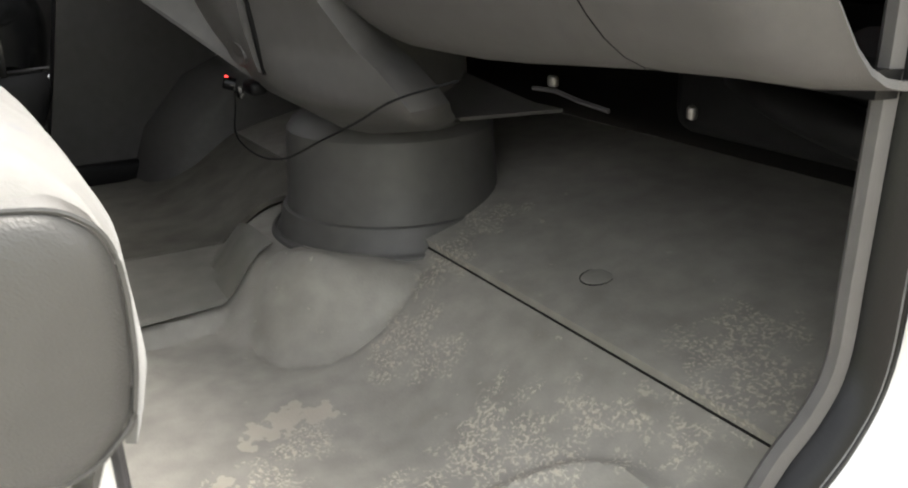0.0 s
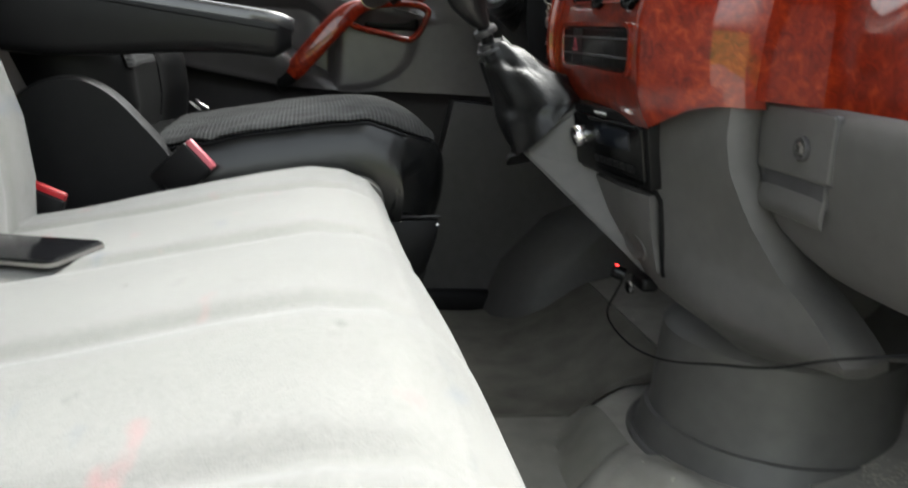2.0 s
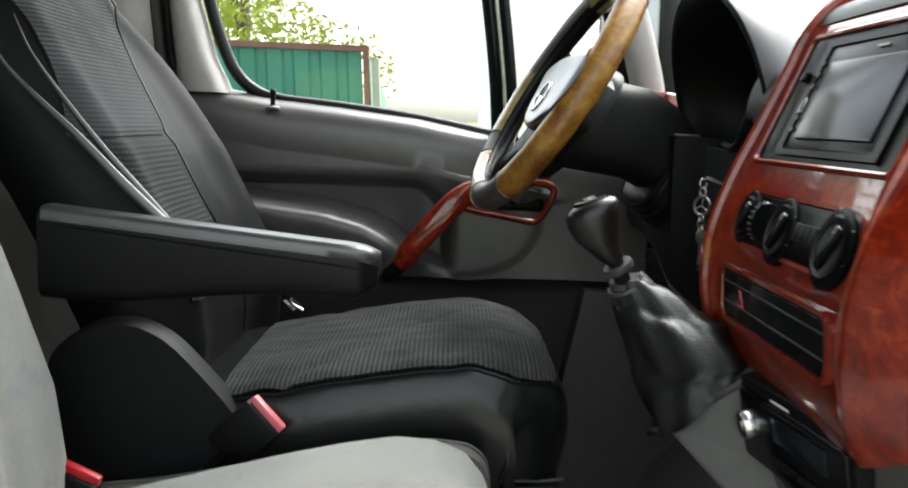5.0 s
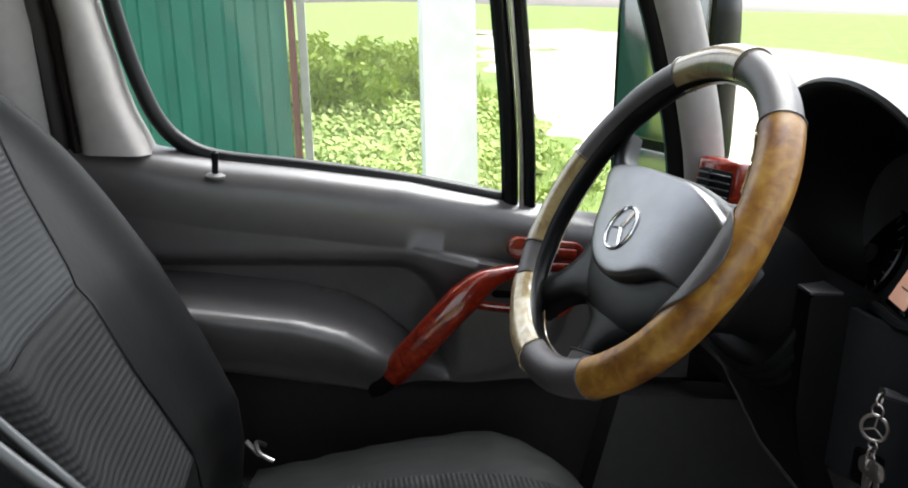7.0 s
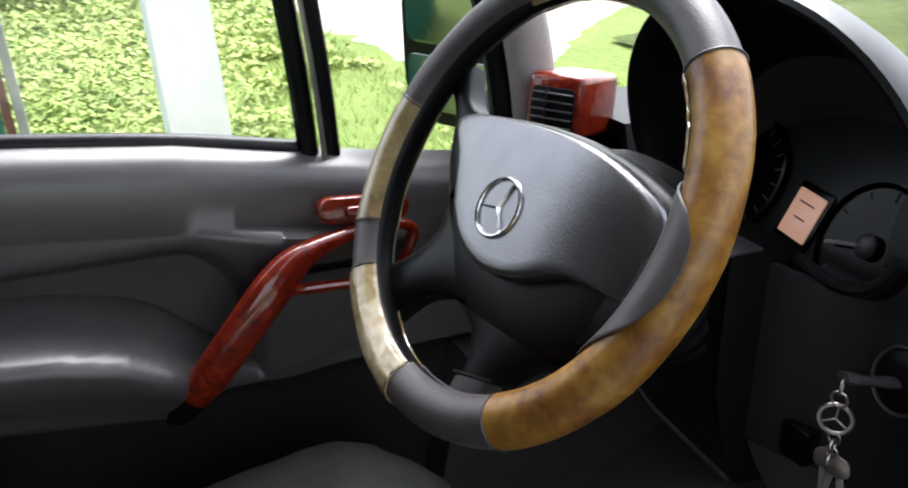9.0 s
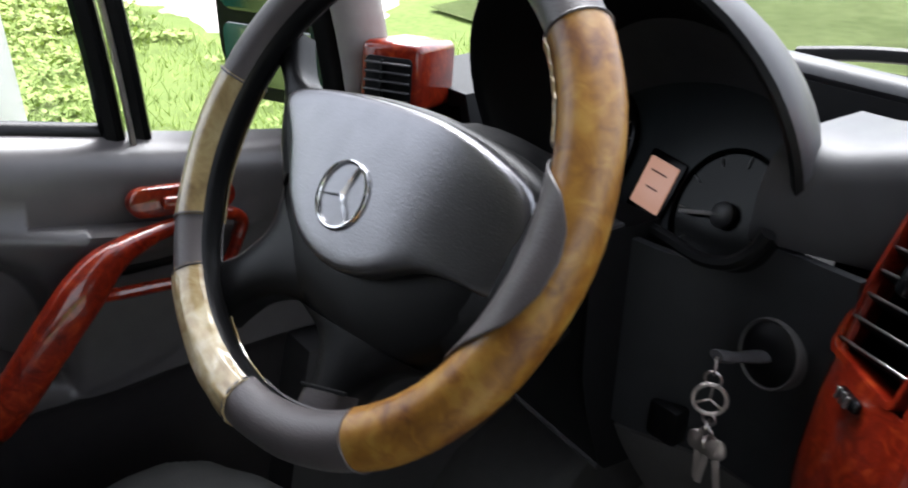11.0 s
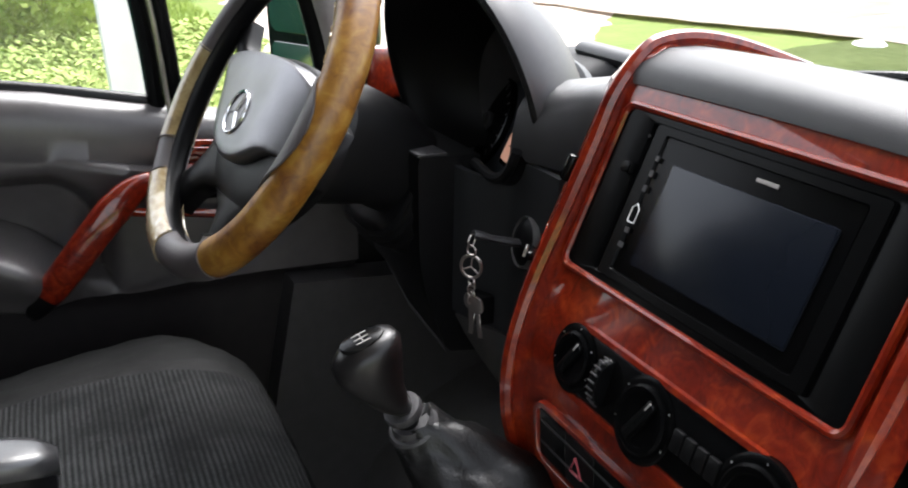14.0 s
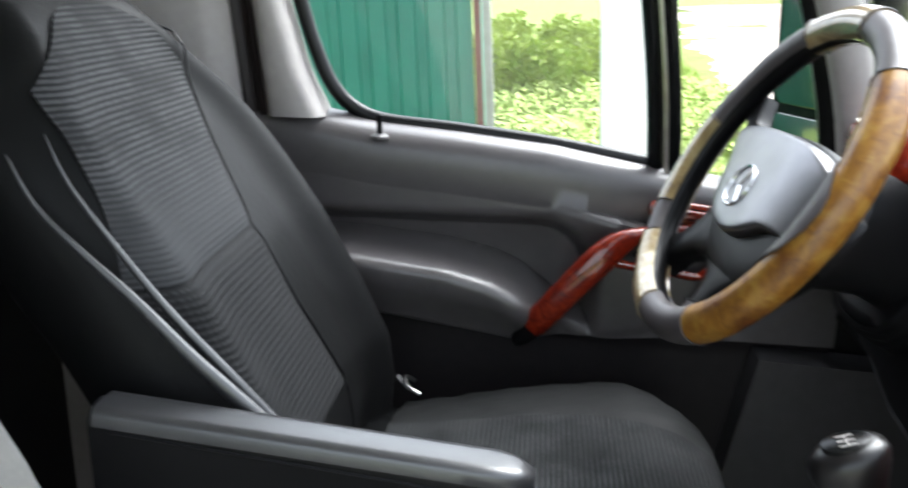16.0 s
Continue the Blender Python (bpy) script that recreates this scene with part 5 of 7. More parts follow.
rim_lo = cr([(-0.318, 0.688, 0.815), (-0.327, 0.687, 0.797), (-0.345, 0.687, 0.781), (-0.375, 0.688, 0.774), (-0.42, 0.692, 0.777), (-0.50, 0.70, 0.775), (-0.60, 0.70, 0.775), (-0.66, 0.70, 0.79)], 6)
part("lower_rim", tube(rim_lo, 0.006, 8), GREY_D, clu)
part("lower_lip", sheet(range(len(rim_lo)), span(0, 1, 4), lambda i, v: rim_lo[int(i)].lerp(V((rim_lo[int(i)].x, 0.82, 0.700)), v), 0.004), GLOSS, clu)

# ---- steering column and wheel ----
WC = V((-0.4998, 0.4627, 0.8485))
WN = V((0.0981, -0.8540, 0.5105)).normalized()
WM = axes(WC, (0.99346, 0.11415, 0), WN)
col = thing("steering_column", "black steering column shroud behind the wheel", "steering column", (-0.53, 0.68, 0.70))


def oval(m, w, h, z, n=28, pw=3.0, dy=0):
    return [m @ V((w * (1 if math.cos(a) > 0 else -1) * abs(math.cos(a)) ** (2 / pw), dy + h * (1 if math.sin(a) > 0 else -1) * abs(math.sin(a)) ** (2 / pw), z)) for a in span(0, 2 * math.pi, n)[:-1]]


part("shroud", loft([oval(WM, w, h, z, dy=dy) for w, h, z, dy in ((0.045, 0.05, -0.028, -0.02), (0.058, 0.070, -0.045, -0.022), (0.064, 0.074, -0.075, -0.014), (0.066, 0.073, -0.115, 0.002), (0.066, 0.064, -0.16, 0.012), (0.064, 0.058, -0.20, 0.008))]), GREY_D, col, "black column shroud", angle=50)
part("gaiter", loft([oval(WM, w, h, z, dy=dy) for w, h, z, dy in ((0.060, 0.052, -0.185, -0.010), (0.071, 0.060, -0.188, -0.014), (0.074, 0.064, -0.20, -0.016), (0.078, 0.070, -0.26, -0.02))]), BLACK, col, "black rubber gaiter of the column", angle=50)
for z, g in ((-0.190, 0.0), (-0.202, 0.003), (-0.214, 0.006)):
    part("gaiter_rib", loft([oval(WM, 0.0715 + g + 0.0045 * k, 0.061 + g + 0.0045 * k, z + d, dy=-0.015) for k, d in ((0, -0.004), (1, -0.0015), (1, 0.0015), (0, 0.004))], True, False), GREY_D, col)
wheel = thing("steering_wheel", "steering wheel in a grey leather and yellow wood-look cover", "steering wheel", WC)
R, RT = 0.1845, 0.0199


def rim_seg(a0, a1, m0, m1, rt, n=None, crinkle=0.0):
    n = n or max(4, int((a1 - a0) / (1.5 if crinkle else 4)))
    rows = []
    for a in span(a0, a1, n):
        ca, sa = math.cos(radians(a)), math.sin(radians(a))
        w = 0.0008 * noise.noise(V((a * 0.09, 1.3, 0)))
        ring = []
        for t in span(m0, m1, max(6, int((m1 - m0) / (6 if crinkle else 15)))):
            q = rt + w + crinkle * (abs(noise.noise(V((a * 0.035 + t * 0.012, t * 0.055, 2)))) + 0.5 * noise.noise(V((a * 0.2, t * 0.08, 5))))
            ring.append(WM @ V(((R + q * math.cos(radians(t))) * ca, (R + q * math.cos(radians(t))) * sa, q * math.sin(radians(t)))))
        rows.append(ring)
    return rows


def rim_part(a0, a1, m0, m1, rt, material, label, crinkle=0.0):
    full = m1 - m0 >= 360
    rows = rim_seg(a0, a1, m0, m1, rt, None, crinkle)
    if full:
        rows = [r[:-1] for r in rows]
    b = loft(rows, full, False)
    if not full:
        bmesh.ops.recalc_face_normals(b, faces=b.faces)
        bmesh.ops.solidify(b, geom=b.faces[:], thickness=0.0015)
    return part("rim_cover", b, material, wheel, label)


part("rim_core", loft([r[:-1] for r in rim_seg(0, 360, 0, 360, RT - 0.0025, 90)][:-1], True, False, None, True), LEATHER, wheel, "black leather rim under the cover")
GL, YL = "grey leather rim cover section", "yellow wood-look rim cover section"
for a0, a1, kind in ((-57, 45, 1), (45, 80, 0), (80, 118, 1), (118, 170, 0), (170, 209, 1), (209, 224, 0), (224, 265, 1), (265, 303, 0)):
    mi, mo = (-120, 150) if a0 in (118, 170, 209, 224) else (-165, 165)
    if kind == 0:
        rim_part(a0, a1, mi, mo, RT - 0.0002, RIM_GREY, GL)
    else:
        rim_part(a0 - 0.5, a1 + 0.5, mi, mo, RT + 0.0006, FILM if a0 == 224 else OLIVE if a0 in (80, 170) else YELLOW, "worn pale shiny rim cover section" if a0 == 224 else YL, 0.0016 if a0 == 224 else 0.0)
rows = []
for a in span(-33, 21, 36):
    edge = lerp(a, [(-33, 195), (-30, 165), (-20, 116), (-13, 80), (-6, 62), (0, 57), (5, 64), (10.6, 88), (14, 118), (18, 160), (21, 195)])
    ca, sa, rr = math.cos(radians(a)), math.sin(radians(a)), RT + 0.0022
    rows.append([WM @ V(((R + rr * math.cos(radians(t))) * ca, (R + rr * math.cos(radians(t))) * sa, rr * math.sin(radians(t)))) for t in span(edge, 240, 12)])
b = loft(rows, False, False)
bmesh.ops.recalc_face_normals(b, faces=b.faces)
bmesh.ops.solidify(b, geom=b.faces[:], thickness=0.0012)
part("thumb_patch", b, RIM_GREY, wheel, "grey leather thumb patch")
part("stitch", tube([q[0] for q in rows[1:-1]], 0.0011, 5), RIM_GREY, wheel, "raised seam of the rim cover")
# Frayed inner edge of the cover; its highlight is painted as a pale strip.
rows = []
for a in span(21, 44, 24):
    ca, sa, rr = math.cos(radians(a)), math.sin(radians(a)), RT + 0.0016 + 0.0008 * noise.noise(V((a * 0.5, 0, 0)))
    rows.append([WM @ V(((R + rr * math.cos(radians(t))) * ca, (R + rr * math.cos(radians(t))) * sa, rr * math.sin(radians(t)))) for t in span(134 + 14 * noise.noise(V((a * 0.35, 3, 0))), 220, 8)])
b = loft(rows, False, False)
bmesh.ops.recalc_face_normals(b, faces=b.faces)
bmesh.ops.solidify(b, geom=b.faces[:], thickness=0.0012)
part("frayed_highlight", b, FILM, wheel, "frayed inner edge of the rim cover with a painted highlight")
for a in (-57, 45, 80, 118, 170, 209, 224, 265):
    pts = [WM @ V(((R + (RT + 0.001) * math.cos(radians(t))) * math.cos(radians(a)), (R + (RT + 0.001) * math.cos(radians(t))) * math.sin(radians(a)), (RT + 0.001) * math.sin(radians(t)))) for t in span(-120, 150, 18)]
    part("stitch", tube(pts, 0.0011, 5), RIM_GREY, wheel, "raised seam of the rim cover")


def dome(outline, h0, hmax, m, cx=0.0, cy=0.0, k_rows=((1.0, -0.028), (1.0, -0.006), (0.985, -0.002), (0.95, 0.35), (0.85, 0.62), (0.7, 0.8), (0.5, 0.92), (0.25, 0.99))):
    rings = []
    for k, t in k_rows:
        rings.append([m @ V((cx + (p[0] - cx) * k, cy + (p[1] - cy) * k, h0 + (t if t < 0 else hmax * t))) for p in outline])
    return loft(rings)


base = [q[:2] for q in cr([(-0.120, 0.040, 0), (-0.102, -0.01, 0), (-0.088, -0.055, 0), (-0.055, -0.092, 0), (-0.02, -0.106, 0), (0.02, -0.114, 0), (0.065, -0.118, 0), (0.115, -0.095, 0),
                           (0.150, -0.055, 0), (0.158, -0.015, 0), (0.145, 0.030, 0), (0.105, 0.050, 0), (0.03, 0.060, 0), (-0.06, 0.056, 0)], 4, True)]
part("airbag_cover", dome(base, -0.020, 0.016, WM, 0.02, -0.03), HUB_DARK, wheel, "black grained lower airbag cover", angle=75)
grey = [q[:2] for q in cr([(-0.112, 0.034, 0), (-0.086, 0.004, 0), (-0.06, -0.034, 0), (-0.026, -0.060, 0), (0.013, -0.069, 0), (0.05, -0.062, 0), (0.088, -0.043, 0), (0.122, -0.039, 0),
                           (0.148, -0.038, 0), (0.152, -0.01, 0), (0.141, 0.026, 0), (0.111, 0.043, 0), (0.062, 0.053, 0), (-0.009, 0.053, 0), (-0.075, 0.047, 0)], 4, True)]
def pad_z(x, y):
    """Height of the hub pad: flat round the emblem, falling away towards its far edge."""
    return 0.0105 - 2.3 * max(0, x - 0.05) ** 2 - 0.10 * max(0, -x - 0.03) ** 1.3 - 1.6 * max(0, y - 0.015) ** 2 - 0.6 * max(0, -y - 0.045) ** 2


rings = []
for k, t in ((1.0, -0.030), (1.0, -0.012), (0.992, -0.006), (0.975, -0.0025), (0.95, -0.0008), (0.9, 0), (0.8, 0), (0.7, 0), (0.6, 0), (0.5, 0), (0.4, 0), (0.3, 0), (0.2, 0), (0.1, 0)):
    rings.append([WM @ V((0.02 + (p[0] - 0.02) * k, -0.005 + (p[1] + 0.005) * k, pad_z(0.02 + (p[0] - 0.02) * k, -0.005 + (p[1] + 0.005) * k) + t)) for p in grey])
part("hub_pad", loft(rings), HUB_GREY, wheel, "silver grey grained hub pad", angle=75)
EM = WM @ Matrix.Translation((0.003, -0.019, 0.0098)) @ Matrix.Rotation(radians(-18), 4, 'Z')
emb = part("emblem", tube([EM @ V((0.0242 * math.cos(a), 0.0242 * math.sin(a), 0.0015)) for a in span(0, 2 * math.pi, 40)[:-1]], 0.0018, 8, loop=True, up=WN), CHROME, wheel, "chrome ring emblem")
for a in (90, 210, 330):
    mm = EM @ Matrix.Rotation(radians(a), 4, 'Z')
    part("emblem_bar", loft([[mm @ V((x, s * w, z)) for s, z in ((-1, 0), (0, 0.0035), (1, 0))] for x, w in ((0.0, 0.0022), (0.006, 0.0018), (0.0235, 0.0006))]), CHROME, emb)
# spokes: two flowing edges each, rounded across, flaring into the hub
for le, re in ((((-0.100, -0.036), (-0.124, -0.004), (-0.141, 0.034), (-0.170, 0.058)), ((-0.05, 0.042), (-0.095, 0.045), (-0.130, 0.0535), (-0.158, 0.086))),
               (((-0.100, -0.030), (-0.093, -0.058), (-0.099, -0.078), (-0.1156, -0.0984), (-0.142, -0.118)), ((0.0, -0.104), (-0.0325, -0.107), (-0.055, -0.113), (-0.079, -0.128), (-0.100, -0.156))),
               (((-0.03, -0.105), (0.000, -0.114), (0.012, -0.126), (0.019, -0.142), (0.022, -0.180)), ((0.105, -0.102), (0.082, -0.117), (0.070, -0.130), (0.0635, -0.145), (0.060, -0.172))),
               (((0.10, -0.10), (0.13, -0.085), (0.15, -0.07), (0.178, -0.045)), ((0.13, 0.033), (0.145, 0.028), (0.158, 0.022), (0.182, 0.012)))):
    rows = []
    for p, q in zip(cr([(*v, 0) for v in le], 6), cr([(*v, 0) for v in re], 6)):
        rows.append([WM @ (p.lerp(q, k) + V((0, 0, z))) for k, z in ((0, -0.034), (0, -0.020), (0.04, -0.0155), (0.13, -0.012), (0.3, -0.0095), (0.5, -0.0088), (0.7, -0.0095), (0.87, -0.012), (0.96, -0.0155), (1, -0.020), (1, -0.034))])
    part("spoke", loft(rows), HUB_DARK, wheel, angle=75)
part("rim_strap", loft([[WM @ V((x, y + 0.28 * (x - 0.044), z)) for x, z in ((0.018, -0.02), (0.022, -0.0095), (0.030, -0.007), (0.054, -0.007), (0.062, -0.0095), (0.066, -0.02))] for y in (-0.147, -0.158, -0.172)]), RIM_GREY, wheel, "grey leather end of the lower spoke", angle=60)
part("strap_edge", tube([WM @ V((x, -0.1455 + 0.28 * (x - 0.044), -0.0085)) for x in span(0.020, 0.064, 8)], 0.0016, 6), BLACK, wheel)

# ---- ignition lock and keys ----
IG = V((-0.3015, 0.692, 0.7225))
IM = axes(IG, (0.9, 0.35, 0), (-0.12, -0.97, 0.20))
ign = thing("ignition_lock", "black ignition lock with a worn steel ring", "ignition lock", IG)
part("ring", lathe([(0.0275, -0.012), (0.0275, 0.001), (0.0262, 0.0028), (0.0248, 0.001), (0.0248, -0.002)], IM, 36), GREY, ign, "worn dull ring")
part("barrel", lathe([(0.0245, -0.01), (0.0245, 0.0), (0.019, 0.004), (0.012, 0.006), (0.004, 0.006)], IM, 30), BLACK, ign)
keys = thing("key_bunch", "bunch of keys hanging from the ignition", "keys", (-0.306, 0.635, 0.70))
part("key_head", tube(cr([IG + V((0, -0.006, 0.0)), IG + V((-0.003, -0.03, 0.006)), IG + V((-0.007, -0.055, 0.014))], 4), [0.0075, 0.0075, 0.0075, 0.007, 0.006, 0.006, 0.0075, 0.008, 0.007], 10, flat=0.55), GREY_M, keys, "worn dark grey key head")
K0 = V((-0.3055, 0.634, 0.7365))


def ringlet(c, r, t, xd, nd):
    m = axes(c, xd, nd)
    return tube([m @ V((r * math.cos(a), r * math.sin(a), 0)) for a in span(0, 2 * math.pi, 24)[:-1]], t, 6, loop=True, up=nd)


part("ring", ringlet(K0 + V((0, 0, -0.006)), 0.006, 0.0011, (1, 0, 0), (0.8, 0.5, 0)), KEY_M, keys)
part("ring", ringlet(K0 + V((0, 0, -0.017)), 0.006, 0.0011, (1, 0, 0), (0.3, -0.9, 0)), KEY_M, keys)
tag = part("ring", ringlet(K0 + V((0, 0, -0.034)), 0.0118, 0.0018, (1, 0, 0), (0.55, -0.8, 0.1)), KEY_M, keys, "round worn tag ring")
m = axes(K0 + V((0, 0, -0.034)), (1, 0, 0), (0.55, -0.8, 0.1))
for a in (90, 210, 330):
    part("tag_bar", rbox((0.0055, 0, 0), (0.011, 0.0018, 0.0016), 0.0006, 1, m @ Matrix.Rotation(radians(a), 4, 'Z')), KEY_M, keys)
for i in range(4):
    part("chain_link", ringlet(K0 + V((0.002, 0, -0.050 - 0.0065 * i)), 0.0048, 0.0011, (0, 0, 1), (1, 0.3, 0) if i % 2 else (0.2, -1, 0)), KEY_M, keys)
for dx, rot, mt in ((-0.005, 4, KEY_M), (0.004, -6, KEY_M), (0.010, 10, KEY_M)):
    m = axes(K0 + V((dx, 0.002, -0.074)), (1, 0, 0), (0.45, -0.9, 0)) @ Matrix.Rotation(radians(rot), 4, 'Z')
    b = plate(rrect(0.016, 0.018, 0.007), m, 0.002, 0.0005)
    b = rbox((0, -0.022, -0.001), (0.0055, 0.026, 0.002), 0.0005, 1, m, b)
    part("key", b, mt, keys, "flat metal key")

# ---- centre stack units ----
SN = V((0, -0.923, 0.385))
SC = V((X0 + 0.0075, face_y(0.8315) - 0.001, 0.8315))
SM = axes(SC, (1, 0, 0), SN)
unit = thing("head_unit", "black touch-screen head unit in the centre fascia", "car stereo", SC)
part("bezel", frame_ring(rrect(0.292, 0.138, 0.006), rrect(0.214, 0.122, 0.003), SM, 0.012, raise_=0.0), PIANO, unit, "black mounting frame")
part("inner_frame", frame_ring(rrect(0.214, 0.122, 0.003), rrect(0.186, 0.108, 0.003), SM @ Matrix.Translation((0.006, 0, 0)), 0.02, raise_=0.0025), PIANO, unit)
part("face", plate(rrect(0.188, 0.110, 0.003), SM @ Matrix.Translation((0.006, 0, 0.001)), 0.012), PIANO, unit)
part("screen", plate(rrect(0.156, 0.080, 0.002), SM @ Matrix.Translation((0.010, -0.004, 0.0035)), 0.004, 0.0008), SCREEN, unit, "dark switched-off touch screen")
part("button", rbox((-0.112, 0.022, 0.004), (0.012, 0.010, 0.008), 0.002, 2, SM), PIANO, unit, "small square black button")
part("pin_hole", lathe([(0.0016, 0), (0.0016, 0.0015)], SM @ Matrix.Translation((-0.108, 0.05, 0)), 10), PIANO, unit)
for i, (y, w, h) in enumerate(((0.036, 0.004, 0.004), (0.024, 0.004, 0.005), (0.012, 0.004, 0.005), (-0.022, 0.005, 0.004), (-0.034, 0.006, 0.004))):
    part("key_mark", rbox((-0.086, y, 0.0032), (w, h, 0.0008), 0, 1, SM), GREY_M, unit)
hm = SM @ Matrix.Translation((-0.086, -0.0085, 0.0032))
part("key_mark", tube([hm @ V(p) for p in ((-0.004, -0.007, 0), (0.004, -0.007, 0), (0.004, 0.004, 0), (0.0, 0.008, 0), (-0.004, 0.004, 0), (-0.004, -0.007, 0))], 0.0006, 5), WHITE_INK, unit, "white outlined key symbol")
part("maker_bar", rbox((0.022, 0.0465, 0.0022), (0.020, 0.0028, 0.0008), 0.0003, 1, SM), PILLAR, unit, "small pale bar on the frame")
part("fascia_lip", tube([SM @ V((p[0], p[1], 0.001)) for p in rrect(0.295, 0.140, 0.010, 6)], 0.0032, 8, loop=True, up=SN), WOOD, dash, "raised lacquered lip round the screen opening")


def on_face(x, z):
    yd = V((0, face_y(z + 0.02) - face_y(z - 0.02), 0.04)).normalized()
    return axes((X0 + x, face_y(z), z), (1, 0, 0), V((1, 0, 0)).cross(yd))


hvac = thing("climate_panel", "black climate control panel with round dials", "climate control", (X0, face_y(0.712), 0.712))
HM = on_face(0.0, 0.712)
part("panel", plate(rrect(0.232, 0.050, 0.024, 10), HM @ Matrix.Translation((0.022, 0, 0.0022)), 0.008, 0.002), PIANO, hvac, "black oblong panel")
part("panel_rim", frame_ring(rrect(0.241, 0.059, 0.0285, 10), rrect(0.232, 0.050, 0.024, 10), HM @ Matrix.Translation((0.022, 0, 0)), 0.004, raise_=0.0032), WOOD, hvac)
for x, r in ((-0.076, 0.021), (0.016, 0.025), (0.124, 0.027)):
    mm = HM @ Matrix.Translation((x, 0 if x < 0 else -0.004, 0.0032))
    part("dial_surround", lathe([(r + 0.0065, -0.008), (r + 0.0065, 0.0), (r + 0.005, 0.001), (r, 0.001)], mm, 36), PIANO, hvac, "black round dial surround")
    kn = part("dial", lathe([(r, 0), (r, 0.0025), (r - 0.002, 0.004), (r - 0.006, 0.0035), (r * 0.75, 0.0025), (r * 0.5, 0.002), (0.002, 0.002)], mm, 32), PIANO, hvac, "round black rotary dial")
    part("grip", rbox((0, 0, 0.0035), (r * 1.5, 0.009, 0.005), 0.0024, 2, mm @ Matrix.Rotation(radians(60), 4, 'Z')), GLOSS, kn, "ridged grip")
    part("mark", rbox((0, r * 0.6, 0.0058), (0.0014, 0.007, 0.001), 0, 1, mm @ Matrix.Rotation(radians(-28), 4, 'Z')), PILLAR, kn)
    for k in range(5):
        a = radians(200 - 55 * k)
        part("tick", rbox(((r + 0.003) * math.cos(a), (r + 0.003) * math.sin(a), 0.0006), (0.0014, 0.0014, 0.0008), 0, 1, mm), WHITE_INK, kn)
part("thumb_wheel", lathe([(0.012, -0.005), (0.013, -0.003), (0.013, 0.003), (0.012, 0.005)], HM @ Matrix.Translation((-0.034, 0, 0.002)) @ Matrix.Scale(1.5, 4, (0, 1, 0)) @ Matrix.Rotation(radians(90), 4, 'Y'), 24), GLOSS, hvac, "ribbed grey thumb wheel")
for i in range(9):
    a = radians(20 + 17.5 * i)
    part("wheel_rib", rbox((-0.034, 0.0195 * math.cos(a), 0.002 + 0.0132 * math.sin(a)), (0.0085, 0.0012, 0.0012), 0.0003, 1, HM), GREY_M, hvac)
for i in range(4):
    part("button", rbox((0.053 + 0.0115 * i, 0, 0.003), (0.010, 0.016, 0.005), 0.0015, 2, HM), BLACK, hvac)

haz = thing("switch_panel", "row of black dashboard switches with hazard button", "switch panel", (X0, face_y(0.632), 0.632))
ZM = on_face(0.0, 0.632)
part("panel", plate(rrect(0.254, 0.050, 0.012), ZM @ Matrix.Translation((0.016, 0, 0.002)), 0.008), GLOSS, haz)
part("panel_rim", frame_ring(rrect(0.266, 0.060, 0.016), rrect(0.254, 0.050, 0.012), ZM @ Matrix.Translation((0.016, 0, 0)), 0.004, raise_=0.005), WOOD, haz, "wood rim of the switch panel")
for i in range(6):
    sw = part("switch", rbox((-0.088 + 0.0412 * i, 0, 0.0008), (0.0409, 0.045, 0.005), 0.0006, 1, ZM), GLOSS if i != 1 else BLACK, haz)
for yy in (-0.009, 0.012):
    part("switch_groove", rbox((0.016, yy, 0.0034), (0.245, 0.0022, 0.0012), 0.0004, 1, ZM), GREY_M, haz)
tri_pts = [ZM @ V((-0.047 + 0.009 * math.cos(radians(a)), 0.0 + 0.010 * math.sin(radians(a)), 0.0065)) for a in (90, 210, 330)]
part("hazard_mark", tube([tri_pts[0], tri_pts[1], tri_pts[2], tri_pts[0]], 0.0013, 5), PINK_PL, haz, "red warning triangle")

radio = thing("car_radio", "black single-slot car radio with a chrome knob", "car radio", (0.043, 0.645, 0.515))
RM = axes((0.044, 0.636, 0.517), (0.98, 0.16, 0), (0.15, -0.97, -0.20))
part("body", rbox((0, 0, -0.03), (0.190, 0.088, 0.07), 0.004, 2, RM), BLACK, radio)
part("fascia", plate(rrect(0.178, 0.070, 0.006), RM @ Matrix.Translation((0, -0.002, 0.010)), 0.008, 0.002), GLOSS, radio)
part("volume_knob", lathe([(0.014, 0), (0.014, 0.010), (0.012, 0.014), (0.007, 0.016), (0.002, 0.0165)], RM @ Matrix.Translation((-0.063, 0.004, 0.010)), 24), CHROME, radio, "chrome volume knob")
part("display", plate(rrect(0.085, 0.024, 0.002), RM @ Matrix.Translation((0.018, 0.012, 0.0115)), 0.002, 0.0004), SCREEN, radio)
part("slot", rbox((0.018, 0.030, 0.0105), (0.12, 0.003, 0.002), 0.0005, 1, RM), BLACK, radio)
for i in range(6):
    part("button", rbox((-0.022 + 0.017 * i, -0.020, 0.0115), (0.014, 0.008, 0.004), 0.001, 1, RM), GREY_D, radio)
part("slim_bar", rbox((-0.01, 0.039, 0.0095), (0.03, 0.0025, 0.001), 0, 1, RM), WHITE_INK, radio)

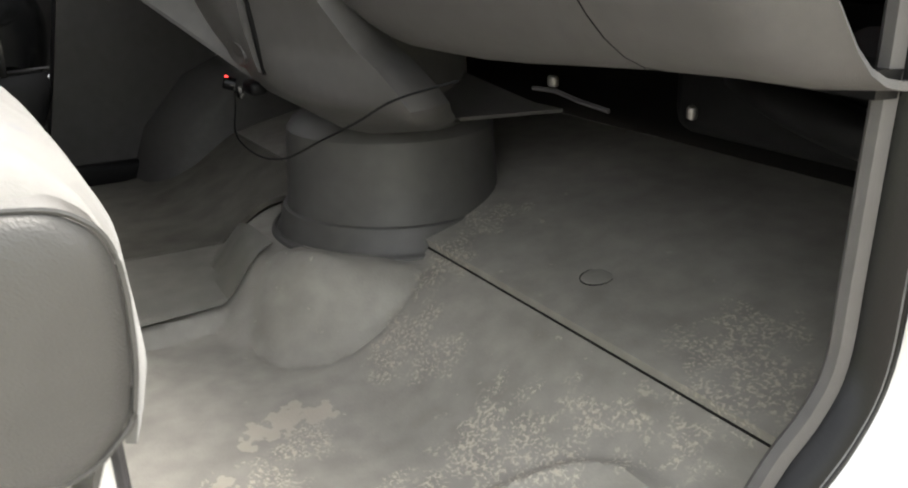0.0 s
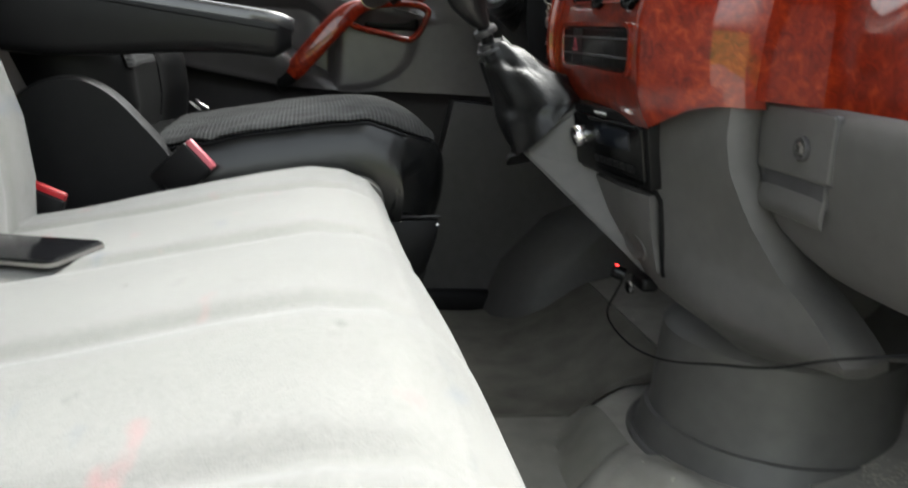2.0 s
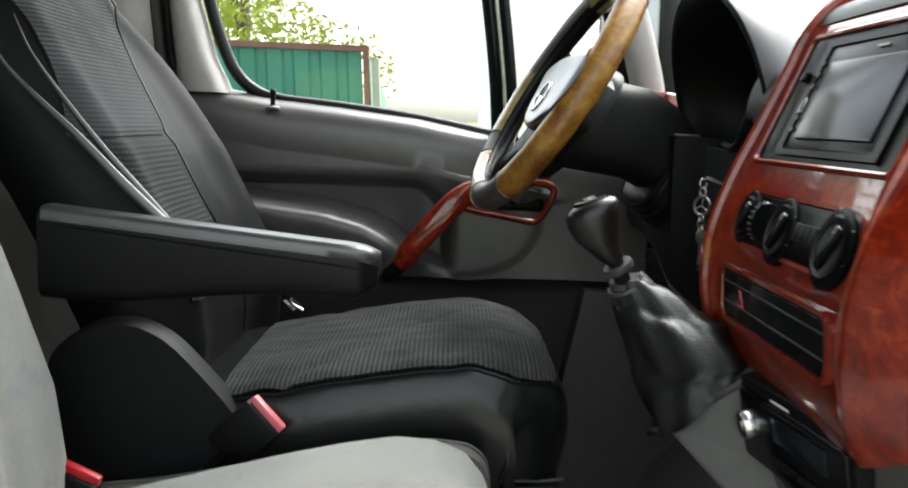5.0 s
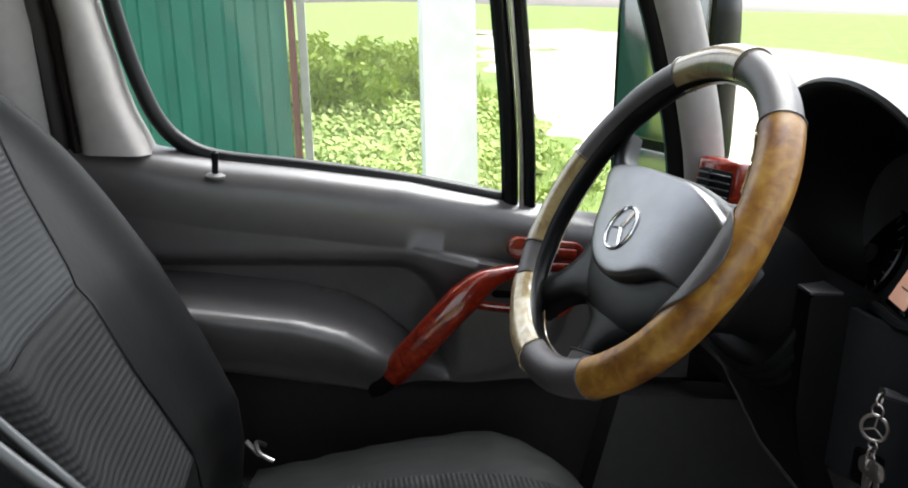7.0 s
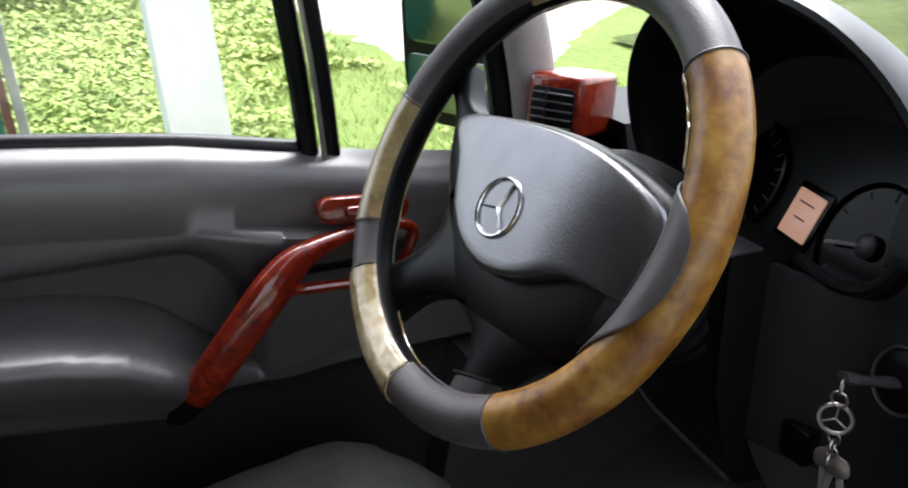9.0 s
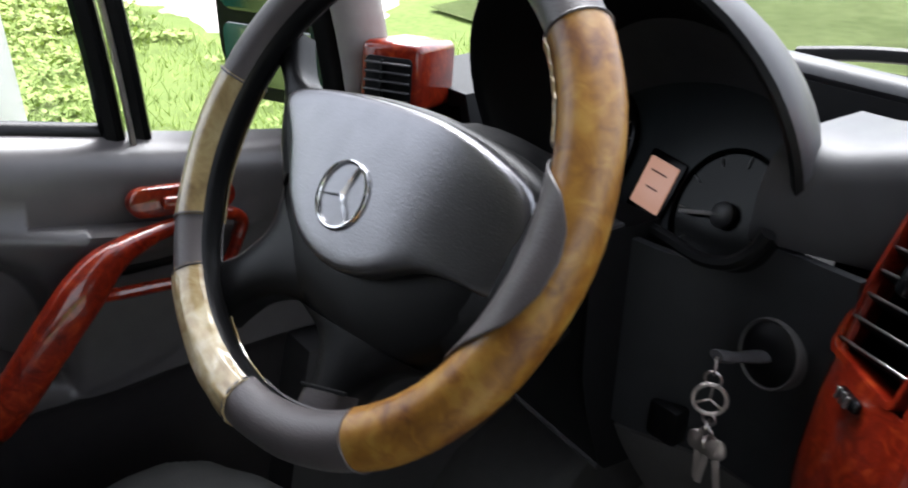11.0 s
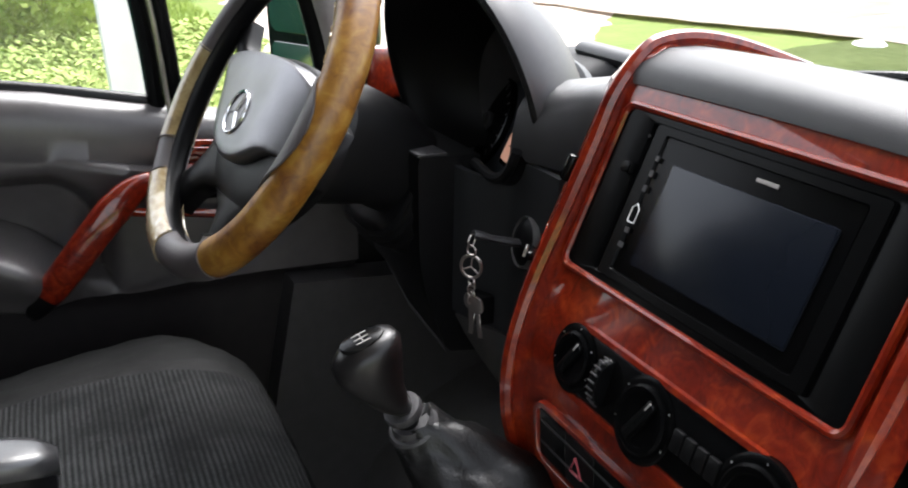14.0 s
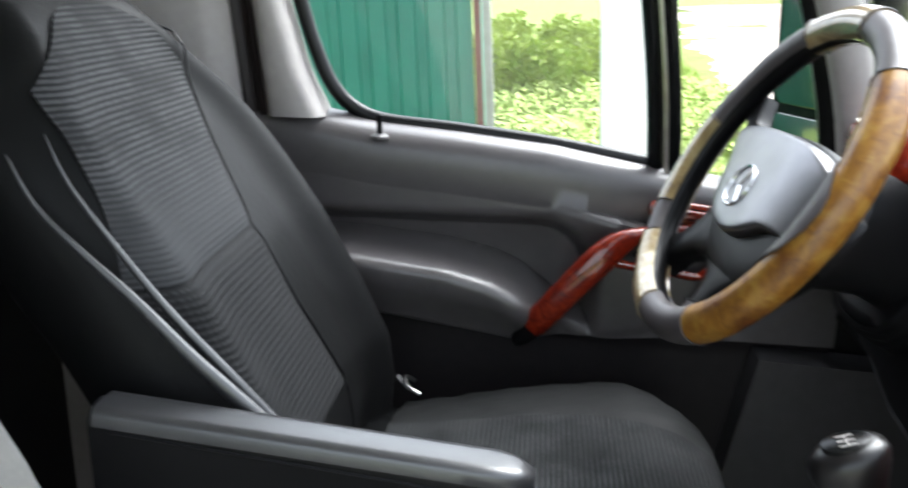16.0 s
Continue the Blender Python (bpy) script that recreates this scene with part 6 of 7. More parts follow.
# ---- gear lever housing beside the console ----
gh = bmesh.new()
gp = [V(p) for p in ((-0.045, 0.632, 0.565), (-0.02, 0.662, 0.47), (0.06, 0.70, 0.345), (-0.088, 0.548, 0.487), (-0.150, 0.600, 0.553), (-0.20, 0.665, 0.56), (-0.13, 0.70, 0.40), (-0.02, 0.74, 0.34), (-0.20, 0.62, 0.50))]
hv = [gh.verts.new(p) for p in gp]
for f in ((0, 1, 3), (0, 3, 4), (1, 2, 3), (3, 2, 7, 6), (3, 6, 8), (4, 3, 8, 5), (0, 4, 5), (8, 6, 5)):
    gh.faces.new([hv[i] for i in f])
bmesh.ops.bevel(gh, geom=gh.edges[:], offset=0.005, segments=2, affect='EDGES')
part("lever_housing", gh, GREY, dash, "grey plastic gear lever housing")

# ---- gear lever ----
gear = thing("gear_lever", "black gear lever with leather knob and boot", "gear lever", (-0.13, 0.55, 0.50))
path = [(-0.118, 0.605, 0.508), (-0.128, 0.592, 0.535), (-0.150, 0.560, 0.57), (-0.170, 0.530, 0.605), (-0.176, 0.520, 0.618)]
wid = [(0.066, 0.070), (0.058, 0.062), (0.040, 0.044), (0.026, 0.026), (0.020, 0.020)]
rings = []
pp, ww = cr(path, 5), []
for i, p in enumerate(pp):
    k = i / (len(pp) - 1) * (len(wid) - 1)
    j = min(int(k), len(wid) - 2)
    hx, hy = (wid[j][q] + (wid[j + 1][q] - wid[j][q]) * (k - j) for q in (0, 1))
    up = (V(path[-1]) - V(path[0])).normalized()
    mm = axes(p, (1, 0, 0), up)
    rings.append([mm @ V((hx * (0.90 + 0.17 * abs(math.sin(2.5 * a + 1.1 * k)) ** 0.7 + 0.10 * abs(math.sin(4.5 * a - 1.5 * k + 0.6))) * math.cos(a), hy * (0.90 + 0.17 * abs(math.sin(2.5 * a + 1.1 * k)) ** 0.7 + 0.10 * abs(math.sin(4.5 * a - 1.5 * k + 0.6))) * math.sin(a), 0.007 * math.sin(3 * a + k * 4))) for a in span(0, 2 * math.pi, 44)[:-1]])
part("boot", loft(rings), BOOT, gear, "creased black leather boot", angle=60)
part("collar", tube([(-0.173, 0.520, 0.608), (-0.169, 0.513, 0.628)], [0.0195, 0.0165], 16), GREY_M, gear)
part("stalk", tube([(-0.172, 0.518, 0.612), (-0.162, 0.500, 0.655)], 0.0095, 12), BLACK, gear)
part("collar_ring", lathe([(0.0215, -0.003), (0.0235, 0.0), (0.0215, 0.003), (0.016, 0.003)], axes((-0.171, 0.517, 0.621), (1, 0, 0), (0.15, -0.5, 0.82)), 24), GREY_M, gear)
part("reverse_ring", lathe([(0.013, -0.005), (0.0165, -0.004), (0.0175, 0.0), (0.0165, 0.004), (0.013, 0.005)], axes((-0.164, 0.505, 0.643), (1, 0, 0), (0.15, -0.5, 0.82)), 24), GREY_M, gear, "grey reverse-lock ring under the knob")
KM = axes((-0.162, 0.471, 0.7165), (1, 0, 0), (0.10, -0.34, 0.93))
kp = [(0.500, 0.645, 0.011, 0.011), (0.497, 0.649, 0.016, 0.0145), (0.489, 0.659, 0.0195, 0.0175), (0.480, 0.671, 0.0245, 0.020), (0.475, 0.687, 0.0285, 0.0225), (0.4735, 0.700, 0.0295, 0.0235), (0.474, 0.709, 0.027, 0.022), (0.4745, 0.7145, 0.022, 0.0185), (0.475, 0.7175, 0.014, 0.012), (0.475, 0.7185, 0.004, 0.004)]
part("knob", loft([[V((-0.163 + hx * math.cos(a), yc + hy * math.sin(a), zc + lerp(zc, [(0.64, -0.15), (0.70, 0.22), (0.715, 0.34)]) * hy * math.sin(a))) for a in span(0, 2 * math.pi, 32)[:-1]] for yc, zc, hy, hx in kp]), KNOB, gear, "black leather gear knob", angle=70)
bd = KM @ Matrix.Translation((0, -0.002, 0.0020))
badge = part("shift_badge", plate([(0.0125 * math.cos(a), 0.019 * math.sin(a)) for a in span(0, 2 * math.pi, 28)[:-1]], bd, 0.005, 0.001), GLOSS, gear, "glossy oval shift pattern plate with pale marks")
for x in (-0.006, 0, 0.006):
    part("mark", rbox((x, 0, 0.0004), (0.0009, 0.013, 0.0006), 0, 1, bd), PILLAR, badge)
part("mark", rbox((0, 0, 0.0004), (0.013, 0.0009, 0.0006), 0, 1, bd), PILLAR, badge)


# ---- wiper at the foot of the windscreen ----
wip = thing("wiper", "black windscreen wiper resting at the foot of the glass", "wiper", (-0.55, 1.42, 0.78))
part("blade", tube(cr([(-0.78, 1.415, 0.772), (-0.66, 1.43, 0.792), (-0.50, 1.44, 0.806), (-0.30, 1.45, 0.812), (-0.12, 1.45, 0.812)], 6), 0.009, 8, flat=1.3), RUBBER, wip, "rubber wiper blade")
part("arm", tube(cr([(-0.62, 1.44, 0.806), (-0.45, 1.455, 0.826), (-0.2, 1.47, 0.822), (0.0, 1.48, 0.80)], 6), 0.008, 8, flat=1.2), GLOSS, wip, "black wiper arm")

# ---- driver door ----
DX = -0.885
door = thing("driver_door", "grey trimmed driver door with red wood handle", "door", (DX, 0.2, 0.0))
SILL = [(-0.30, 0.845), (-0.20, 0.842), (-0.12, 0.838), (-0.06, 0.828), (-0.02, 0.822), (0.1, 0.812), (0.25, 0.796), (0.38, 0.772), (0.50, 0.752), (0.70, 0.725)]


def arm_top(y):
    return lerp(y, [(-0.30, 0.648), (-0.05, 0.640), (0.09, 0.624), (0.16, 0.606), (0.20, 0.586), (0.235, 0.562), (0.27, 0.538), (0.32, 0.515)])


LOW = [(-0.30, 0.575), (-0.075, 0.552), (0.04, 0.535), (0.20, 0.511), (0.28, 0.499), (0.36, 0.495), (0.42, 0.50), (0.55, 0.502), (0.70, 0.50)]


def door_f(y, t):
    s = lerp(y, SILL)
    rows = [(0, s - 0.002, 0.045), (0.5, s - 0.005, 0.028), (1, s - 0.010, 0.014), (1.5, s - 0.016, 0.005), (2, s - 0.024, -0.001), (2.5, s - 0.034, -0.004), (3, s - 0.05, -0.006), (4, s - 0.085, -0.005)]
    if t <= 4:
        r = next(q for q in rows if q[0] == t)
        return V((DX - r[2], y, r[1]))
    zs = lerp(y, LOW)
    z = (s - 0.085) + (zs - (s - 0.085)) * (t - 4) / 14 if t < 18 else zs + (0.02 - zs) * (t - 18) / 22
    at = arm_top(y)
    inn = sstep(0.285, 0.20, y)
    bulge = 0.082 * sstep(at + 0.008, at - 0.014, z) * inn * (1 - 0.35 * sstep(at - 0.02, min(at - 0.03, zs - 0.005), z)) * sstep(zs - 0.012, zs + 0.002, z)
    hd = math.hypot(max(0, y - 0.235) / 0.095, max(0, z - 0.585) / 0.110) if z > 0.585 else max(0, y - 0.235) / 0.095
    hollow = 0.046 * sstep(1.05, 0.74, hd) * sstep(at - 0.02, at + 0.012, z) * sstep(-0.26, -0.2, y)
    hollow += 0.020 * sstep(0.70, 0.60, z) * sstep(1.05, 0.74, hd) * inn
    pod = 0.026 * sstep(1.15, 0.30, math.hypot((y - 0.42) / 0.16, (z - 0.70) / 0.060))
    pocket = 0.004 * sstep(1.0, 0.86, math.hypot((y - 0.335) / 0.165, (z - 0.612) / 0.116)) * sstep(0.22, 0.28, y)
    low = -0.014 * sstep(zs + 0.001, zs - 0.02, z)
    return V((DX + 0.004 + bulge - hollow * (1 - inn * sstep(at + 0.004, at - 0.014, z)) + pod + pocket + low, y, z))


ts = [0, 0.5, 1, 1.5, 2, 2.5, 3, 4] + [4 + 14 * i / 56 for i in range(1, 57)]
low_ts = [18 + 22 * i / 40 for i in range(41)]
part("panel", sheet(span(-0.255, 0.70, 150), ts, door_f, -0.008), DOOR_G, door, "grey grained door trim with moulded armrest", angle=80)
part("lower_panel", sheet(span(-0.255, 0.70, 60), low_ts, door_f, -0.012), DOOR_D, door, "dark lower door trim")
# painted outer skin and window frame
part("outer_skin", sheet(span(-0.27, 0.72, 20), span(-0.25, 1, 10), lambda y, v: V((-0.965 - 0.02 * math.sin(max(v, 0) * 2.6), y, -0.3 + (lerp(y, SILL) - 0.02 + 0.3) * max(v, 0) + 0.4 * min(v, 0))), 0.004), WHITE_PAINT, door, "white painted outer door skin")
fr = cr([(-0.925, 0.40, 0.772), (-0.925, 0.25, 0.798), (-0.925, 0.10, 0.815), (-0.925, -0.02, 0.826), (-0.925, -0.072, 0.846), (-0.925, -0.105, 0.880), (-0.925, -0.128, 0.93), (-0.925, -0.150, 1.0),
         (-0.915, -0.185, 1.15), (-0.89, -0.235, 1.35), (-0.86, -0.27, 1.5), (-0.845, -0.20, 1.535), (-0.84, 0.0, 1.545), (-0.84, 0.25, 1.53)], 6)
part("window_seal", tube(fr, 0.012, 12, up=(1, 0, 0)), RUBBER, door, "black rubber window seal")
FRAME = [(0.78, -0.200, -0.095), (0.84, -0.199, -0.118), (0.90, -0.206, -0.148), (1.0, -0.217, -0.176), (1.15, -0.247, -0.212), (1.35, -0.297, -0.262), (1.56, -0.345, -0.312)]
rows, rows2 = [], []
for z in span(0.834, 1.56, 26):
    yl, yr = lerp(z, [f[:2] for f in FRAME]), lerp(z, [(f[0], f[2]) for f in FRAME])
    dx = 0.05 * sstep(1.05, 1.56, z)
    rows.append([V((x + dx, y, z)) for x, y in ((-0.93, yl - 0.002), (-0.890, yl - 0.002), (-0.876, yl + 0.006), (-0.871, yl + 0.014), (-0.871, yr - 0.016), (-0.876, yr - 0.004), (-0.892, yr + 0.006), (-0.93, yr + 0.010))])
    rows2.append([V((x + dx, y, z)) for x, y in ((-0.94, yl - 0.045), (-0.892, yl - 0.042), (-0.884, yl - 0.034), (-0.886, yl - 0.024), (-0.896, yl - 0.018), (-0.888, yl - 0.012), (-0.886, yl - 0.006), (-0.892, yl), (-0.94, yl))])
part("window_frame", loft(rows), PILLAR, door, "light grey window frame trim", angle=50)
part("door_seal", loft(rows2), SEAL_BR, door, "dark brown rubber door edge seal", angle=50)
part("window_frame", tube([p + V((0.022, -0.01, 0)) for p in fr if p.z > 1.49], 0.023, 18, up=(1, 0, 0), flat=1.2), PILLAR, door, "light grey window frame trim")
for y, w in ((0.408, 0.011), (0.437, 0.009)):
    part("divider", tube(cr([(-0.915, y, 0.755), (-0.915, y - 0.012, 0.90), (-0.90, y - 0.05, 1.15), (-0.86, y - 0.11, 1.53)], 5), w, 8, up=(0, 1, 0), flat=1.2), GLOSS, door, "black window divider bar")
part("divider_strip", tube(cr([(-0.9, 0.4225, 0.76), (-0.9, 0.4105, 0.90), (-0.885, 0.3725, 1.15), (-0.845, 0.3125, 1.53)], 5), 0.0035, 6), STEEL, door, "thin bright strip between the bars")
part("front_post", tube(cr([(-0.925, 0.69, 0.74), (-0.92, 0.655, 0.95), (-0.89, 0.56, 1.2), (-0.85, 0.40, 1.5)], 5), 0.022, 8, up=(1, 0, 0)), BLACK, door, "black front window post")
ob = part("window_glass", sheet(span(-0.17, 0.68, 8), span(0, 1, 6), lambda y, v: V((-0.932 + 0.07 * v * v, y - 0.1 * v, lerp(y, SILL) - 0.02 + 0.74 * v)), 0.004), GLASS, door, "clear side window glass")
ob.visible_shadow = False
lp = V((-0.873, -0.020, 0.818))
pin = part("lock_pin", lathe([(0.0045, -0.01), (0.0045, 0.014), (0.0055, 0.016), (0.0055, 0.024), (0.003, 0.027)], Matrix.Translation(lp), 14), BLACK, door, "black lock pin")
part("pin_collar", lathe([(0.014, -0.004), (0.014, 0.0), (0.010, 0.003), (0.006, 0.003)], Matrix.Translation(lp + V((0, 0, -0.008))), 18), GREY, pin)
# red grab handle with its loop round the latch recess
hp = cr([(-0.826, 0.204, 0.503), (-0.818, 0.222, 0.526), (-0.808, 0.252, 0.562), (-0.806, 0.290, 0.608), (-0.810, 0.328, 0.650), (-0.820, 0.358, 0.673), (-0.832, 0.395, 0.684), (-0.842, 0.45, 0.690), (-0.848, 0.495, 0.688), (-0.849, 0.513, 0.676), (-0.849, 0.508, 0.656)], 6)
n_hp = len(hp)
HW = [(0.0, 0.009), (0.06, 0.016), (0.15, 0.021), (0.40, 0.0225), (0.48, 0.019), (0.56, 0.0125), (0.64, 0.0085), (1.0, 0.0065)]
rows = []
for i, p in enumerate(hp):
    d = (hp[min(i + 1, n_hp - 1)] - hp[max(i - 1, 0)]).normalized()
    sd = d.cross(V((1, 0, 0.15))).normalized()
    up = sd.cross(d)
    w = lerp(i / (n_hp - 1), HW)
    rows.append([p + sd * (w * q[0]) + up * (0.012 * q[1] * min(1, w / 0.011)) for q in ((1, -0.6), (1, 0.2), (0.86, 0.72), (0.5, 0.95), (0, 1.05), (-0.5, 0.95), (-0.86, 0.72), (-1, 0.2), (-1, -0.6), (0, -0.8))])
cutoff = int(n_hp * 0.13)
hand = part("grab_handle", loft(rows[cutoff:]), WOOD, door, "glossy red wood grab handle", angle=60)
lo = cr([(-0.818, 0.338, 0.642), (-0.832, 0.372, 0.632), (-0.842, 0.42, 0.624), (-0.846, 0.465, 0.616), (-0.848, 0.482, 0.617), (-0.849, 0.497, 0.633), (-0.849, 0.508, 0.656)], 6)
part("handle_loop", tube(lo, 0.0068, 10, up=(1, 0, 0), flat=1.2), WOOD, hand)
part("handle_end", loft(rows[:cutoff + 1]), BLACK, hand, "black lower end of the grab handle", angle=60)
part("handle_foot", loft([[V((x, y, z)) for y, z in ((0.196 + d, 0.500), (0.203 + d, 0.492 + d), (0.228, 0.506 + d), (0.222, 0.524))] for x, d in ((-0.86, 0), (-0.828, 0.0), (-0.822, 0.003))]), BLACK, hand, "black foot of the grab handle")
part("latch_recess", rbox((-0.872, 0.437, 0.654), (0.02, 0.120, 0.044), 0.012, 3), BLACK, door)
lev = axes((-0.852, 0.452, 0.712), (0, 1, -0.08), (1, 0, 0.1))
part("latch_bezel", plate(rrect(0.115, 0.032, 0.016, 8), lev @ Matrix.Translation((0, 0, 0.004)), 0.012, 0.003), WOOD, door, "red wood latch bezel")
part("latch_lever", rbox((0.01, 0, 0.010), (0.07, 0.014, 0.010), 0.004, 2, lev), WOOD, door)
part("latch_hole", plate(rrect(0.05, 0.018, 0.008, 6), lev @ Matrix.Translation((0.024, 0, 0.0055)), 0.002, 0.0005), BLACK, door)
# footwell side trim in front of the door
trim = loft([[V((x, y, z)) for y, z in ((0.580, 0.489), (0.70, 0.482), (0.95, 0.47), (0.95, 0.02), (0.49, 0.02), (0.535, 0.25))] for x in (-0.90, -0.838, -0.833)])
part("kick_panel", trim, KICK, None, "grey footwell side panel", kind="structure", category="trim")
part("door_sill", rbox((-0.85, 0.30, 0.03), (0.08, 1.5, 0.06), 0.015), GREY_D, None, "dark plastic driver door sill", kind="structure", category="sill")

wa = [[V((x, y, z)) for y, z in ((0.66 + d, 0.02), (0.70 + d, 0.13), (0.80 + d, 0.24), (0.98, 0.31), (1.3, 0.34), (1.3, 0.02))] for x, d in ((-0.90, 0.0), (-0.76, 0.02), (-0.70, 0.06), (-0.68, 0.10))]
part("wheel_arch", loft(wa), GREY, None, "light grey moulded wheel arch beside the pedals", kind="structure", category="trim")

# ---- door mirror outside ----
mir = thing("door_mirror", "black outside door mirror on its arm", "mirror", (-1.05, 0.70, 0.80))
MMx = axes((-1.09, 0.685, 0.93), (1, 0.46, 0), (0.46, -1, -0.05))
part("housing", loft([[MMx @ V((w * p[0], h * p[1], z)) for p in rrect(1, 1, 0.2, 6)] for w, h, z in ((0.225, 0.42, 0.0), (0.232, 0.43, -0.015), (0.22, 0.41, -0.06), (0.14, 0.28, -0.11))]), GLOSS, mir)
part("mirror_glass", plate(rrect(0.205, 0.285, 0.02), MMx @ Matrix.Translation((0, 0.055, 0.003)), 0.003), MIRROR, mir, "upper mirror glass")
part("mirror_glass", plate(rrect(0.205, 0.085, 0.015), MMx @ Matrix.Translation((0, -0.147, 0.003)), 0.003), MIRROR, mir, "lower wide-angle mirror glass")
part("arm", tube(cr([(-0.95, 0.66, 0.76), (-0.99, 0.69, 0.74), (-1.04, 0.73, 0.78)], 5), 0.022, 10), GLOSS, mir)

# ---- seats ----


def cushion(xs, prof, edge, crown_h, n=30):
    """A padded block: prof gives (y, top z, bottom z); edges rounded, top crowned."""
    rings = []
    x0, x1 = xs
    for y, zt, zb in prof:
        w, h = x1 - x0, zt - zb
        ring = []
        for p in rrect(w, h, min(edge, h * 0.48), 5):
            x, z = (x0 + x1) / 2 + p[0], (zt + zb) / 2 + p[1]
            if p[1] > 0:
                z += crown_h * (1 - (2 * p[0] / w) ** 2)
            ring.append(V((x, y, z)))
        rings.append(ring)
    return loft(rings)


dseat = thing("driver_seat", "black vinyl driver seat with ribbed cloth insert", "seat", (-0.5, 0.22, 0.0))
SX0, SX1 = -0.755, -0.2365
SEAT_MID = cr([(y, z, 0) for y, z in ((-0.08, 0.435), (0.04, 0.457), (0.12, 0.475), (0.23, 0.496), (0.30, 0.506), (0.345, 0.510), (0.38, 0.509), (0.41, 0.503), (0.436, 0.492), (0.458, 0.476), (0.472, 0.458), (0.481, 0.437), (0.484, 0.41), (0.481, 0.375), (0.474, 0.345))], 3)
SEAT_N = len(SEAT_MID) - 1


def seat_f(x, s, lift=0.0):
    """Padded cushion: s follows the middle section from the back over the top and down the front."""
    i = min(max(int(s), 0), SEAT_N - 1)
    k = s - i
    p = SEAT_MID[i] * (1 - k) + SEAT_MID[i + 1] * k
    d = (SEAT_MID[i + 1] - SEAT_MID[i]).normalized()
    ny, nz = -d.y, d.x
    e = min(x - SX0, SX1 - x)
    front = max(0.0, ny)
    drop = (0.012 * (max(0, 0.12 - e) / 0.12) ** 2 if x > -0.5 else 0.038 * (max(0, 0.22 - e) / 0.22) ** 2) + 0.030 * (max(0, 0.022 - e) / 0.022) ** 2
    drop = drop * (1 + 0.4 * front) + 0.03 * front * (max(0, 0.10 - e) / 0.10) ** 2
    wrink = 0.0022 * noise.noise(V((x * 14 + p.x * 9, p.x * 26, 1))) + 0.0016 * noise.noise(V((x * 40, p.x * 30, 4)))
    wrink -= 0.004 * math.exp(-((p.x + 0.9 * x + 0.11) / 0.010) ** 2) * sstep(-0.52, -0.44, x) * (1 - front)
    wrink -= 0.003 * math.exp(-((p.x - 0.35 * x - 0.37) / 0.016) ** 2) * sstep(-0.44, -0.52, x) * (1 - front)
    off = lift + wrink - drop
    return V((x, p.x + ny * off, p.y + nz * off))


rings = []
for s in span(0, SEAT_N, 44):
    ring = [seat_f(SX0 + (SX1 - SX0) * t, s) for t in [0, 0.006, 0.015, 0.03, 0.06] + span(0.09, 0.91, 36) + [0.94, 0.97, 0.985, 0.994, 1]]
    a, b = ring[0], ring[-1]
    zb = 0.345
    for q, sx in ((b, 1), (a, -1)):
        side = [V((q.x + sx * o, q.y, q.z + (zb - q.z) * t)) for t, o in ((0.15, 0.004), (0.4, 0.005), (0.75, 0.001), (1.0, -0.008))]
        ring += side if sx > 0 else side[::-1]
    rings.append(ring)
part("cushion", loft(rings), SEAT_V, dseat, "black vinyl seat cushion", angle=60)


def fold_x(s):
    """Line where the ribbed cloth meets the plain far side."""
    return lerp(s, [(0, -0.62), (SEAT_N * 0.4, -0.56), (SEAT_N * 0.7, -0.53), (SEAT_N, -0.52)])


def near_x(s):
    return -0.2515 - 0.045 * sstep(0.45, 0.68, s / SEAT_N) ** 2


S_END = SEAT_N * 0.66
part("seat_insert", sheet(span(0, 1, 44), span(3, S_END, 60), lambda k, s: seat_f(fold_x(s) + (near_x(s) - fold_x(s)) * k, s, 0.0016), -0.003), RIB_SEAT, dseat, "ribbed dark grey cloth insert", angle=60)
part("seat_cloth", sheet(span(0, 1, 24), span(3, S_END, 50), lambda k, s: seat_f(-0.735 + (fold_x(s) + 0.735) * k, s, 0.0014), -0.003), SEAT_DARK, dseat, "plain dark creased cloth beside the ribs", angle=60)
part("insert_welt", tube([seat_f(near_x(s) + 0.003, s, 0.0004) for s in span(3, S_END, 40)] + [seat_f(x, S_END + 0.3, 0.0004) for x in span(-0.30, -0.72, 20)], 0.0018, 6), LEATHER, dseat, "vinyl piping along the insert")
# Thin black strips draw the shade lying in the insert's creases.
for x0, s0, x1, s1 in ((-0.366, 0.236, -0.424, 0.56), (-0.304, 0.17, -0.322, 0.57), (-0.45, 0.42, -0.33, 0.45)):
    part("crease_shade", tube([seat_f(x0 + (x1 - x0) * t + 0.003 * math.sin(t * 9), SEAT_N * (s0 + (s1 - s0) * t), 0.0018) for t in span(0, 1, 24)], [0.0006 + 0.0011 * math.sin(3.14 * t) for t in span(0, 1, 24)], 5), BLACK, dseat, "black line for the shade in a crease of the insert")
BSX = -0.245
BACK = [(0.43, -0.005), (0.50, 0.0), (0.56, -0.008), (0.64, -0.045), (0.74, -0.098), (0.84, -0.166), (0.93, -0.226), (0.985, -0.262), (1.015, -0.292), (1.03, -0.33)]


def back_y(z):
    return lerp(z, BACK)


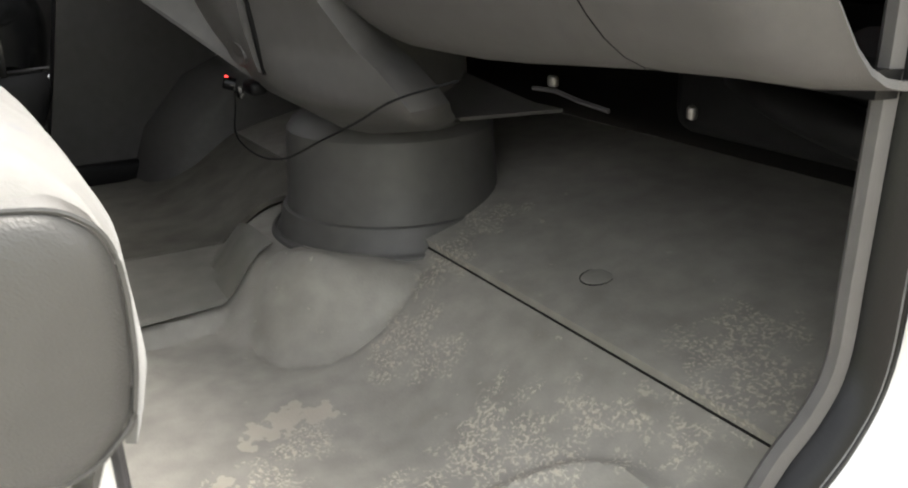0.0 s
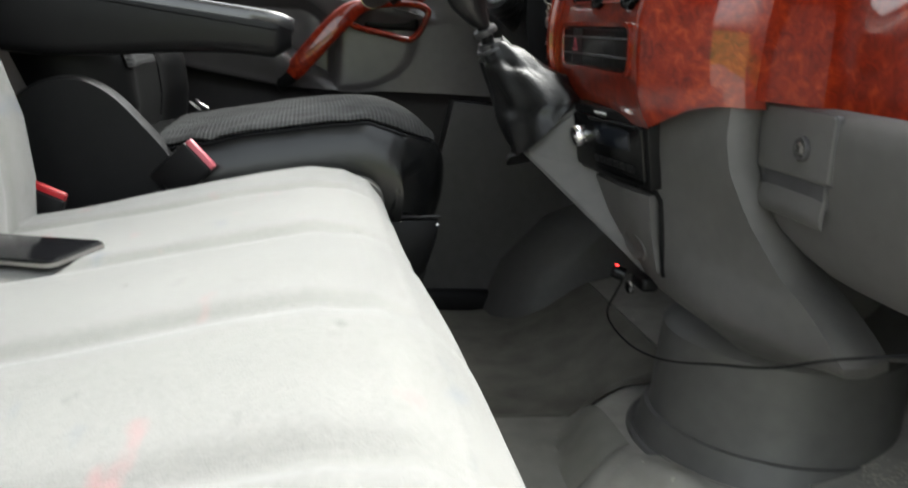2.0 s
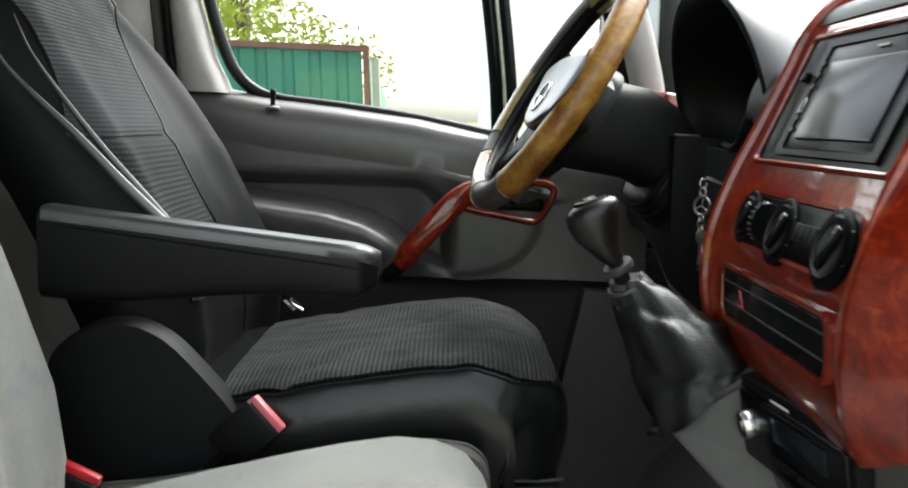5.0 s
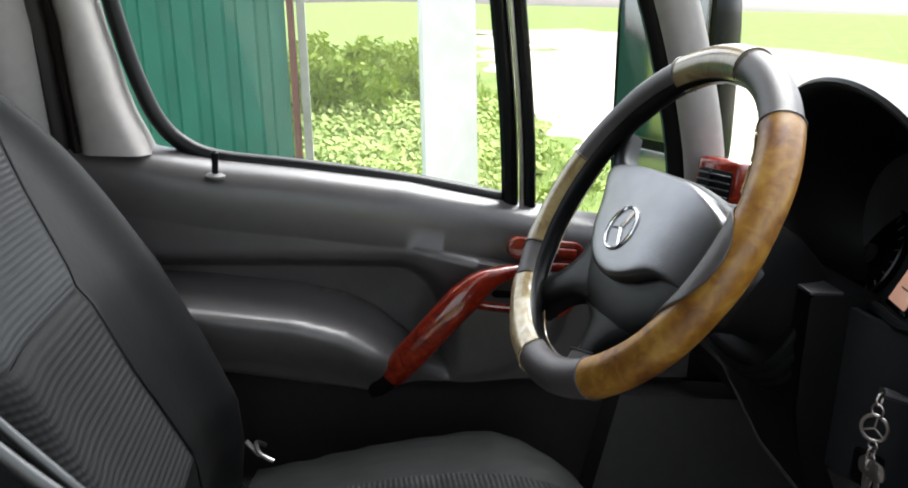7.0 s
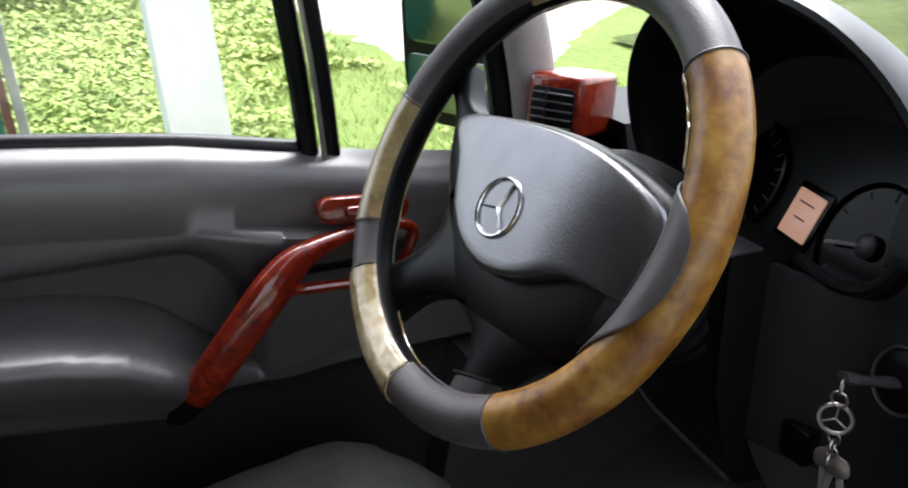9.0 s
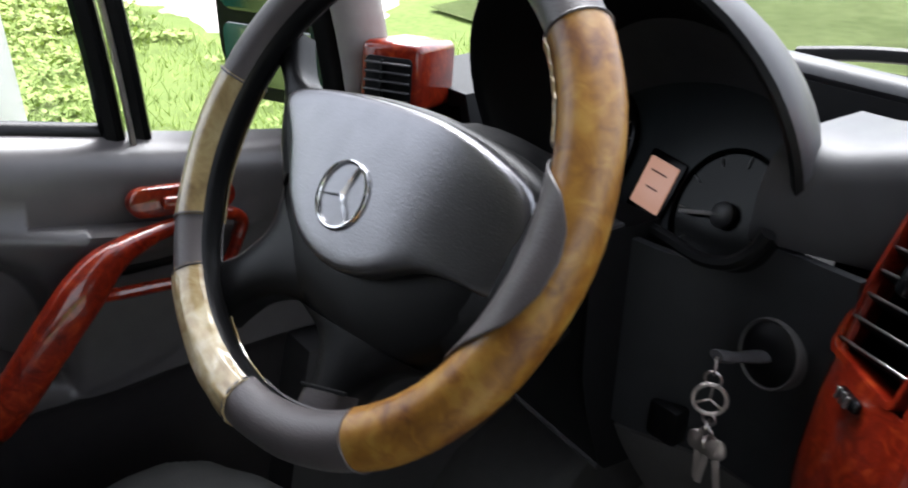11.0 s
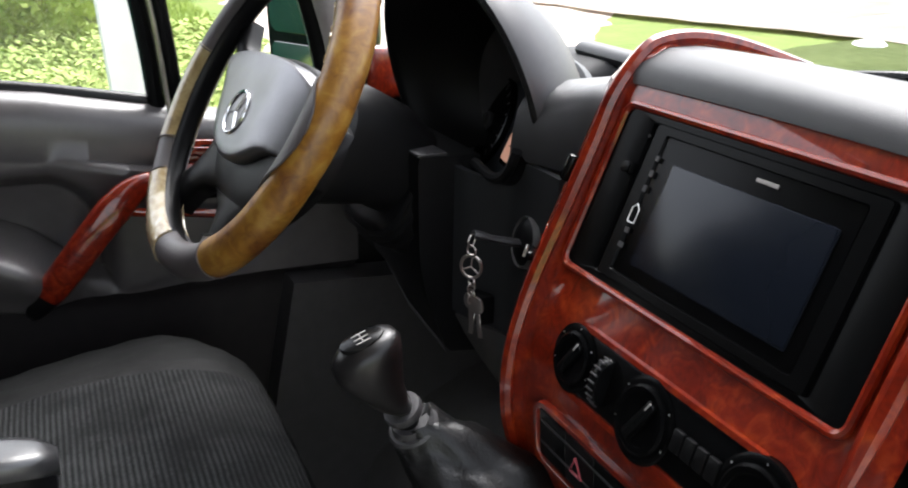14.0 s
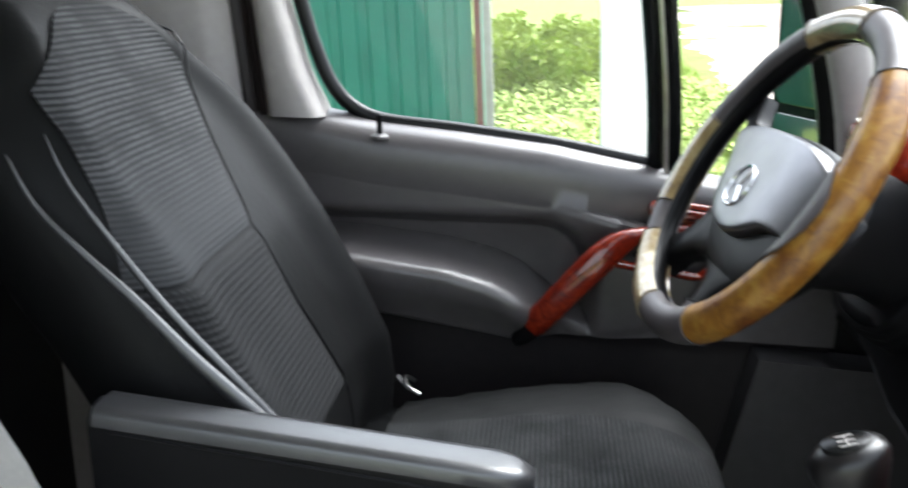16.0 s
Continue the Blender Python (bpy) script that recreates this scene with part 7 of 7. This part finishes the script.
rings = []
for z in span(0.40, 1.027, 44):
    tp = sstep(0.80, 1.03, z)
    xa, xb = SX0 + 0.02 + 0.095 * tp ** 2, BSX - 0.02 - 0.075 * tp ** 2
    ring = []
    for i in range(61):
        k = i / 60
        x = xa + (xb - xa) * k
        e = min(k, 1 - k) * (xb - xa)
        y = back_y(z) + 0.035 * math.exp(-((e - 0.045) / 0.04) ** 2) * (1 - 0.6 * tp) * (1 if k < 0.5 else 0.2) - 0.075 * (max(0, 0.05 - e) / 0.05) ** 2
        ring.append(V((x, y, z + 0.0 * e)))
    yb = back_y(z) - 0.13 + 0.07 * sstep(0.9, 1.03, z)
    ring += [V((xb - 0.004, (ring[60].y + yb) / 2, z - 0.03)), V((xb - 0.02, yb, z - 0.05)), V((xa + 0.02, yb, z - 0.05)), V((xa + 0.004, (ring[0].y + yb) / 2, z - 0.03))]
    rings.append(ring)
part("backrest", loft(rings), BACK_V, dseat, "black vinyl reclined backrest", angle=50)


def ins_l(z):
    return lerp(z, [(0.44, -0.540), (0.55, -0.532), (0.66, -0.508), (0.76, -0.515), (0.85, -0.560), (0.90, -0.592), (0.97, -0.626), (1.0, -0.640)])


def ins_r(z):
    return lerp(z, [(0.44, -0.300), (0.64, -0.297), (0.70, -0.288), (0.76, -0.276), (0.80, -0.284), (0.87, -0.298), (0.92, -0.312), (0.97, -0.332), (1.0, -0.345)])


def bins_f(x, z):
    tp = sstep(0.80, 1.03, z)
    xa, xb = SX0 + 0.02 + 0.095 * tp ** 2, BSX - 0.02 - 0.075 * tp ** 2
    e = min(x - xa, xb - x)
    y = back_y(z) + 0.035 * math.exp(-((e - 0.045) / 0.04) ** 2) * (1 - 0.6 * tp) * (1 if x < (xa + xb) / 2 else 0.2) - 0.075 * (max(0, 0.05 - e) / 0.05) ** 2
    y -= 0.004 * math.exp(-((z - 0.757) / 0.006) ** 2)
    return V((x, y + 0.0045, z + 0.003))


def arched(k, v):
    """Upper insert with a rounded top edge."""
    z = 0.758 + v * (0.252 - 0.075 * abs(2 * k - 1) ** 2.6)
    return ins_l(z) + (ins_r(z) - ins_l(z)) * k, z


part("back_insert", sheet(span(0, 1, 24), span(0.555, 0.756, 24), lambda k, z: bins_f(ins_l(z) + (ins_r(z) - ins_l(z)) * k, z), 0.004), RIB_BACK, dseat, "dark woven lower back insert", angle=60)
part("back_insert", sheet(span(0, 1, 24), span(0, 1, 30), lambda k, v: bins_f(*arched(k, v)), 0.004), RIB_UP, dseat, "paler ribbed cloth upper back insert", angle=60)
for xf in (lambda z: ins_l(z) - 0.004,):
    part("piping", tube([bins_f(xf(z), z) + V((0, 0.002, 0)) for z in span(0.46, 0.99, 30)], 0.0016, 6), LEATHER, dseat)
# Folds of the cover; the paler vinyl paints the bright streaks along them.
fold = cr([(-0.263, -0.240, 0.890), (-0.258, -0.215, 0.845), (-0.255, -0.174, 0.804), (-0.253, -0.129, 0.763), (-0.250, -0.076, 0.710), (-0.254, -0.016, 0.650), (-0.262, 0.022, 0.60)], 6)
part("cover_fold", tube(fold, [0.0003 + 0.0097 * (i / (len(fold) - 1)) ** 0.9 for i in range(len(fold))], 12, up=(1, 0, 0), flat=0.8), SHINE, dseat, "fold of the loose black cover, highlight put into its colour", angle=80)
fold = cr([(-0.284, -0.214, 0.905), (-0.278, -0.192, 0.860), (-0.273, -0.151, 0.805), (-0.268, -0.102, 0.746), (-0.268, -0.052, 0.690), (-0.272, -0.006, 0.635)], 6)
part("cover_fold", tube(fold, [0.0002 + 0.0068 * (i / (len(fold) - 1)) ** 0.9 for i in range(len(fold))], 12, up=(1, 0, 0), flat=0.8), SHINE, dseat, "fold of the loose black cover, highlight put into its colour", angle=80)
part("headrest", rbox((-0.45, -0.36, 1.15), (0.27, 0.10, 0.17), 0.045, 4), LEATHER, dseat)
for xx in (-0.535, -0.362):
    part("headrest_post", tube([(xx, -0.300, 0.99), (xx, -0.318, 1.035), (xx, -0.350, 1.10)], 0.006, 8), CHROME, dseat, "chrome headrest post")
# armrest: flat-topped, tapering to a rounded tip
ARX = -0.211
rings = []
for k in span(0, 1, 16):
    y = -0.15 + 0.385 * k
    zt = 0.684 - 0.036 * k
    h = 0.108 - 0.044 * sstep(0.0, 0.9, k)
    w = 0.042
    e = sstep(1.0, 0.93, k)
    h2, w2 = h * (0.45 + 0.55 * e), w * (0.55 + 0.45 * e)
    rings.append([V((ARX + p[0], y, zt - h / 2 + p[1])) for p in rrect(w2, h2, 0.018, 5)])
part("armrest", loft(rings), LEATHER, dseat, "black vinyl folding armrest", angle=70)
part("armrest_seam", tube([(ARX + 0.0215, -0.13 + 0.345 * k, 0.664 - 0.038 * k) for k in span(0, 1, 10)], 0.0012, 5), BLACK, dseat)
# Top cap in the paler vinyl carries the armrest's sky highlight as colour.
rings = []
for k in span(0, 1, 24):
    y = -0.145 + 0.383 * k
    e = 1 - max(0, (k - 0.9) / 0.1) ** 2.5
    w = 0.045 * (0.35 + 0.65 * e)
    zt = 0.6855 - 0.036 * (y + 0.15) / 0.385 - 0.006 * (1 - e)
    rings.append([V((ARX + w * p, y, zt - d)) for p, d in ((-0.5, 0.016), (-0.485, 0.006), (-0.42, 0.0015), (-0.25, 0.0), (0.25, 0.0), (0.42, 0.0015), (0.485, 0.006), (0.5, 0.016), (0.3, 0.02), (-0.3, 0.02))])
part("armrest_top", loft(rings), SHINE, dseat, "armrest top with its highlight put into paler vinyl", angle=70)
# plastic recliner cover beside the cushion
co = cr([(-0.16, 0.20, 0), (-0.172, 0.36, 0), (-0.165, 0.48, 0), (-0.125, 0.530, 0), (-0.07, 0.545, 0), (-0.02, 0.528, 0), (0.03, 0.480, 0), (0.066, 0.437, 0), (0.072, 0.412, 0), (0.05, 0.33, 0), (0.0, 0.24, 0)], 4, True)
cov = [[V((x, q.x, q.y)) for q in co] for x in (-0.262, -0.235)]
cov.append([V((-0.226, (q.y + 0.04) * 0.975 - 0.04, (q.z - 0.40) * 0.975 + 0.40)) for q in cov[-1]])
part("recliner_cover", loft(cov), GREY_D, dseat, "dark grey plastic side cover", angle=25)
bs = loft([[V((x, y, z)) for x, y in ((-0.72, yb), (-0.265, yb), (-0.265, yf), (-0.72, yf))] for z, yb, yf in ((0.0, -0.12, 0.40), (0.12, -0.10, 0.42), (0.26, -0.09, 0.455), (0.35, -0.08, 0.462))])
part("seat_base", bs, BLACK, dseat, "black seat pedestal")
rows = []
for y, z0, z1, o in ((0.02, 0.215, 0.335, 0.0), (0.15, 0.21, 0.34, 0.006), (0.30, 0.20, 0.343, 0.008), (0.40, 0.20, 0.345, 0.008), (0.43, 0.225, 0.346, 0.007), (0.455, 0.268, 0.347, 0.004), (0.468, 0.31, 0.347, 0.0)):
    rows.append([V((x, y, z)) for x, z in ((-0.30, z0), (-0.258 + o, z0 + 0.006), (-0.252 + o, z0 + 0.02), (-0.252 + o, z1 - 0.015), (-0.258 + o, z1), (-0.30, z1))])
part("base_trim", loft(rows), GREY_D, dseat, "dark plastic side trim under the cushion", angle=40)
part("height_lever", tube(cr([(-0.258, 0.468, 0.342), (-0.252, 0.452, 0.318), (-0.250, 0.434, 0.294)], 4), [0.0035, 0.0034, 0.0032, 0.003, 0.003, 0.0028, 0.0026, 0.0024, 0.002], 8, flat=0.6), STEEL, dseat, "bright worn lever edge")
part("base_edge", tube(cr([(-0.256, 0.40, 0.351), (-0.256, 0.44, 0.352), (-0.262, 0.472, 0.353)], 4), 0.0022, 6), GREY_M, dseat)

# seat belt parts


def buckle(tip, back, material, label, along):
    b = thing("belt_buckle", label, "belt buckle", back, group="belt buckles")
    d = (V(tip) - V(back)).normalized()
    m = axes(tip, along, d)
    part("housing", rbox((0, 0, -0.04), (0.056, 0.018, 0.075), 0.005, 2, m), BLACK, b)
    part("release_button", rbox((0, 0.002, -0.001), (0.052, 0.0115, 0.014), 0.003, 2, m), material, b, "red release button")
    part("strap", tube([m @ V((0, 0, -0.07)), m @ V((0, -0.02, -0.16))], 0.02, 8, flat=0.2), BLACK, b)


buckle((-0.204, 0.109, 0.445), (-0.222, 0.03, 0.365), PINK_PL, "black seat belt buckle with faded red button", (0.12, 0.74, -0.66))
buckle((-0.112, -0.076, 0.404), (-0.118, -0.11, 0.31), RED_PL, "black seat belt buckle with bright red button", (0.12, 0.95, -0.30))
tng = thing("belt_tongue", "black and steel seat belt tongue by the door", "belt tongue", (-0.725, 0.06, 0.46))
part("tongue_plate", rbox((0, 0, 0), (0.030, 0.008, 0.003), 0.001, 1, pose(-0.735, 0.04, 0.462, 20, 30, 55)), GREY_M, tng)
part("tongue_grip", tube(cr([(-0.745, 0.055, 0.462), (-0.728, 0.045, 0.475), (-0.706, 0.052, 0.470), (-0.70, 0.07, 0.462)], 5), 0.003, 8), STEEL, tng)

# ---- passenger bench ----
bench = thing("passenger_bench", "pale cloth two-seat bench with grey vinyl sides", "bench seat", (0.32, 0.1, 0.0))
BX0, BX1 = -0.185, 0.815
BT = [(-0.16, 0.360), (-0.08, 0.378), (0.0, 0.393), (0.10, 0.413), (0.20, 0.435), (0.265, 0.446), (0.31, 0.443), (0.343, 0.429), (0.366, 0.402), (0.380, 0.36), (0.384, 0.31), (0.376, 0.268)]


def bench_top(x, s):
    """s runs along the seat from the back over the top and down the front."""
    y = lerp(s, [(i, p[0]) for i, p in enumerate(BT)])
    z = lerp(s, [(i, p[1]) for i, p in enumerate(BT)])
    e = min(x - BX0, BX1 - x)
    drop = 0.020 * (max(0, 0.06 - e) / 0.06) ** 2.2
    drop += 0.034 * sstep(0.16, -0.14, y) * (max(0, 0.11 - (x - BX0)) / 0.11) ** 1.6
    pull = 0.013 * (max(0, 0.06 - e) / 0.06) ** 1.8 - 0.018 * sstep(0.1, 0.5, x) * sstep(0.83, 0.62, x)
    seam = 0.0
    for xs in (0.0, 0.24, 0.475, 0.71):
        seam += 0.0085 * math.exp(-((x - xs) / 0.017) ** 2)
    f = sstep(7.5, 5.0, s)
    nose = sstep(6.5, 9, s)
    n = 0.0022 * noise.noise(V((x * 9, y * 9, 0)))
    return V((x, y - seam * nose * 0.7 - pull * nose, z - drop * (1 - 0.6 * nose) - seam * f * 0.8 + n))


xs = [BX0 + 0.0, BX0 + 0.006, BX0 + 0.015, BX0 + 0.03, BX0 + 0.05] + span(BX0 + 0.07, BX1 - 0.07, 110) + [BX1 - 0.05, BX1 - 0.03, BX1 - 0.015, BX1 - 0.006, BX1]
part("cushion", sheet(xs, span(0, 10.4, 64), bench_top, 0.006), CLOTH, bench, "pale grey cloth cushion with faint pink flecks and pleats", angle=60)
# vinyl end panel: rounded outline, slightly domed, with a welt
ol = cr([(0.360, 0.294, 0), (0.371, 0.320, 0), (0.374, 0.362, 0), (0.371, 0.396, 0), (0.360, 0.414, 0), (0.335, 0.424, 0), (0.27, 0.424, 0), (0.15, 0.402, 0), (0.0, 0.370, 0), (-0.16, 0.338, 0), (-0.16, 0.25, 0), (0.1, 0.25, 0), (0.31, 0.272, 0)], 5, True)
for sx, xo in ((1, BX1), (-1, BX0)):
    rr = []
    cy, cz = 0.12, 0.335
    for k, o in ((1.0, -0.03), (1.0, -0.004), (0.985, 0.006), (0.93, 0.013), (0.8, 0.017), (0.4, 0.019)):
        rr.append([V((xo + sx * o, cy + (q.x - cy) * k, cz + (q.y - cz) * k)) for q in ol])
    part("end_panel", loft(rr), VINYL, bench, "grey vinyl cushion end panel", angle=60)
    part("welt", tube([V((xo + sx * 0.004, cy + (q.x - cy) * 1.0, cz + (q.y - cz) * 1.0)) for q in ol], 0.0018, 6, loop=True), VINYL, bench)
part("front_skirt", sheet(span(BX0 + 0.01, BX1 - 0.01, 20), span(0.24, 0.275, 3), lambda x, z: V((x, 0.352 - 0.35 * (0.275 - z), z)), 0.004), VINYL, bench)
bk = []
for z, y in ((0.34, -0.086), (0.42, -0.085), (0.50, -0.096), (0.60, -0.130), (0.66, -0.152), (0.74, -0.192), (0.84, -0.28), (0.93, -0.315), (0.97, -0.34), (0.985, -0.37)):
    bk.append((z, y))


def bback_f(x, z):
    e = min(x - BX0 - 0.02, BX1 - 0.02 - x)
    y = lerp(z, bk) - 0.065 * (max(0, 0.07 - e) / 0.07) ** 2.2
    for q in (0.0, 0.24, 0.475, 0.71):
        y -= 0.006 * math.exp(-((x - q) / 0.012) ** 2)
    return V((x, y, z))


xs = [BX0 + 0.02 + d for d in (0, 0.006, 0.015, 0.03, 0.05)] + span(BX0 + 0.09, BX1 - 0.09, 60) + [BX1 - 0.02 - d for d in (0.05, 0.03, 0.015, 0.006, 0)]
part("backrest", sheet(xs, span(0.34, 0.985, 40), bback_f, 0.012), CLOTH, bench, "pale grey cloth bench backrest", angle=60)
part("back_shell", loft([[V((x, lerp(z, bk) + dy, z - 0.012)) for x, dy in ((BX0 + 0.024, -0.095), (BX1 - 0.024, -0.095), (BX1 - 0.03, -0.15), (BX0 + 0.03, -0.15))] for z in span(0.34, 0.97, 10)]), VINYL, bench)
# painted base with lightening holes, steel runner


def base_hole(y, z):
    for cy in (0.325, 0.15, -0.05):
        for cz in (0.235, 0.12):
            if abs(y - cy) < 0.018 and abs(z - cz) < 0.013:
                return True
    return False


by = sorted(set([round(v, 4) for v in span(-0.15, 0.362, 24)] + [c + d for c in (0.325, 0.15, -0.05) for d in (-0.018, 0.018)]))
bz = sorted(set([round(v, 4) for v in span(0.0, 0.275, 10)] + [c + d for c in (0.235, 0.12) for d in (-0.013, 0.013)]))
part("base_side", sheet(by, bz, lambda y, z: V((0.772, y, z)), 0.004, base_hole), WHITE_PAINT, bench, "white painted steel base with oval holes")
part("base_front", rbox((0.30, 0.30, 0.125), (0.86, 0.02, 0.25), 0.006), WHITE_PAINT, bench, "white painted base front")
part("base_core", rbox((0.32, 0.08, 0.12), (0.88, 0.40, 0.235), 0.01), BLACK, bench)
part("runner", tube([(0.770, 0.368, 0.006), (0.772, 0.366, 0.13), (0.772, 0.362, 0.27)], 0.004, 8), GREY_M, bench, "dark steel runner")

# ---- loose things ----
ph = thing("phone", "black smartphone lying face up on the pale bench", "phone", (0.17, 0.0, 0.41))
pm = axes((0.172, -0.026, 0.4005), (0.56, -0.30, -0.05), (0.03, -0.11, 1))
part("body", plate(rrect(0.078, 0.152, 0.010), pm @ Matrix.Translation((0, 0, 0.0)), 0.008, 0.0015), BLACK, ph)
part("screen", plate(rrect(0.072, 0.142, 0.006), pm @ Matrix.Translation((0, 0, 0.0012)), 0.001, 0.0003), PHONE_G, ph, "dark glass screen")
part("edge", frame_ring(rrect(0.0785, 0.1525, 0.010), rrect(0.0755, 0.1495, 0.009), pm @ Matrix.Translation((0, 0, -0.002)), 0.003, raise_=0.001), STEEL, ph, "thin metal edge")

us_ = thing("usb_charger", "black socket charger with a red light under the console", "charger", (0.05, 0.685, 0.34))
part("body", rbox((0.058, 0.694, 0.342), (0.042, 0.025, 0.020), 0.007, 3), BLACK, us_)
part("plug", lathe([(0.009, 0), (0.009, 0.014), (0.007, 0.017), (0.003, 0.017)], axes((0.040, 0.672, 0.345), (1, 0, 0), (-0.3, -0.9, 0.3)), 18), GLOSS, us_)
part("light", lathe([(0.0026, 0), (0.0026, 0.002), (0.0014, 0.003)], axes((0.037, 0.662, 0.356), (1, 0, 0), (0.3, -0.9, 0.3)), 12), RED_LED, us_, "glowing red indicator")
part("socket_rim", lathe([(0.009, 0), (0.009, 0.003), (0.007, 0.004)], axes((0.075, 0.668, 0.340), (1, 0, 0), (0.2, -0.95, 0)), 18), CHROME, us_)
cab = thing("cable", "thin black charging cable hanging by the console foot", "cable", (0.06, 0.70, 0.3))
part("cord", tube(cr([(0.035, 0.672, 0.335), (-0.03, 0.69, 0.30), (-0.095, 0.705, 0.250), (-0.085, 0.716, 0.226), (-0.02, 0.722, 0.222), (0.06, 0.726, 0.236), (0.14, 0.722, 0.262), (0.22, 0.718, 0.292), (0.34, 0.716, 0.336), (0.41, 0.735, 0.372), (0.45, 0.79, 0.392)], 8), 0.0015, 6), BLACK, cab)
